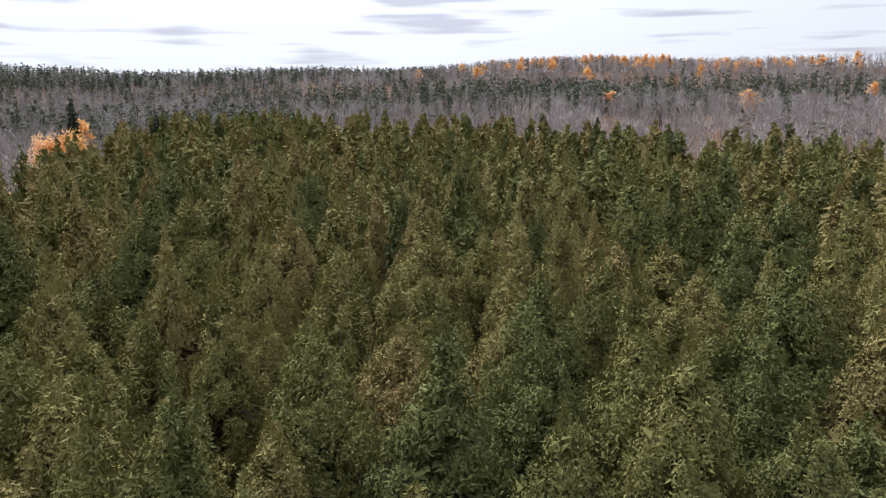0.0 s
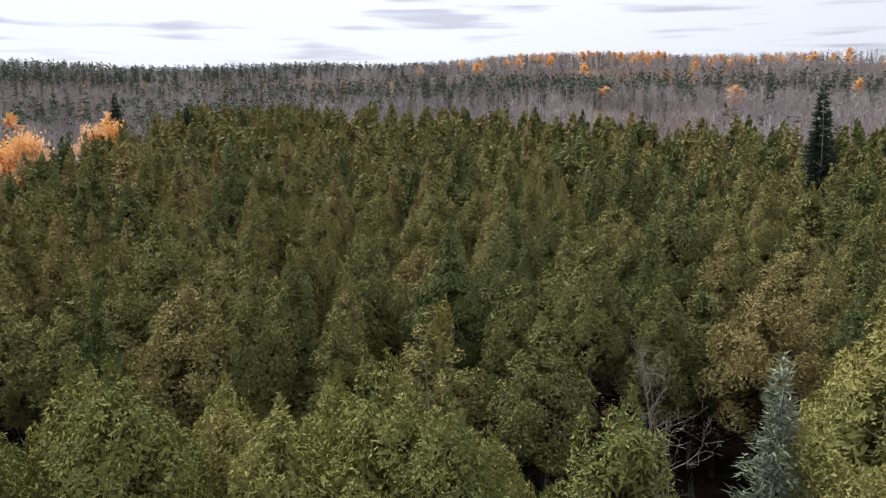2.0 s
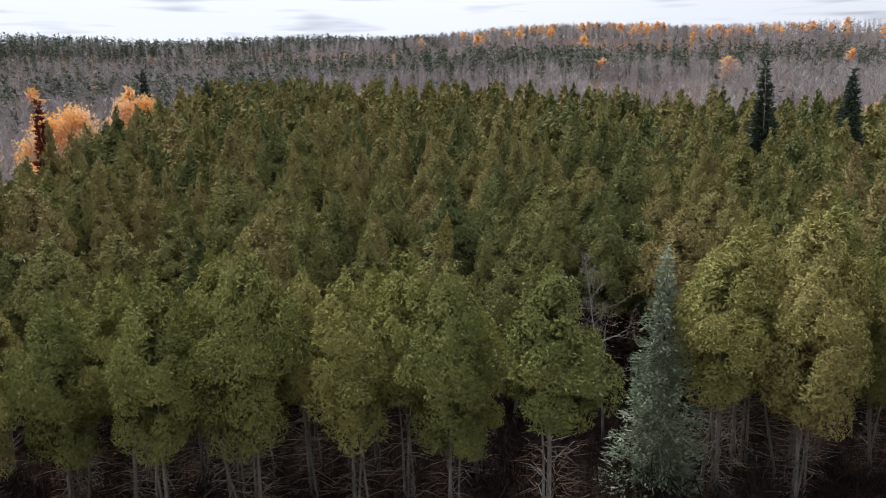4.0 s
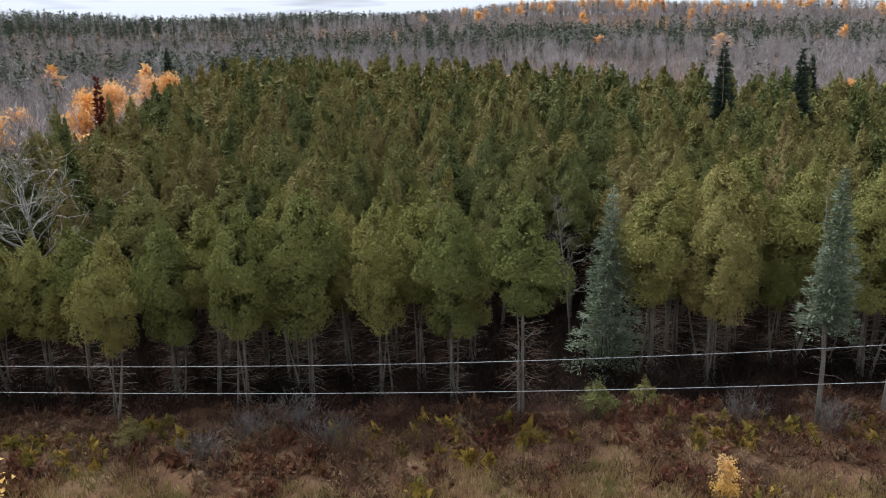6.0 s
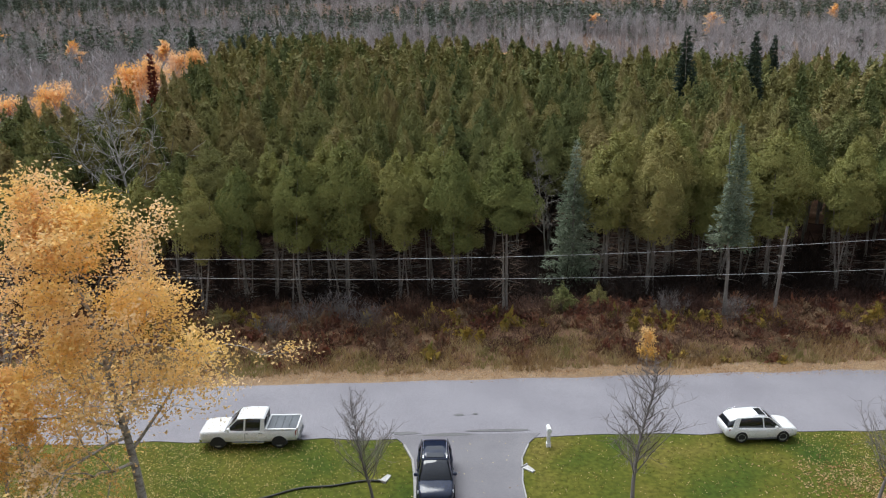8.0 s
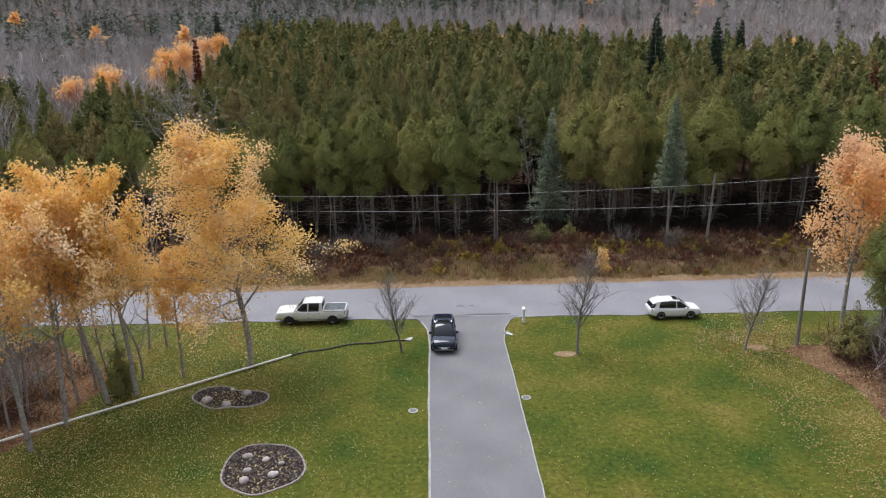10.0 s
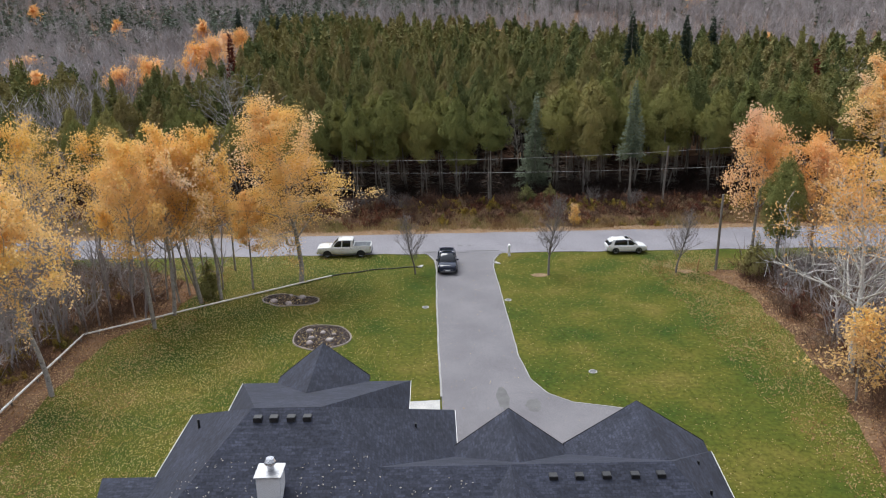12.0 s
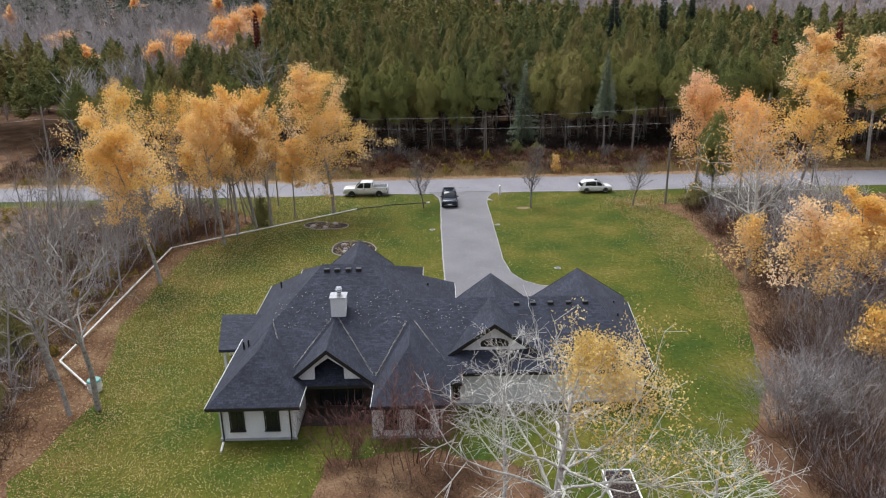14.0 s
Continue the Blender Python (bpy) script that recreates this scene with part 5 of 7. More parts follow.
def suv(name, m, paint, label, length=4.75, roof=1.66, dark_roof=False):
    car = thing(name, m, label, "car")
    L = length / 2
    st = [(-L, 0.70, 0.55, 0.95), (-L + 0.08, 0.84, 0.40, 1.03), (-L + 0.45, 0.925, 0.28, 1.07), (-1.0, 0.945, 0.25, 1.05), (0.3, 0.945, 0.25, 1.03), (1.0, 0.94, 0.25, 1.02), (1.45, 0.93, 0.26, 1.0), (L - 0.45, 0.90, 0.28, 0.96), (L - 0.15, 0.84, 0.32, 0.89), (L - 0.03, 0.76, 0.40, 0.80), (L, 0.64, 0.48, 0.70)]
    part("body", loft(st, body_ring), paint, car, smooth=True)
    cab = [(-L + 0.10, 0.78, 0.66, 1.0, 1.10), (-L + 0.42, 0.84, 0.66, 1.0, roof - 0.24), (-L + 0.85, 0.86, 0.67, 1.0, roof - 0.08), (-0.3, 0.87, 0.69, 1.0, roof), (0.35, 0.87, 0.67, 1.0, roof - 0.04), (0.62, 0.87, 0.66, 1.0, roof - 0.14), (1.28, 0.85, 0.76, 0.98, 1.04)]
    part("glasshouse", loft(cab, cabin_ring), GLASS, car, "dark tinted windows", smooth=True)
    rf = [(-L + 0.30, 0.60, 0.58, roof - 0.32, roof - 0.25), (-L + 0.55, 0.65, 0.62, roof - 0.20, roof - 0.13), (-L + 0.95, 0.68, 0.655, roof - 0.09, roof - 0.02), (-0.3, 0.70, 0.665, roof - 0.03, roof + 0.04), (0.38, 0.685, 0.645, roof - 0.07, roof)]
    part("roof", loft(rf, cabin_ring), paint, car, smooth=True)
    part("sunroof", box_bm(-0.85 if dark_roof else -0.35, 0.28, -0.45, 0.45, roof + 0.03, roof + 0.052, 0.01), GLASS, car, "dark glass sunroof")
    for y in (-1, 1):
        for x0, x1, xt0, xt1 in ((1.20, 1.32, 0.36, 0.50), (0.03, 0.10, -0.01, 0.06), (-2.02, -1.62, -1.72, -1.40)):
            pts = [(x0, y * 0.875, 1.0), (x1, y * 0.875, 1.0), (xt1, y * 0.68, roof - 0.03), (xt0, y * 0.68, roof - 0.03)]
            part("pillar", slab(pts, 0.02, (0, y, 0.2)), paint, car)
        part("roof_rail", pipe_bm([(-1.5, y * 0.60, roof), (-1.3, y * 0.61, roof + 0.06), (0.1, y * 0.61, roof + 0.07), (0.3, y * 0.6, roof)], 0.018), CHROME, car)
        part("mirror", box_bm(0.78, 0.95, min(y * 0.9, y * 1.1), max(y * 0.9, y * 1.1), 1.02, 1.16, 0.03), paint, car)
        part("headlight", slab([(L - 0.40, y * 0.89, 0.72), (L - 0.05, y * 0.62, 0.70), (L - 0.12, y * 0.60, 0.84), (L - 0.44, y * 0.88, 0.88)], 0.035, (0.6, y * 0.5, 0.2)), LAMP_GLASS, car, "clear headlight")
        part("tail_light", slab([(-L + 0.02, y * 0.5, 0.82), (-L + 0.22, y * 0.88, 0.84), (-L + 0.25, y * 0.88, 0.97), (-L + 0.05, y * 0.5, 0.95)], 0.03, (-0.7, y * 0.4, 0)), RED_LENS, car, "red tail light")
        part("sill", box_bm(-1.0, 1.0, min(y * 0.86, y * 0.95), max(y * 0.86, y * 0.95), 0.24, 0.34, 0.02), GREY_PLASTIC, car)
        for x in (0.05, -0.85):
            part("door_handle", box_bm(x - 0.1, x + 0.1, min(y * 0.93, y * 0.97), max(y * 0.93, y * 0.97), 0.86, 0.89, 0.01), paint, car)
        for x in (-1.37, 1.37):
            arch_liner(car, x, y * 0.93, 0.41)
            wheel(car, x, y * 0.84, 0.38)
    part("grille", slab([(L - 0.03, -0.42, 0.52), (L - 0.03, 0.42, 0.52), (L - 0.09, 0.38, 0.79), (L - 0.09, -0.38, 0.79)], 0.04, (1, 0, 0.1)), CHROME, car, "chrome grille")
    part("plate", slab([(L, -0.24, 0.42), (L, 0.24, 0.42), (L - 0.01, 0.24, 0.53), (L - 0.01, -0.24, 0.53)], 0.05, (1, 0, 0)), WHITE_TRIM, car, "blank pale plate")
    part("bumper", box_bm(L - 0.2, L + 0.02, -0.68, 0.68, 0.28, 0.42, 0.03), GREY_PLASTIC, car)
    return car


def pickup(m, label):
    car = thing("pickup_truck", m, label, "truck")
    st = [(-2.95, 0.92, 0.55, 1.18), (-2.85, 0.97, 0.46, 1.20), (-1.6, 0.99, 0.42, 1.20), (-0.95, 0.99, 0.40, 1.20), (0.9, 0.99, 0.40, 1.19), (1.3, 0.98, 0.40, 1.19), (2.3, 0.97, 0.42, 1.17), (2.75, 0.95, 0.44, 1.13), (2.93, 0.88, 0.50, 1.06)]
    part("body", loft(st, body_ring), WHITE_PAINT, car, smooth=True)
    roof = 1.92
    cab = [(-0.98, 0.91, 0.74, 1.15, roof - 0.12), (-0.85, 0.92, 0.76, 1.15, roof - 0.02), (0.1, 0.92, 0.77, 1.15, roof), (0.62, 0.92, 0.75, 1.15, roof - 0.06), (1.42, 0.90, 0.80, 1.13, 1.20)]
    part("glasshouse", loft(cab, cabin_ring), GLASS, car, "dark cab windows", smooth=True)
    rf = [(-1.0, 0.76, 0.73, roof - 0.14, roof - 0.06), (-0.85, 0.78, 0.74, roof - 0.06, roof + 0.02), (0.1, 0.79, 0.75, roof - 0.05, roof + 0.04), (0.66, 0.77, 0.72, roof - 0.12, roof - 0.02)]
    part("roof", loft(rf, cabin_ring), WHITE_PAINT, car, smooth=True)
    for y in (-1, 1):
        for x0, x1, t0, t1 in ((1.33, 1.45, 0.58, 0.70), (0.18, 0.28, 0.12, 0.22), (-1.0, -0.70, -1.0, -0.78)):
            part("pillar", slab([(x0, y * 0.925, 1.15), (x1, y * 0.925, 1.15), (t1, y * 0.78, roof - 0.04), (t0, y * 0.78, roof - 0.04)], 0.02, (0, y, 0.2)), WHITE_PAINT, car)
        part("bed_rail", box_bm(-2.9, -1.08, min(y * 0.84, y * 0.97), max(y * 0.84, y * 0.97), 1.2, 1.27, 0.02), WHITE_PAINT, car)
        part("mirror", box_bm(1.05, 1.2, min(y * 0.95, y * 1.2), max(y * 0.95, y * 1.2), 1.2, 1.42, 0.03), WHITE_PAINT, car)
        part("running_board", box_bm(-0.95, 1.0, min(y * 0.92, y * 1.04), max(y * 0.92, y * 1.04), 0.36, 0.43, 0.015), CHROME, car, "chrome running board")
        part("headlight", slab([(2.64, y * 0.96, 0.84), (2.94, y * 0.74, 0.84), (2.91, y * 0.74, 1.04), (2.62, y * 0.96, 1.07)], 0.03, (0.7, y * 0.4, 0)), LAMP_GLASS, car, "clear headlight")
        part("tail_light", slab([(-2.96, y * 0.80, 0.86), (-2.86, y * 0.98, 0.86), (-2.86, y * 0.98, 1.16), (-2.96, y * 0.80, 1.16)], 0.02, (-0.7, y * 0.5, 0)), RED_LENS, car, "red tail light")
        for x in (0.1, -0.75):
            part("door_handle", box_bm(x - 0.11, x + 0.11, min(y * 0.98, y * 1.02), max(y * 0.98, y * 1.02), 1.0, 1.035, 0.01), CHROME, car)
        part("door_seam", box_bm(0.2, 0.215, min(y * 0.984, y * 0.995), max(y * 0.984, y * 0.995), 0.5, 1.15), GREY_PLASTIC, car)
        for x in (-1.85, 1.85):
            arch_liner(car, x, y * 0.985, 0.47)
            wheel(car, x, y * 0.87, 0.40)
    part("bed_header", box_bm(-1.12, -1.0, -0.9, 0.9, 1.18, 1.3, 0.02), WHITE_PAINT, car)
    part("tailgate", box_bm(-2.99, -2.9, -0.84, 0.84, 0.62, 1.27, 0.02), WHITE_PAINT, car)
    for i in range(4):
        a = -2.88 + i * 0.44
        part("cover_panel", box_bm(a, a + 0.425, -0.83, 0.83, 1.215, 1.262, 0.012), TONNEAU, car, "grey folding bed cover panel")
    part("grille", slab([(2.93, -0.62, 0.66), (2.93, 0.62, 0.66), (2.89, 0.62, 0.97), (2.89, -0.62, 0.97)], 0.05, (1, 0, 0)), CHROME, car, "chrome grille")
    part("bumper", box_bm(2.8, 3.02, -0.9, 0.9, 0.42, 0.62, 0.04), CHROME, car, "chrome bumper")
    part("rear_bumper", box_bm(-3.08, -2.9, -0.88, 0.88, 0.46, 0.62, 0.03), GREY_PLASTIC, car)
    rng = np.random.default_rng(77)
    hood = np.column_stack([rng.uniform(1.5, 2.7, 80), rng.uniform(-0.85, 0.85, 80), np.zeros(80)])
    hood[:, 2] = 1.235 - 0.04 * (hood[:, 0] - 1.3)
    top = np.column_stack([rng.uniform(-0.8, 0.6, 36), rng.uniform(-0.65, 0.65, 36), np.full(36, roof + 0.065)])
    c = np.concatenate([hood, top])
    leaf = sprays(rng, c, rng.normal(size=(len(c), 3)) * np.array([1, 1, 0.1]), 0.08, 0.07)
    part("leaf_litter", poly_mesh("leaf_litter", leaf, 3, FALLEN), FALLEN, car, "yellow leaves fallen on hood and roof")
    return car


for dz, low, sag in ((0.0, 0.6, 2.12), (-1.5, 1.7, 1.5)):
    wire((-55.0, 10.0, 10.6 + dz), (45.0, 10.0, 10.6 + dz - low), sag)
    wire((45.0, 10.0, 10.6 + dz - low), (145.0, 11.0, 10.9 + dz - low), 2.4)
    wire((-155.0, 11.0, 10.9 + dz), (-55.0, 10.0, 10.6 + dz), 2.4)
pickup(pose(-10.25, 0.25, 0.055, 0, 0, 180) @ Matrix.Diagonal((0.94, 0.94, 0.94, 1)), "white pickup truck with a grey bed cover parked on the road")
suv("white_car", pose(19.1, -0.2, 0.055, 0, 0, 1) @ Matrix.Diagonal((0.88, 0.9, 0.9, 1)), WHITE_PAINT, "white sport utility car with a dark sunroof parked on the roadside")
suv("dark_car", pose(0.35, -4.55, 0.07, 0, 0, -90), BLUE_PAINT, "dark blue sport utility car parked on the driveway", 4.7, 1.66, True)

planter = thing("raised_bed", (8.0, -60.2, 0), "white-edged raised garden bed behind the house", "garden bed")
part("soil", box_bm(-0.7, 0.7, -1.5, 1.5, -0.05, 0.22), MULCH, planter)
for a, b, c, d in ((-0.78, -0.7, -1.58, 1.58), (0.7, 0.78, -1.58, 1.58), (-0.7, 0.7, -1.58, -1.5), (-0.7, 0.7, 1.5, 1.58)):
    part("board", box_bm(a, b, c, d, -0.1, 0.3, 0.01), WHITE_TRIM, planter)


# ---------------------------------------------------------------- woods across the road
def stem_mesh(name, rng, height, radius, mat, snags=10, low=0.15, high=0.6, stems=1, lean=0.03):
    """Straight stems with short dead branch stubs."""
    segs = []
    for s in range(stems):
        base = np.array([rng.normal() * 0.35 * (s > 0), rng.normal() * 0.35 * (s > 0), -0.3])
        d = np.array([rng.normal() * lean, rng.normal() * lean, 1.0])
        h = height * (1 if s == 0 else rng.uniform(0.6, 0.85))
        r = radius * (1 if s == 0 else 0.7)
        pts = [base]
        for _ in range(7):
            d = unit(d + rng.normal(size=3) * 0.03)
            pts.append(pts[-1] + d * h / 7)
        for i in range(7):
            segs.append((pts[i], pts[i + 1], r * (1 - i / 7.6), r * (1 - (i + 1) / 7.6)))
        for _ in range(snags):
            f = rng.uniform(low, high) * 7
            p = pts[int(f)] + (pts[int(f) + 1] - pts[int(f)]) * (f - int(f))
            a = rng.uniform(0, 6.28)
            ln = rng.uniform(0.5, 1.7)
            q = p + np.array([math.cos(a), math.sin(a), rng.uniform(-0.25, 0.3)]) * ln * 0.6
            e = q + np.array([math.cos(a + rng.normal() * 0.4), math.sin(a), rng.uniform(-0.5, 0.2)]) * ln * 0.4
            segs += [(p, q, 0.026, 0.016), (q, e, 0.016, 0.008)]
    return tube_mesh(name, segs, mat)


def cedar_kind(seed, height, base, radius, count, length, width, shoulder, stems=1, snags=14, top_share=0.7, mat=CEDAR):
    rng = np.random.default_rng(seed)
    crown = poly_mesh("crown", cedar_crown(rng, height, base, radius, count, length, width, shoulder, top_share), 3, mat)
    stem = stem_mesh("trunk", rng, height * 0.84, 0.17 if stems == 1 else 0.135, BARK, snags, 0.1, base / height + 0.12, stems, 0.018 if stems == 1 else 0.05)
    return stem, crown


def plant(name, kind, x, y, scale, tall, turn, label, category, group, mats=(BARK, CEDAR)):
    t = thing(name, Matrix.Translation((x, y, float(ground_z(x, y)))) @ pose(0, 0, 0, 0, 0, turn) @ Matrix.Diagonal((scale, scale, tall, 1)), label, category, group)
    part("trunk", kind[0], mats[0], t)
    part("crown", kind[1], mats[1], t)
    return t


CEDAR_LABEL = "olive green cedar tree with a dense ragged crown"
EDGE_LABEL = "olive green cedar with bare grey trunk at woodland edge"
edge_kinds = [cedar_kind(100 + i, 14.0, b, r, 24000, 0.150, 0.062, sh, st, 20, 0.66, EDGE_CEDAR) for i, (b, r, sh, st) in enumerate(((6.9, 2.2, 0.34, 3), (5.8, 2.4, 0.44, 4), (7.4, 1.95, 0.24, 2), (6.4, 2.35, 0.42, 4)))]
wood_kinds = [cedar_kind(120 + i, 15.0, b, r, 18000, 0.155, 0.072, sh, 1, 2, 0.72) for i, (b, r, sh) in enumerate(((7.8, 2.1, 0.24), (7.4, 1.95, 0.18), (8.0, 2.25, 0.30), (7.2, 1.85, 0.12), (7.7, 2.15, 0.22)))]
inner_kinds = [cedar_kind(140 + i, 15.0, b, r, 6800, 0.21, 0.115, sh, 1, 0, 0.76) for i, (b, r, sh) in enumerate(((7.8, 2.15, 0.26), (7.4, 2.0, 0.20), (8.0, 2.3, 0.32), (7.2, 1.9, 0.14), (7.7, 2.2, 0.24)))]

bush_cedar = cedar_kind(170, 4.2, 0.25, 1.15, 6000, 0.11, 0.055, 0.22, 1, 0, 0.6)
rb = np.random.default_rng(160)
ba, bz = rb.uniform(0, 6.28, 520), rb.uniform(2.5, 10.0, 520)
bd = np.stack([np.cos(ba), np.sin(ba), rb.uniform(-0.5, 0.4, 520)], 1)
dead_wood = poly_mesh("dead_wood", sprays(rb, bd * np.array([1, 1, 0]) * rb.uniform(0.1, 1.0, (520, 1)) + np.stack([ba * 0, ba * 0, bz], 1), bd, 1.3, 0.10), 3, SHADED_TWIG)

edge_wood = poly_mesh("dead_wood", sprays(rb, bd * np.array([1, 1, 0]) * rb.uniform(0.1, 1.3, (520, 1)) + np.stack([ba * 0, ba * 0, bz * 0.8], 1), bd, 1.1, 0.04)[::2], 3, BRUSH)

rt = random.Random(11)
EDGE_SPOTS = [(-18.2, 18.6, 11.6), (-15.3, 20.9, 12.4), (-13.0, 22.0, 13.4), (-10.6, 20.2, 13.5), (-8.4, 22.6, 14.1), (-6.7, 20.9, 14.4), (-4.5, 23.2, 12.6),
              (-2.4, 21.6, 13.1), (0.5, 22.4, 14.1), (2.2, 20.2, 13.6), (6.5, 18.7, 14.3), (16.0, 23.9, 14.4), (17.7, 26.0, 14.8), (20.2, 24.6, 15.2), (22.6, 27.2, 15.5),
              (19.0, 21.8, 13.2), (26.5, 25.2, 15.0), (29.8, 23.0, 14.6)]
for i in range(17):
    EDGE_SPOTS.append((-21.5 - i * 2.3 + rt.uniform(-0.6, 0.6), rt.uniform(19, 25), rt.uniform(9.8, 12.2) + 0.06 * i))
for i in range(15):
    EDGE_SPOTS.append((33 + i * 2.5 + rt.uniform(-0.6, 0.6), rt.uniform(19.5, 27), rt.uniform(13, 15.6)))
for x in (-20.5, -16.8, -13.9, -10.9, -7.6, -4.9, -1.2, 3.6, 18.3, 21.4, 24.8, 28.0, 31.6):
    EDGE_SPOTS.append((x + rt.uniform(-0.5, 0.5), rt.uniform(24.5, 27.0), rt.uniform(10.2, 12.2)))
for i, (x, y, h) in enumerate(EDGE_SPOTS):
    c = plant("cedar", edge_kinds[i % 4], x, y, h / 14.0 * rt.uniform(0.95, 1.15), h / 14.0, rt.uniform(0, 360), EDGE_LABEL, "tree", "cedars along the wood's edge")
    ob = part("dead_wood", edge_wood, BRUSH, c, "grey-brown leafless lower boughs")
    ob.scale = (0.8, 0.8, 0.72)

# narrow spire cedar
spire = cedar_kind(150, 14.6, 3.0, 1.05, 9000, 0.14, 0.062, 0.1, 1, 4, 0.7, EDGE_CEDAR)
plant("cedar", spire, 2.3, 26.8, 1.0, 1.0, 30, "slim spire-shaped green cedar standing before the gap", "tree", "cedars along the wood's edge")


def wood_west(y):
    return np.interp(y, [28, 45, 64, 100, 135, 200], [-50, -45, -38, -42, -46, -56])


def wood_north(x):
    return np.interp(x, [-70, -30, 30, 60, 90, 140], [185, 192, 150, 112, 92, 85])


def in_wood(x, y):
    return (x > wood_west(y) + 2.5 * np.sin(y * 0.21)) & (y < wood_north(x) + 5 * np.sin(x * 0.13)) & (x < 92 + 4 * np.sin(y * 0.2))


def west_clump(x, y):
    return (x < -58 + 2 * np.sin(y * 0.3)) & (y < 58 + 5 * np.sin(x * 0.3))


def cedar_wood():
    rng = np.random.default_rng(31)
    sp = 3.7
    gx, gy = np.meshgrid(np.arange(-98, 100, sp), np.arange(29.5, 200, sp))
    x = (gx + rng.uniform(-1.25, 1.25, gx.shape)).ravel()
    y = (gy + rng.uniform(-1.35, 1.35, gy.shape)).ravel()
    # small dark hollow in the canopy
    hollow = np.hypot((x - 13.0) / 3.6, (y - 54.0) / 3.0) < 1
    # open lane behind the trees along the edge
    gap = (np.abs(x - 2) < 24) & (y < 33.0 + 0.8 * np.sin(x * 0.7))
    keep = (in_wood(x, y) | west_clump(x, y)) & ~hollow & ~gap & ~((np.hypot(x + 28, y - 31) < 5.5) & (y < 33))
    x, y = x[keep], y[keep]
    tall = rng.uniform(0.80, 1.09, len(x)) * np.interp(y, [29, 37, 45, 60, 74, 200], [0.95, 0.98, 1.05, 1.09, 1.11, 1.10])
    wide = rng.uniform(0.82, 1.22, len(x))
    near = np.argsort(np.hypot((x - 3) * 0.8, y - 36))[:300]
    is_near = np.zeros(len(x), bool)
    is_near[near] = True
    for rank, i in enumerate(near):
        kinds = wood_kinds if rank < 100 else inner_kinds
        c = plant("cedar", kinds[int(rng.integers(0, 5))], float(x[i]), float(y[i]), float(wide[i]), float(tall[i]), float(rng.uniform(0, 360)), CEDAR_LABEL, "tree", "cedars of the wood")
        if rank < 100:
            part("dead_wood", dead_wood, SHADED_TWIG, c, "leafless lower boughs coloured dark for the shade inside the wood")
    rest = ~is_near
    dist = np.hypot(x, y - 20)
    for lo, hi, n, ln, w, name in ((0, 95, 1450, 0.33, 0.21, "cedar_wood_beyond"), (95, 400, 620, 0.50, 0.34, "cedar_wood_far")):
        kinds = [cedar_crown(np.random.default_rng(200 + i + n), 15.0, 7.8, 2.15, n, ln, w, p, 0.84, 34 if n > 900 else 18, 0.27) for i, p in enumerate((0.16, 0.22, 0.30, 0.25))]
        sel = rest & (dist >= lo) & (dist < hi)
        spots = np.stack([x, y, ground_z(x, y), wide, tall], 1)[sel]
        tagged(part(name, wood_mesh(name, placed(rng, kinds, spots), FOREST), FOREST), "dense canopy of olive green cedars on rising ground", "woods", kind="stuff")


cedar_wood()


# spruces standing above the cedars
def spruce_kind(seed, height, base, radius, count, mat, length=0.34, width=0.13):
    rng = np.random.default_rng(seed)
    crown = poly_mesh("crown", spruce_crown(rng, height, base, radius, count, length, width), 3, mat)
    return stem_mesh("trunk", rng, height * 0.98, 0.17, BARK, 8, 0.08, max(0.12, base / height), 1, 0.01), crown


dark_spruce = spruce_kind(301, 20.0, 4.0, 3.1, 9000, SPRUCE, 0.55, 0.2)
blue_spruce = spruce_kind(302, 13.3, 1.2, 2.9, 12000, BLUE_SPRUCE, 0.30, 0.085)
edge_spruce = spruce_kind(303, 15.2, 6.0, 1.8, 7500, BLUE_SPRUCE, 0.30, 0.09)
rust_spruce = spruce_kind(304, 15.0, 2.0, 2.0, 3600, RUST, 0.5, 0.22)
DARK_LABEL = "tall dark green spruce rising above the cedars"
for x, y, top in ((36.0, 65.8, 24.9), (47.0, 69.1, 24.2), (-52.5, 134.7, 27.6), (62.0, 96.0, 24.0), (-45.0, 150.0, 26.0)):
    h = (top - float(ground_z(x, y))) / 20.0
    plant("spruce", dark_spruce, x, y, h * 0.92, h, x * 7, DARK_LABEL, "tree", "spruces above the wood", (BARK, SPRUCE))
plant("blue_spruce", blue_spruce, 12.85, 24.0, 1.0, 1.0, 20, "pale blue-green spruce in the gap of the wood's edge", "tree", "", (BARK, BLUE_SPRUCE))
plant("blue_spruce", edge_spruce, 23.9, 17.0, 1.0, 1.0, 70, "narrow grey-green spruce with a bare lower trunk", "tree", "", (BARK, BLUE_SPRUCE))
for x, y, top in ((-37.0, 64.5, 22.4), (61.6, 48.0, 17.5), (67.0, 36.0, 20.0)):
    h = (top - float(ground_z(x, y))) / 15.0
    plant("dead_spruce", rust_spruce, x, y, 0.95, h, x * 11, "dead spruce with rust-red needles", "tree", "dead spruces", (BARK, RUST))


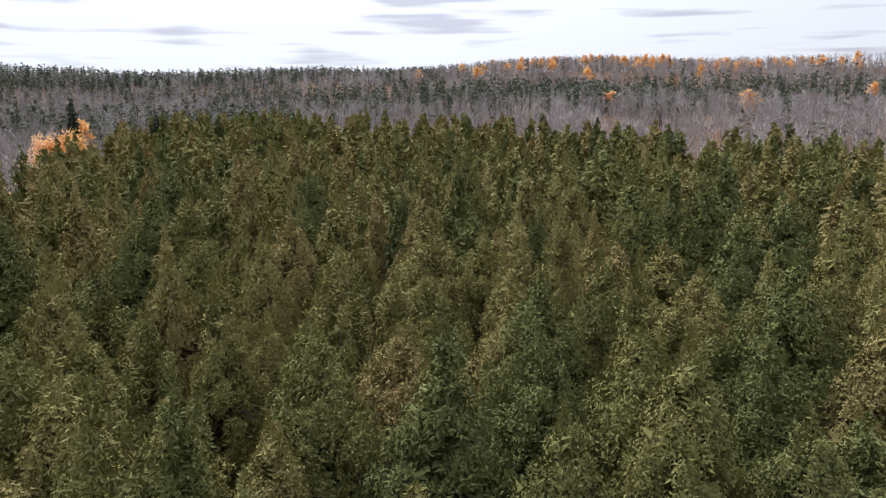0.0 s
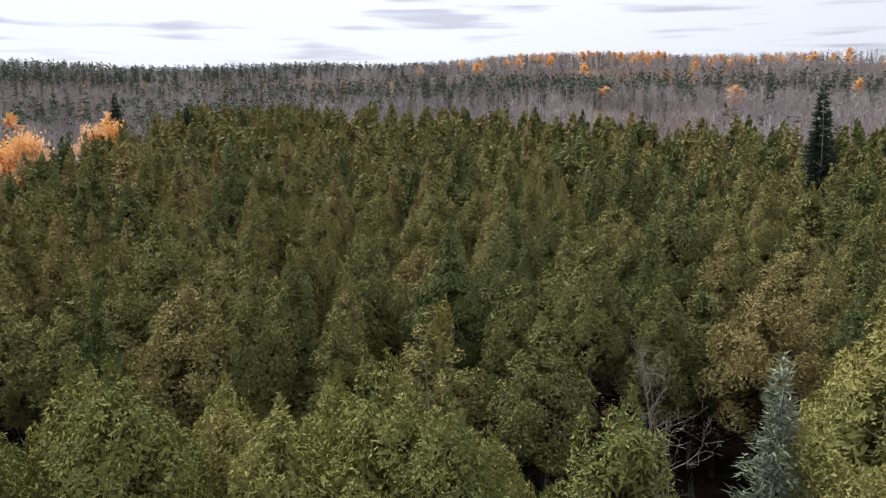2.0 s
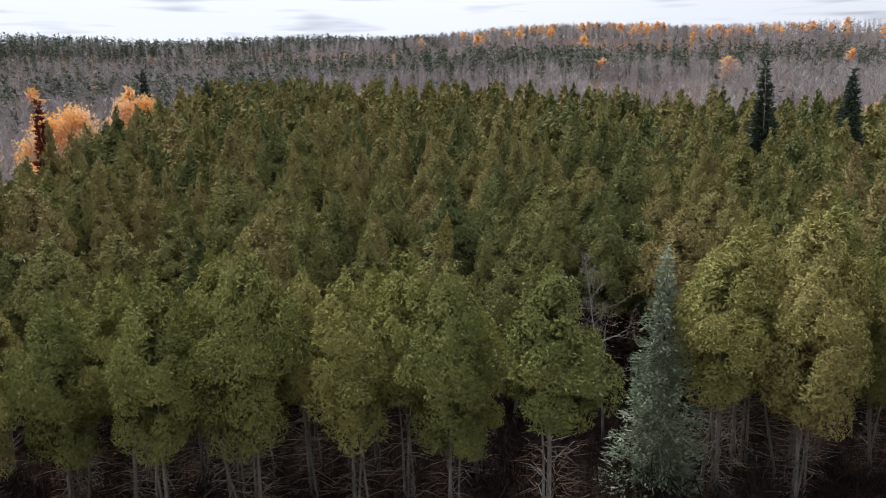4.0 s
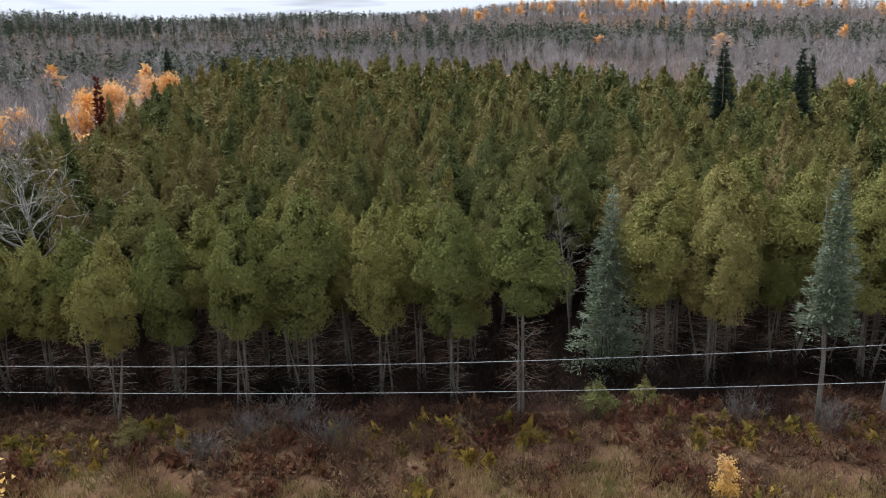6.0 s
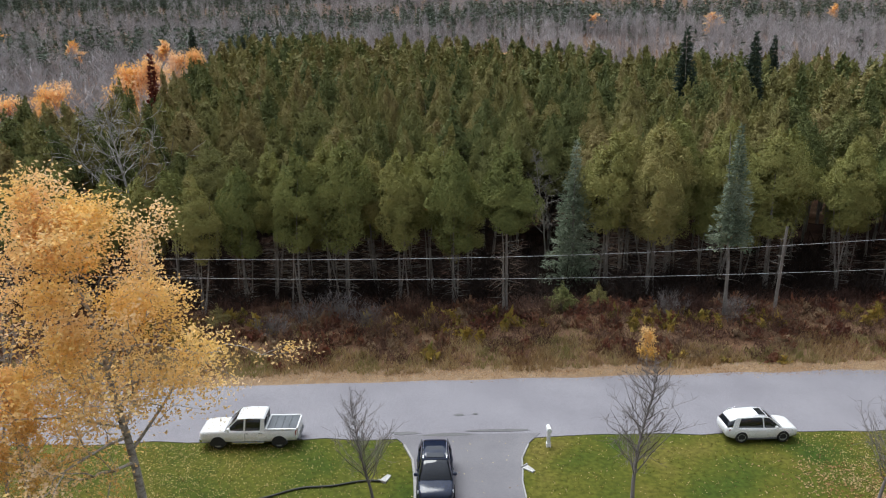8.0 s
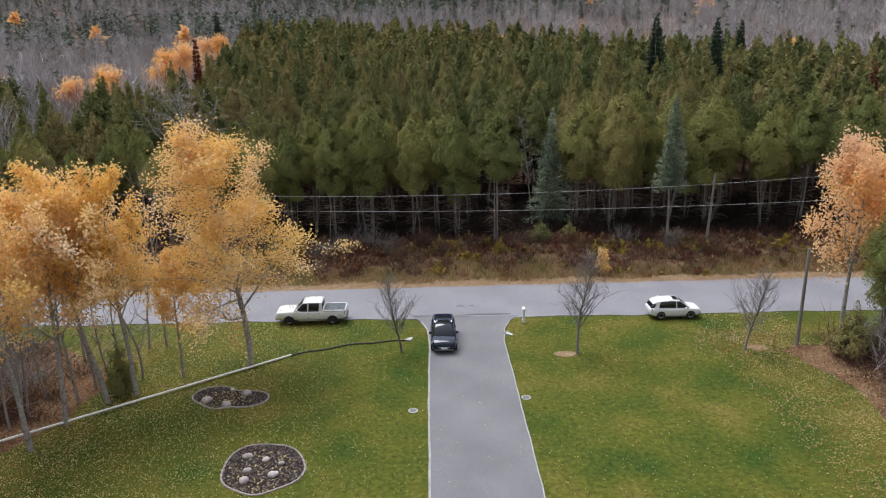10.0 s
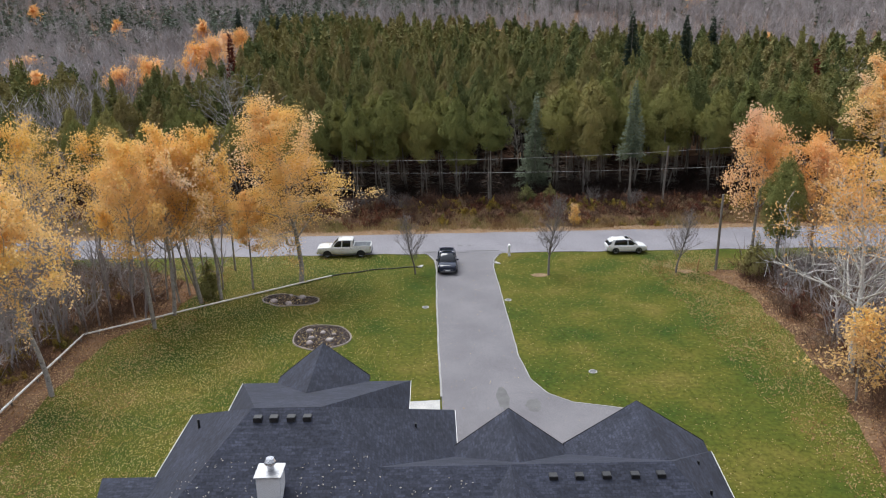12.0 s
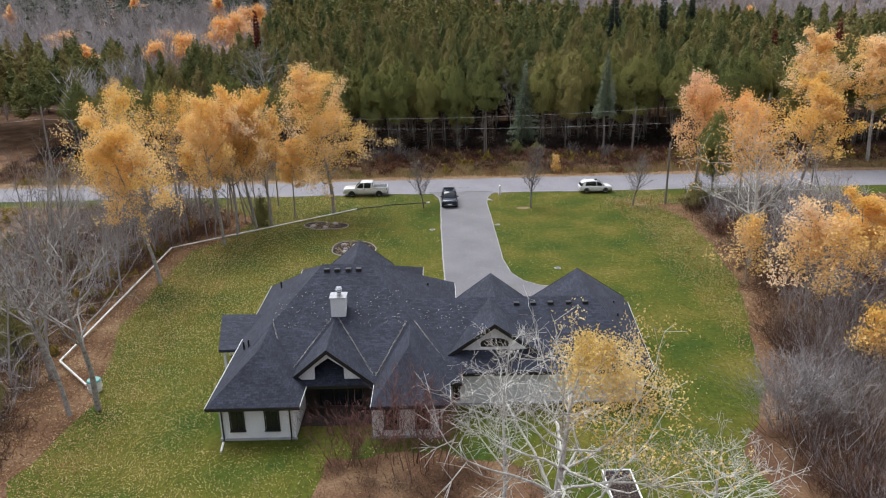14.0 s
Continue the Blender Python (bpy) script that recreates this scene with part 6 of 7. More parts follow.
# ---------------------------------------------------------------- bare hillside woods
def far_woods():
    rng = np.random.default_rng(61)
    n = 9500
    d = 120 + 580 * rng.random(n) ** 0.75
    a = rng.uniform(-0.80, 0.80, n)
    x, y = d * np.sin(a), d * np.cos(a)
    m, crest = 900, 2000
    ca, cd = rng.uniform(-0.72, 0.72, crest), rng.uniform(640, 740, crest)
    x = np.concatenate([x, rng.uniform(-130, -44, m), cd * np.sin(ca)])
    y = np.concatenate([y, rng.uniform(20, 125, m), cd * np.cos(ca)])
    d, n = np.hypot(x, y), n + m + crest
    band = np.sin(x / 70 + 1.0) * 0.5 + np.sin(y / 33 + x / 160) * 0.6 + rng.normal(size=n) * 0.55
    ok = ~in_wood(x, y) & ~west_clump(x, y) & (y > np.where(x < -44, 18, np.where(x < 0, 60, 108)))
    x, y, band, d = x[ok], y[ok], band[ok], d[ok]
    z = ground_z(x, y)
    side, chance = x / y, rng.random(len(x))
    share = np.full(len(x), 0.05)
    share = np.where((side < -0.15) & (y > 210), np.where(band > -0.35, 0.8, 0.15), share)
    share = np.where((side > -0.2) & (y > 330) & (y < 500), np.where(band > -0.5, 0.8, 0.25), share)
    share = np.where(y > 590, np.where(side < 0.02, 0.85, 0.13), share)
    conifer = chance < share
    # extra orange trees on the east crest stand in for warm light on bare trees
    colour = (~conifer) & (rng.random(len(x)) < np.where((side > 0.0) & (y > 590), 0.02 + 0.10 * np.clip(side, 0, 0.6), 0.004))
    bare = ~(conifer | colour)

    def bare_kind(seed, twigs):
        r = np.random.default_rng(seed)
        h = 13.0
        zt = r.uniform(3.5, 12.0, twigs)
        az = r.uniform(0, 6.28, twigs)
        s = np.clip((13.2 - zt) / 9, 0.1, 1)
        c = np.stack([np.cos(az) * s * 0.6, np.sin(az) * s * 0.6, zt], 1) + r.normal(size=(twigs, 3)) * 0.35
        dd = np.stack([np.cos(az) * 0.55, np.sin(az) * 0.55, np.full(twigs, 1.0)], 1) + r.normal(size=(twigs, 3)) * 0.25
        t = sprays(r, c, dd, 2.1, 0.10)
        st = [np.array([[0.14 * math.cos(q), 0.14 * math.sin(q), -0.5], [0.14 * math.cos(q + 2.1), 0.14 * math.sin(q + 2.1), -0.5], [r.normal() * 0.3, r.normal() * 0.3, h]]) for q in (0, 2.1, 4.2)]
        return np.concatenate([t, np.array(st)])

    bares = [bare_kind(400 + i, 84) for i in range(6)]
    spots = np.stack([x, y, z, rng.uniform(0.9, 1.5, len(x)), rng.uniform(0.75, 1.1, len(x))], 1)
    tagged(part("bare_hillside_woods", wood_mesh("bare_hillside_woods", placed(rng, bares, spots[bare]), TWIG), TWIG), "leafless grey-mauve woods on the far hillside", "woods", kind="stuff")
    con = [spruce_crown(np.random.default_rng(420 + i), 13.5, 1.0, 1.75, 74, 1.3, 0.8) for i in range(4)]
    tagged(part("far_conifers", wood_mesh("far_conifers", placed(rng, con, spots[conifer]), HAZY_CONIFER), HAZY_CONIFER), "green conifers scattered over the far hillside, coloured paler for haze", "woods", kind="stuff")
    col = [cedar_crown(np.random.default_rng(430 + i), 13.0, 4.0, 2.6, 170, 1.2, 0.8, 0.5) for i in range(3)]
    tagged(part("far_autumn_trees", wood_mesh("far_autumn_trees", placed(rng, col, spots[colour]), ORANGE), ORANGE), "orange autumn trees scattered over the far hillside, more on the crest for its warm light", "woods", kind="stuff")


far_woods()


# ---------------------------------------------------------------- broadleaf trees
def broadleaf_kind(seed, height, radius, leaves, mat, leaf=0.24, spread=0.75, first=0.35, limbs=15, reach=0.33, lean=0.06, bark=PALE_BARK, low=0.0, puff=0.34, thin=0.0, twigs=6, fine=3, bend=0.35, east=None):
    rng = np.random.default_rng(seed)
    segs, tips = grow(rng, height, radius, lean, first, limbs, twigs, fine, spread, reach, bend)
    if east is not None:
        tips = tips[tips[:, 0] > east]
    stem = tube_mesh("trunk", segs, bark, 8, thin)
    crown = None
    if leaves:
        crown = poly_mesh("crown", leaf_cloud(rng, tips, leaves, puff, leaf, leaf * 0.8, low), 3, mat)
    return stem, crown


def broadleaf(name, kind, x, y, scale, tall, turn, label, group="", tilt=(0, 0), mat=YELLOW, bark=PALE_BARK):
    z = float(ground_z(x, y))
    t = thing(name, Matrix.Translation((x, y, z - 0.15)) @ pose(0, 0, 0, tilt[0], tilt[1], turn) @ Matrix.Diagonal((scale, scale, tall, 1)), label, "tree", group)
    part("trunk", kind[0], bark, t)
    if kind[1] is not None:
        part("crown", kind[1], mat, t)
    return t


aspens = [broadleaf_kind(500 + i, 15.0, 0.21, 13000, YELLOW, 0.20, sp_, f, 20, rc, puff=0.24) for i, (f, rc, sp_) in enumerate(((0.38, 0.34, 0.9), (0.44, 0.32, 0.8), (0.40, 0.31, 0.75), (0.48, 0.34, 0.9)))]
thin_aspens = [broadleaf_kind(510 + i, 15.0, 0.19, 4200, YELLOW, 0.17, 0.8, f, 18, 0.34, puff=0.22) for i, f in enumerate((0.35, 0.42))]
near_aspen = broadleaf_kind(515, 15.0, 0.19, 30000, YELLOW, 0.135, 0.85, 0.24, 32, 0.31, puff=0.27)
oranges = [broadleaf_kind(520 + i, 13.5, 0.19, 12000, ORANGE, 0.20, 0.8, f, 18, 0.36) for i, f in enumerate((0.35, 0.42))]
bare_trees = [broadleaf_kind(540 + i, 13.0, 0.19, 0, YELLOW, spread=s, first=f, limbs=16, reach=0.42, bark=PALE_BARK) for i, (s, f) in enumerate(((0.9, 0.3), (0.6, 0.4), (1.0, 0.25)))]
brown_trees = [broadleaf_kind(560 + i, 10.0, 0.10, 0, YELLOW, spread=0.6, first=0.2, limbs=16, reach=0.33, bark=TWIG, twigs=5, fine=1) for i in range(3)]
ASPEN_LABEL = "tall aspen with golden yellow autumn leaves and pale trunk"

WEST_ASPENS = [(-13.4, -8.2, 15.6), (-17.6, -9.6, 8.8), (-19.8, -12.2, 13.6), (-21.3, -13.1, 14.2), (-22.8, -15.8, 13.6), (-23.4, -18.6, 14.2), (-27.8, -11.6, 13.6), (-30.6, -10.3, 13.6),
               (-26.2, -29.7, 14.0), (-33.0, -16.5, 15.0), (-36.0, -9.0, 14.5), (-32.0, -24.0, 14.5)]
for i, (x, y, h) in enumerate(WEST_ASPENS):
    broadleaf("aspen", (thin_aspens[i % 2] if i in (6, 7, 9, 10, 11) else near_aspen if i == 0 else aspens[i % 4]), x, y, h / 15.0 * (rt.uniform(0.82, 0.98) if i else 1.22), h / 15.0, rt.uniform(0, 360), ASPEN_LABEL, "aspens west of the lawn", (rt.uniform(-3, 3) if i else -9.0, rt.uniform(-5, 1) if i else 4.0))
for i, (x, y, h) in enumerate([(-22.7, -51.0, 14.0), (-24.2, -51.6, 12.0), (-27.5, -47.0, 13.0), (-31.0, -38.0, 13.5), (-36.0, -30.0, 12.5)]):
    broadleaf("bare_tree", bare_trees[i % 3], x, y, h / 14.0, h / 13.0, rt.uniform(0, 360), "leafless pale-barked tree at the lawn's edge", "bare trees west of the lawn", (rt.uniform(-4, 2), -8))
for i in range(60):
    x, y = -28.8 - abs(rt.gauss(0, 8)), rt.uniform(-58, -4)
    broadleaf("bare_tree", brown_trees[i % 3], x, y, rt.uniform(0.7, 1.1), rt.uniform(0.6, 1.2), rt.uniform(0, 360), "slender leafless brown tree in the west thicket", "thicket trees", mat=YELLOW, bark=TWIG)

for i in range(30):
    x = rt.uniform(-33, -19.5)
    y = min(-3.8, -13.4 + (x + 19.5) * 0.78 + 0.8 + abs(rt.gauss(0, 4.5)))
    kind = bare_trees[i % 3] if i % 4 == 0 else brown_trees[i % 3]
    broadleaf("bare_tree", kind, x, y, rt.uniform(0.45, 0.7) if i % 4 == 0 else rt.uniform(0.7, 1.0), rt.uniform(0.7, 1.15), rt.uniform(0, 360), "slender leafless trunk among the west aspens", "thicket trees", (rt.uniform(-4, 4), rt.uniform(-9, 4)), bark=PALE_BARK if i % 4 == 0 else TWIG)
# east side
broadleaf("aspen", oranges[0], 30.3, -5.2, 1.0, 13.9 / 13.5, 40, "aspen with orange autumn leaves beside the road", "aspens east of the lawn", mat=ORANGE)
broadleaf("aspen", oranges[1], 34.5, -8.5, 0.85, 12.0 / 13.5, 200, "aspen with orange autumn leaves beside the road", "aspens east of the lawn", mat=ORANGE)
for x, y, h, s in ((54.0, 14.0, 16.5, 1.35), (61.0, 12.0, 16.0, 1.3), (38.5, -13.5, 14.2, 1.05), (30.0, -41.5, 9.6, 0.85), (34.5, -40.5, 10.6, 0.95)):
    broadleaf("aspen", aspens[int(x) % 4], x, y, s, h / 15.0, x * 31, ASPEN_LABEL, "aspens east of the lawn")
broadleaf("aspen", broadleaf_kind(590, 9.0, 0.12, 4200, YELLOW, 0.22, 0.9, 0.3, 13, 0.36), 26.2, -41.5, 1.0, 1.0, 10, "young aspen with thinning yellow leaves", "aspens east of the lawn")
broadleaf("aspen", broadleaf_kind(591, 5.5, 0.08, 2200, YELLOW, 0.2, 0.9, 0.25, 12, 0.4), 25.6, -32.3, 1.0, 1.0, 10, "small yellow-leaved aspen at the thicket edge", "aspens east of the lawn")
broadleaf("aspen", broadleaf_kind(592, 4.0, 0.06, 1400, YELLOW, 0.2, 0.9, 0.25, 10, 0.4), 27.0, -48.5, 1.0, 1.0, 10, "small yellow-leaved aspen at the thicket edge", "aspens east of the lawn")
broadleaf("aspen", broadleaf_kind(593, 13.3, 0.26, 4200, ORANGE, 0.17, 0.95, 0.26, 26, 0.44, low=8.8, bark=WHITE_BARK, thin=0.014), 27.4, -28.3, 1.0, 1.0, 80, "pale spreading tree with sparse orange leaves", "aspens east of the lawn", mat=ORANGE)
for i, (x, y) in enumerate(((31.5, -33.5), (35.0, -27.0), (33.0, -21.0), (40.0, -33.0), (36.5, -45.0))):
    broadleaf("bare_tree", bare_trees[i % 3], x, y, 0.7, 0.8, x * 17, "leafless pale-barked tree in the east thicket", "thicket trees")
for i in range(50):
    x, y = 27.8 + abs(rt.gauss(0, 7)), rt.uniform(-56, -8)
    broadleaf("bare_tree", brown_trees[i % 3], x, y, rt.uniform(0.7, 1.0), rt.uniform(0.5, 0.95), rt.uniform(0, 360), "slender leafless brown tree in the east thicket", "thicket trees", bark=TWIG)
plant("cedar", bush_cedar, 29.2, -8.4, 1.3, 1.0, 40, "dense dark green cedar bush beneath the roadside aspens", "tree", "")
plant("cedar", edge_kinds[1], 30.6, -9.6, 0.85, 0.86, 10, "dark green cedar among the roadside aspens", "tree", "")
plant("cedar", wood_kinds[3], 46.0, -2.0, 0.7, 0.8, 60, "dark green cedar among the roadside aspens", "tree", "")
plant("cedar", bush_cedar, -21.0, -11.6, 0.9, 1.0, 60, "small green cedar beside the aspen trunks", "tree", "")
plant("cedar", bush_cedar, -31.5, -44.0, 1.2, 1.4, 60, "small green cedar in the west thicket", "tree", "")
plant("cedar", bush_cedar, -29.0, -52.0, 1.0, 1.2, 60, "small green cedar in the west thicket", "tree", "")

# back garden: pale aspen thin of leaves, a bare companion
broadleaf("aspen", broadleaf_kind(600, 10.6, 0.24, 9500, PALE_YELLOW, 0.11, 1.5, 0.26, 30, 0.55, lean=0.05, low=7.3, east=0.0, puff=0.24, thin=0.009, bark=WHITE_BARK, bend=0.38, twigs=8, fine=5), 3.5, -65.0, 1.0, 1.0, 0, "pale-barked spreading aspen with thinning yellow leaves", "trees behind the house", (0, 4), PALE_YELLOW, WHITE_BARK)
broadleaf("bare_tree", broadleaf_kind(601, 10.4, 0.14, 0, YELLOW, spread=1.0, first=0.4, limbs=24, reach=0.34, bark=WHITE_BARK, thin=0.008, bend=0.35, twigs=8, fine=4), 1.4, -64.0, 1.0, 1.0, 120, "leafless pale-barked tree behind the house", "trees behind the house")
broadleaf("bare_tree", broadleaf_kind(602, 5.6, 0.14, 0, YELLOW, spread=2.4, first=0.3, limbs=24, reach=0.7, bark=WHITE_BARK, thin=0.009, bend=0.35, twigs=7, fine=4), 11.0, -64.5, 1.0, 1.0, 10, "low spreading leafless pale-barked tree", "trees behind the house")

# across the road on the west: big bare tree, autumn trees at the wood's margin
broadleaf("bare_tree", broadleaf_kind(610, 15.5, 0.25, 0, YELLOW, spread=0.9, first=0.4, limbs=24, reach=0.42, bark=PALE_BARK, thin=0.022), -28.0, 31.0, 1.0, 1.0, 40, "large leafless pale-barked tree before the cedars", "")
broadleaf("bare_tree", broadleaf_kind(611, 11.5, 0.10, 0, YELLOW, spread=0.7, first=0.3, limbs=26, reach=0.26, bark=BARK, thin=0.007, twigs=7, fine=4), 11.3, 29.2, 1.0, 1.0, 40, "slender leafless tree in the gap of the cedars", "")
broadleaf("bare_tree", broadleaf_kind(612, 12.5, 0.18, 0, YELLOW, spread=1.0, first=0.3, limbs=16, reach=0.4, bark=PALE_BARK, thin=0.02), 71.0, 52.0, 1.1, 1.1, 40, "leafless pale-barked tree beside the cedar wood", "")
margin = broadleaf_kind(620, 13.0, 0.2, 5200, ORANGE, 0.42, 0.85, 0.2, 18, 0.36, puff=0.6)
for x, y, h, s in ((-49.5, 98.0, 15.6, 1.0), (-55.0, 99.0, 14.5, 1.0), (-51.5, 130.0, 15.2, 0.8), (-56.5, 131.0, 14.5, 0.8), (-55.0, 70.0, 13.5, 0.9), (-61.0, 72.0, 12.0, 0.9), (-96.0, 112.0, 11.0, 1.1), (-104.0, 114.0, 10.0, 1.0), (-66.0, 92.0, 10.0, 0.9), (-70.0, 110.0, 11.0, 0.9)):
    broadleaf("autumn_tree", margin, x, y, s, h / 13.0, x * 13, "round orange-yellow autumn tree at the wood's margin", "autumn trees at the margin", mat=ORANGE)

# young bare street trees on the lawn
young = [broadleaf_kind(640 + i, 5.4, 0.085, 0, YELLOW, spread=0.62, first=0.24, limbs=46, reach=0.40, bark=YOUNG_TWIG, thin=0.0035, twigs=7, fine=4, bend=0.16) for i in range(2)]
for i, (x, y, h) in enumerate(((-2.75, -6.2, 5.6), (10.0, -7.1, 7.2), (22.2, -7.1, 6.0))):
    broadleaf("young_tree", young[i % 2], x, y, h / 5.4, h / 5.4, i * 80, "young leafless tree planted in the lawn", "young lawn trees", bark=YOUNG_TWIG)
stake = thing("marker_stake", (24.4, -6.7, 0), "short weathered orange marker stake in the lawn", "stake")
bm = box_bm(-0.05, 0.05, -0.05, 0.05, -0.1, 1.25, 0.01)
part("post", bm, STAKE_WOOD, stake).matrix_local = pose(0, 0, 0, 0, 6, 0)


# ---------------------------------------------------------------- brush
def brush_kind(seed, height, count, width=0.035, spread=0.65):
    rng = np.random.default_rng(seed)
    base = rng.normal(size=(count, 3)) * np.array([0.35, 0.35, 0])
    a = rng.uniform(0, 6.28, count)
    d = np.stack([np.cos(a) * spread, np.sin(a) * spread, np.ones(count)], 1) * rng.uniform(0.6, 1.0, (count, 1)) + rng.normal(size=(count, 3)) * 0.12
    up = rng.random((count, 1)) ** 1.5 * 0.55
    c = base + d * up * height
    return sprays(rng, c, d + rng.normal(size=(count, 3)) * 0.36, height * 0.5, width)


def brush_patch(name, seed, n, inside, area, height, mat, label, count=46, size=(0.6, 1.2), width=0.035):
    p, rng = scatter(seed, n, inside, *area)
    kinds = [brush_kind(seed * 7 + i, height, count, width) for i in range(4)]
    s = rng.uniform(size[0], size[1], len(p))
    spots = np.column_stack([p, ground_z(p[:, 0], p[:, 1]) - 0.05, s, s * rng.uniform(0.8, 1.2, len(p))])
    tagged(part(name, wood_mesh(name, placed(rng, kinds, spots), mat), mat), label, "brush", kind="stuff")


verge_line = lambda x: 12.2 + 1.0 * np.sin(x * 0.23) + 0.6 * np.sin(x * 0.7)
brush_patch("verge_brush", 71, 2300, lambda x, y: (y > verge_line(x) - 0.8) & (y < 20.5), (-65, 80, 10, 21), 1.25, BRUSH, "reddish brown leafless brush between verge and wood", 44, (0.5, 1.15), 0.05)
brush_patch("wood_understory", 70, 3000, lambda x, y: y > 20, (-62, 78, 20, 34), 2.8, SHADED_TWIG, "leafless undergrowth below the cedars, coloured dark for their shade", 36, (0.5, 1.2), 0.06)
def mounds(name, seed, n, inside, area, mat, label, tall=0.8, wide=0.55, tris=70, leaf=0.17, category="undergrowth"):
    """Low leafy clumps."""
    p, rng = scatter(seed, n, inside, *area)
    kinds = [cedar_crown(np.random.default_rng(seed * 3 + i), tall, 0.05, wide, tris, leaf, leaf * 0.7, 0.3, 0.7) for i in range(5)]
    sc = rng.uniform(0.5, 1.4, len(p))
    spots = np.column_stack([p, ground_z(p[:, 0], p[:, 1]) - 0.03, sc, sc * rng.uniform(0.6, 1.3, len(p))])
    tagged(part(name, wood_mesh(name, placed(rng, kinds, spots), mat), mat), label, category, kind="stuff")


mounds("rust_ferns", 91, 1500, lambda x, y: (y > verge_line(x) - 1.2) & (y < 20) & (np.sin(x * 0.5) + np.sin(y * 1.1 + x * 0.2) > -0.7), (-60, 75, 10, 20.5), FERN, "rust-brown ferns and weeds on the bank", 0.75, 0.55)
mounds("yellow_weeds", 92, 800, lambda x, y: (y > verge_line(x) - 1.8) & (y < 18) & (np.sin(x * 0.33 + 1) + np.sin(y * 0.9) > 0.2), (-60, 75, 10, 19), WEED, "yellow-green leafy weeds on the bank", 0.8, 0.5)
mounds("west_undergrowth", 93, 500, lambda x, y: x < -28.8, (-55, -25, -56, -4), WEED, "yellow-green undergrowth under the west trees", 0.9, 0.6)
mounds("east_undergrowth", 94, 500, lambda x, y: x > 28, (26, 55, -56, -6), FERN, "brown undergrowth under the east trees", 0.9, 0.6)
brush_patch("verge_weeds", 72, 650, lambda x, y: (y > verge_line(x) - 1.6) & (y < 17), (-65, 80, 10, 19), 0.8, DRY, "tan and yellow weeds in the roadside brush", 26, (0.5, 1.1), 0.08)
brush_patch("thicket_west", 73, 1500, lambda x, y: (x < np.interp(y, [-58, -50, -45, -30, -21, -16, -9, -4], [-25.6, -25.6, -28.7, -28.9, -29.0, -25.0, -24.6, -29])), (-44, -20, -60, -3), 1.7, BRUSH, "tangled leafless brown brush under the west trees", 40, (0.5, 1.2), 0.045)
brush_patch("thicket_east", 74, 1900, lambda x, y: (x > np.interp(y, [-60, -50, -42, -32, -22, -13, -7], [22, 22.3, 22.9, 25.6, 26.8, 27.2, 28.5])), (20, 46, -60, -4.5), 2.0, BRUSH, "tangled leafless brown brush under the east trees", 40, (0.5, 1.2), 0.045)
brush_patch("grey_thicket_west", 76, 520, lambda x, y: (x < np.interp(y, [-58, -50, -45, -30, -21, -16, -9, -4], [-26.3, -26.2, -28.6, -28.9, -29.2, -26, -26, -30]) - 0.8), (-46, -20, -60, -3), 3.4, TWIG, "grey leafless saplings under the west trees", 34, (0.5, 1.2), 0.05)
brush_patch("grey_thicket_east", 77, 1100, lambda x, y: (x > np.interp(y, [-60, -50, -42, -32, -22, -13, -7], [24, 24.5, 24.5, 27, 28.3, 28.8, 30]) + 0.8), (20, 48, -60, -4.5), 3.4, TWIG, "grey leafless saplings under the east trees", 34, (0.5, 1.2), 0.05)
brush_patch("corner_thicket", 78, 700, lambda x, y: (x > np.interp(y, [-66, -58, -50, -42], [17.5, 17.8, 21.5, 23.5])), (16, 34, -66, -42), 3.3, BRUSH, "grey-brown leafless bushes at the lawn corner", 54, (0.6, 1.15), 0.032)
brush_patch("corner_saplings", 79, 330, lambda x, y: (x > np.interp(y, [-66, -58, -50, -42], [18, 18.6, 22.3, 24.5])), (16, 34, -66, -42), 4.2, TWIG, "grey leafless saplings at the lawn corner", 54, (0.6, 1.1), 0.03)
brush_patch("bed_brush", 80, 240, lambda x, y: on_bed(x, y) & (np.hypot(x - 4.4, y + 65) > 1.5), (-10, 8, -67, -57.5), 1.5, BRUSH, "thin brown leafless brush in the garden bed", 46, (0.5, 1.1), 0.022)
brush_patch("back_thicket", 75, 420, lambda x, y: (np.abs(x) > 11) | (y < -72), (-30, 34, -80, -66), 2.4, BRUSH, "leafless brown brush behind the garden", 46, (0.5, 1.2), 0.045)


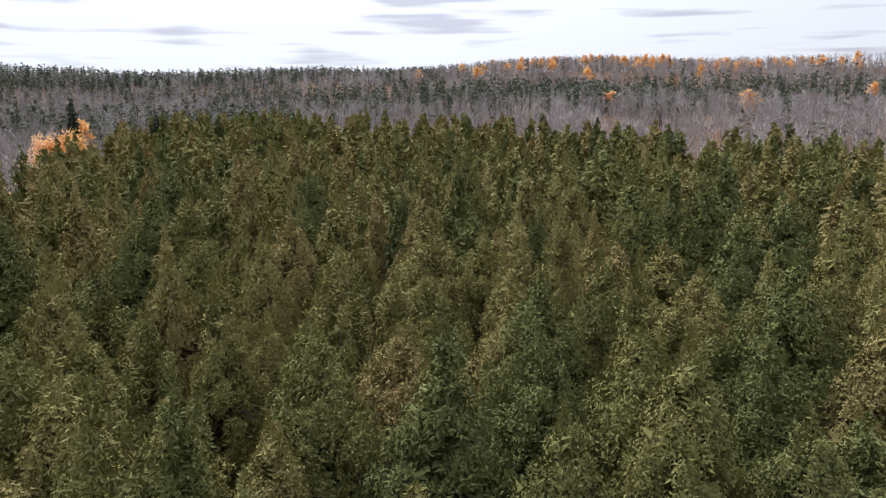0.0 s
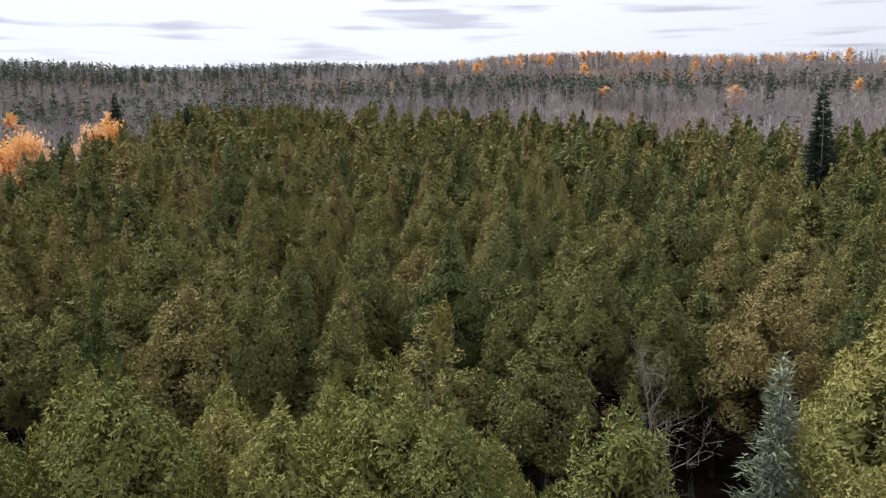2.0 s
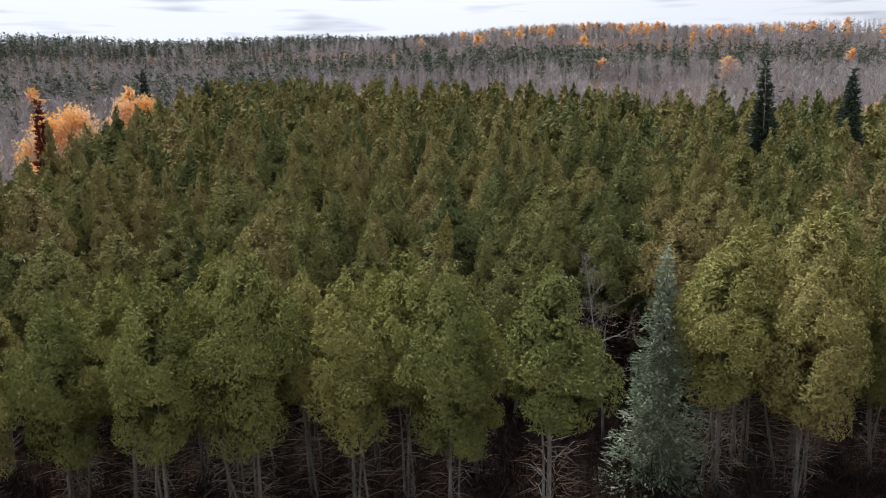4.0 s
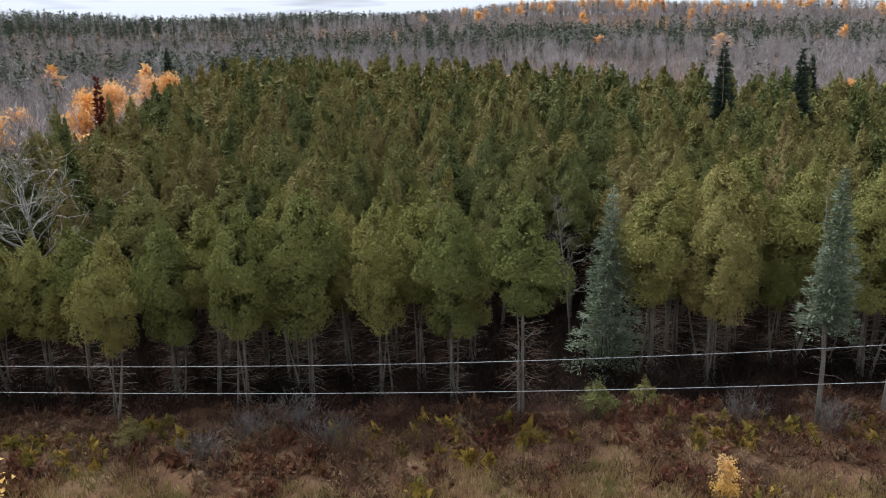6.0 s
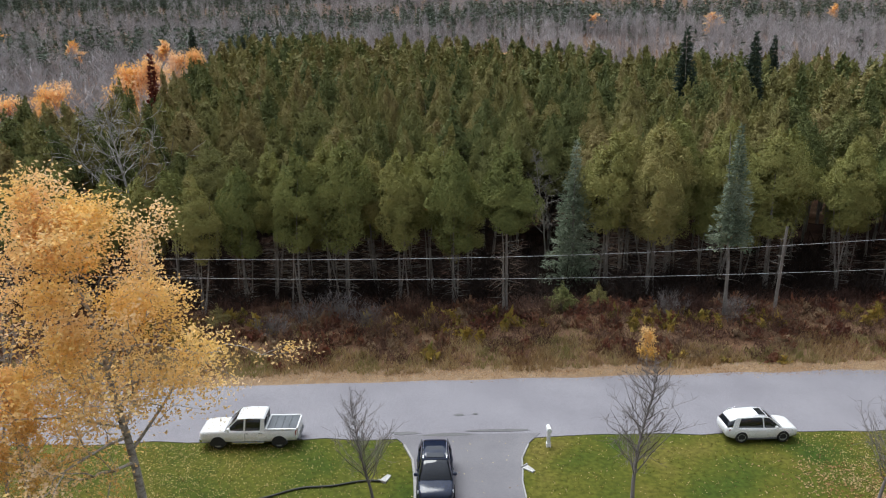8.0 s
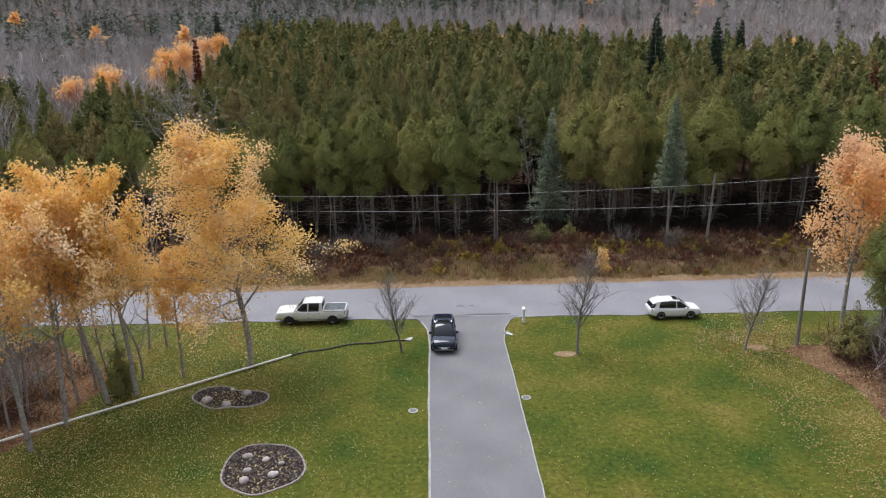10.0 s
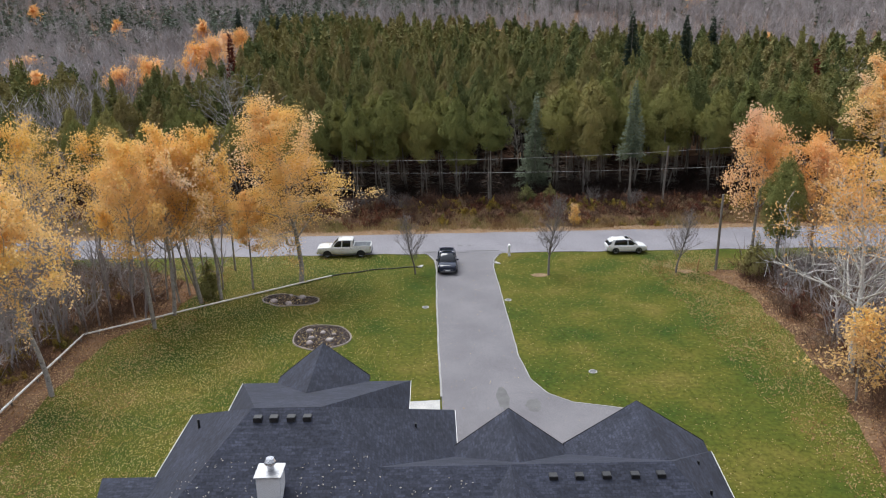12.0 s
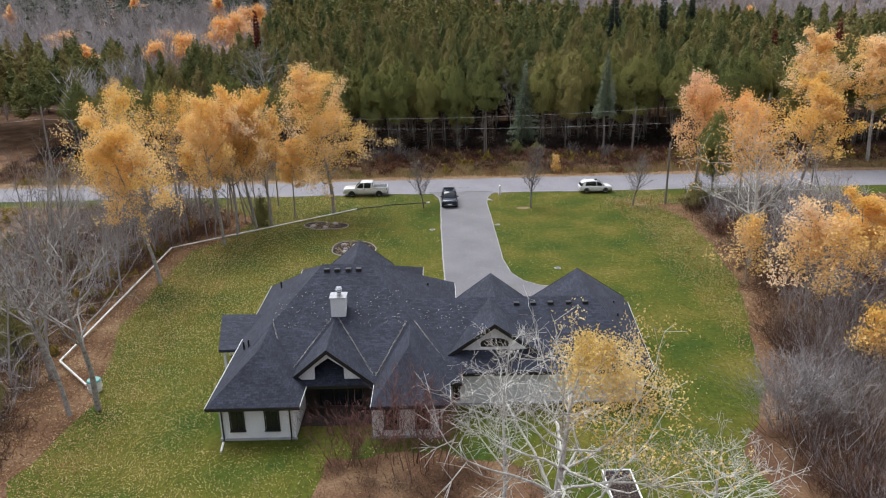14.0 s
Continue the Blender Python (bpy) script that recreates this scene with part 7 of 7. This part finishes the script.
def shrub(name, x, y, height, stems, mat, label, seed, spread=0.45, size=0.6, twigs=4, fine=2, haze=0):
    """Many branching stems that rise from one root."""
    s = thing(name, (x, y, float(ground_z(x, y)) - 0.05), label, "shrub")
    rng = np.random.default_rng(seed)
    for i in range(stems):
        h = height * rng.uniform(0.7, 1.05)
        segs, _ = grow(rng, h, 0.028, spread, 0.25, 7, twigs, fine, 0.55, 0.34)
        ob = part("stem", tube_mesh("stem", segs, mat, 5, 0.008), mat, s)
        ob.location = (float(rng.normal() * size), float(rng.normal() * size * 0.7), 0)
    if haze:
        k = np.repeat(rng.normal(size=(haze // 20, 3)) * np.array([size * 1.5, size * 1.1, height * 0.2]) + np.array([0, 0, height * 0.55]), 20, axis=0)
        c = k + rng.normal(size=k.shape) * 0.4
        c[:, 2] = np.clip(c[:, 2], 0.2, height * 0.95)
        d = c * np.array([0.35, 0.35, 0]) + np.array([0, 0, 1.0]) + rng.normal(size=c.shape) * 0.5
        part("crown", poly_mesh("crown", sprays(rng, c, d, 0.7, 0.022), 3, mat), mat, s)


shrub("lilac_bush", -3.0, -57.9, 5.6, 18, RED_TWIG, "tall leafless red-brown shrub beside the house wall", 801, 0.22, 0.9, 4, 2, 700)
shrub("lilac_bush", -6.2, -57.2, 3.2, 16, RED_TWIG, "leafless red-brown shrub beside the porch", 811, 0.4, 0.9, 4, 2, 700)
shrub("grey_shrub", 18.8, -54.8, 4.8, 22, TWIG, "dense leafless grey shrub at the lawn corner", 821, 0.5, 0.9, 4, 3, 2600)
shrub("grey_shrub", -9.5, -71.0, 5.5, 7, TWIG, "leafless pale shrub behind the house", 831, 0.35, 0.6, 4, 2, 300)
for i, (x, y, h) in enumerate(((-7.0, 17.2, 2.2), (-3.4, 14.0, 1.8), (-12.0, 14.5, 1.7), (9.5, 16.8, 1.6), (24.0, 16.0, 1.8), (-1.5, 17.0, 2.2), (-4.8, 15.6, 2.0), (0.6, 14.8, 1.9), (-9.6, 16.2, 1.8), (14.5, 15.0, 1.5), (19.5, 17.2, 1.8), (27.5, 14.6, 1.6))):
    shrub("roadside_shrub", x, y, h, 8, BRUSH if i % 2 else YOUNG_TWIG, "leafless grey-brown roadside shrub", 840 + i, 0.5, 0.4, 4, 2, 360)
for i, (x, y, s) in enumerate(((11.0, 18.5, 0.18), (-16.5, 16.2, 0.14), (14.2, 19.5, 0.15))):
    plant("young_cedar", bush_cedar, x, y, s * 6, s * 3.4, i * 50, "low green young cedar in the brush", "tree", "young cedars")
bush = broadleaf_kind(860, 2.6, 0.04, 1300, YELLOW, 0.15, 0.7, 0.1, 14, 0.4, puff=0.16)
broadleaf("yellow_bush", bush, 15.75, 10.3, 0.75, 1.0, 0, "small bright yellow bush on the verge", "")

snag(28.4, 17.9, 7.2)
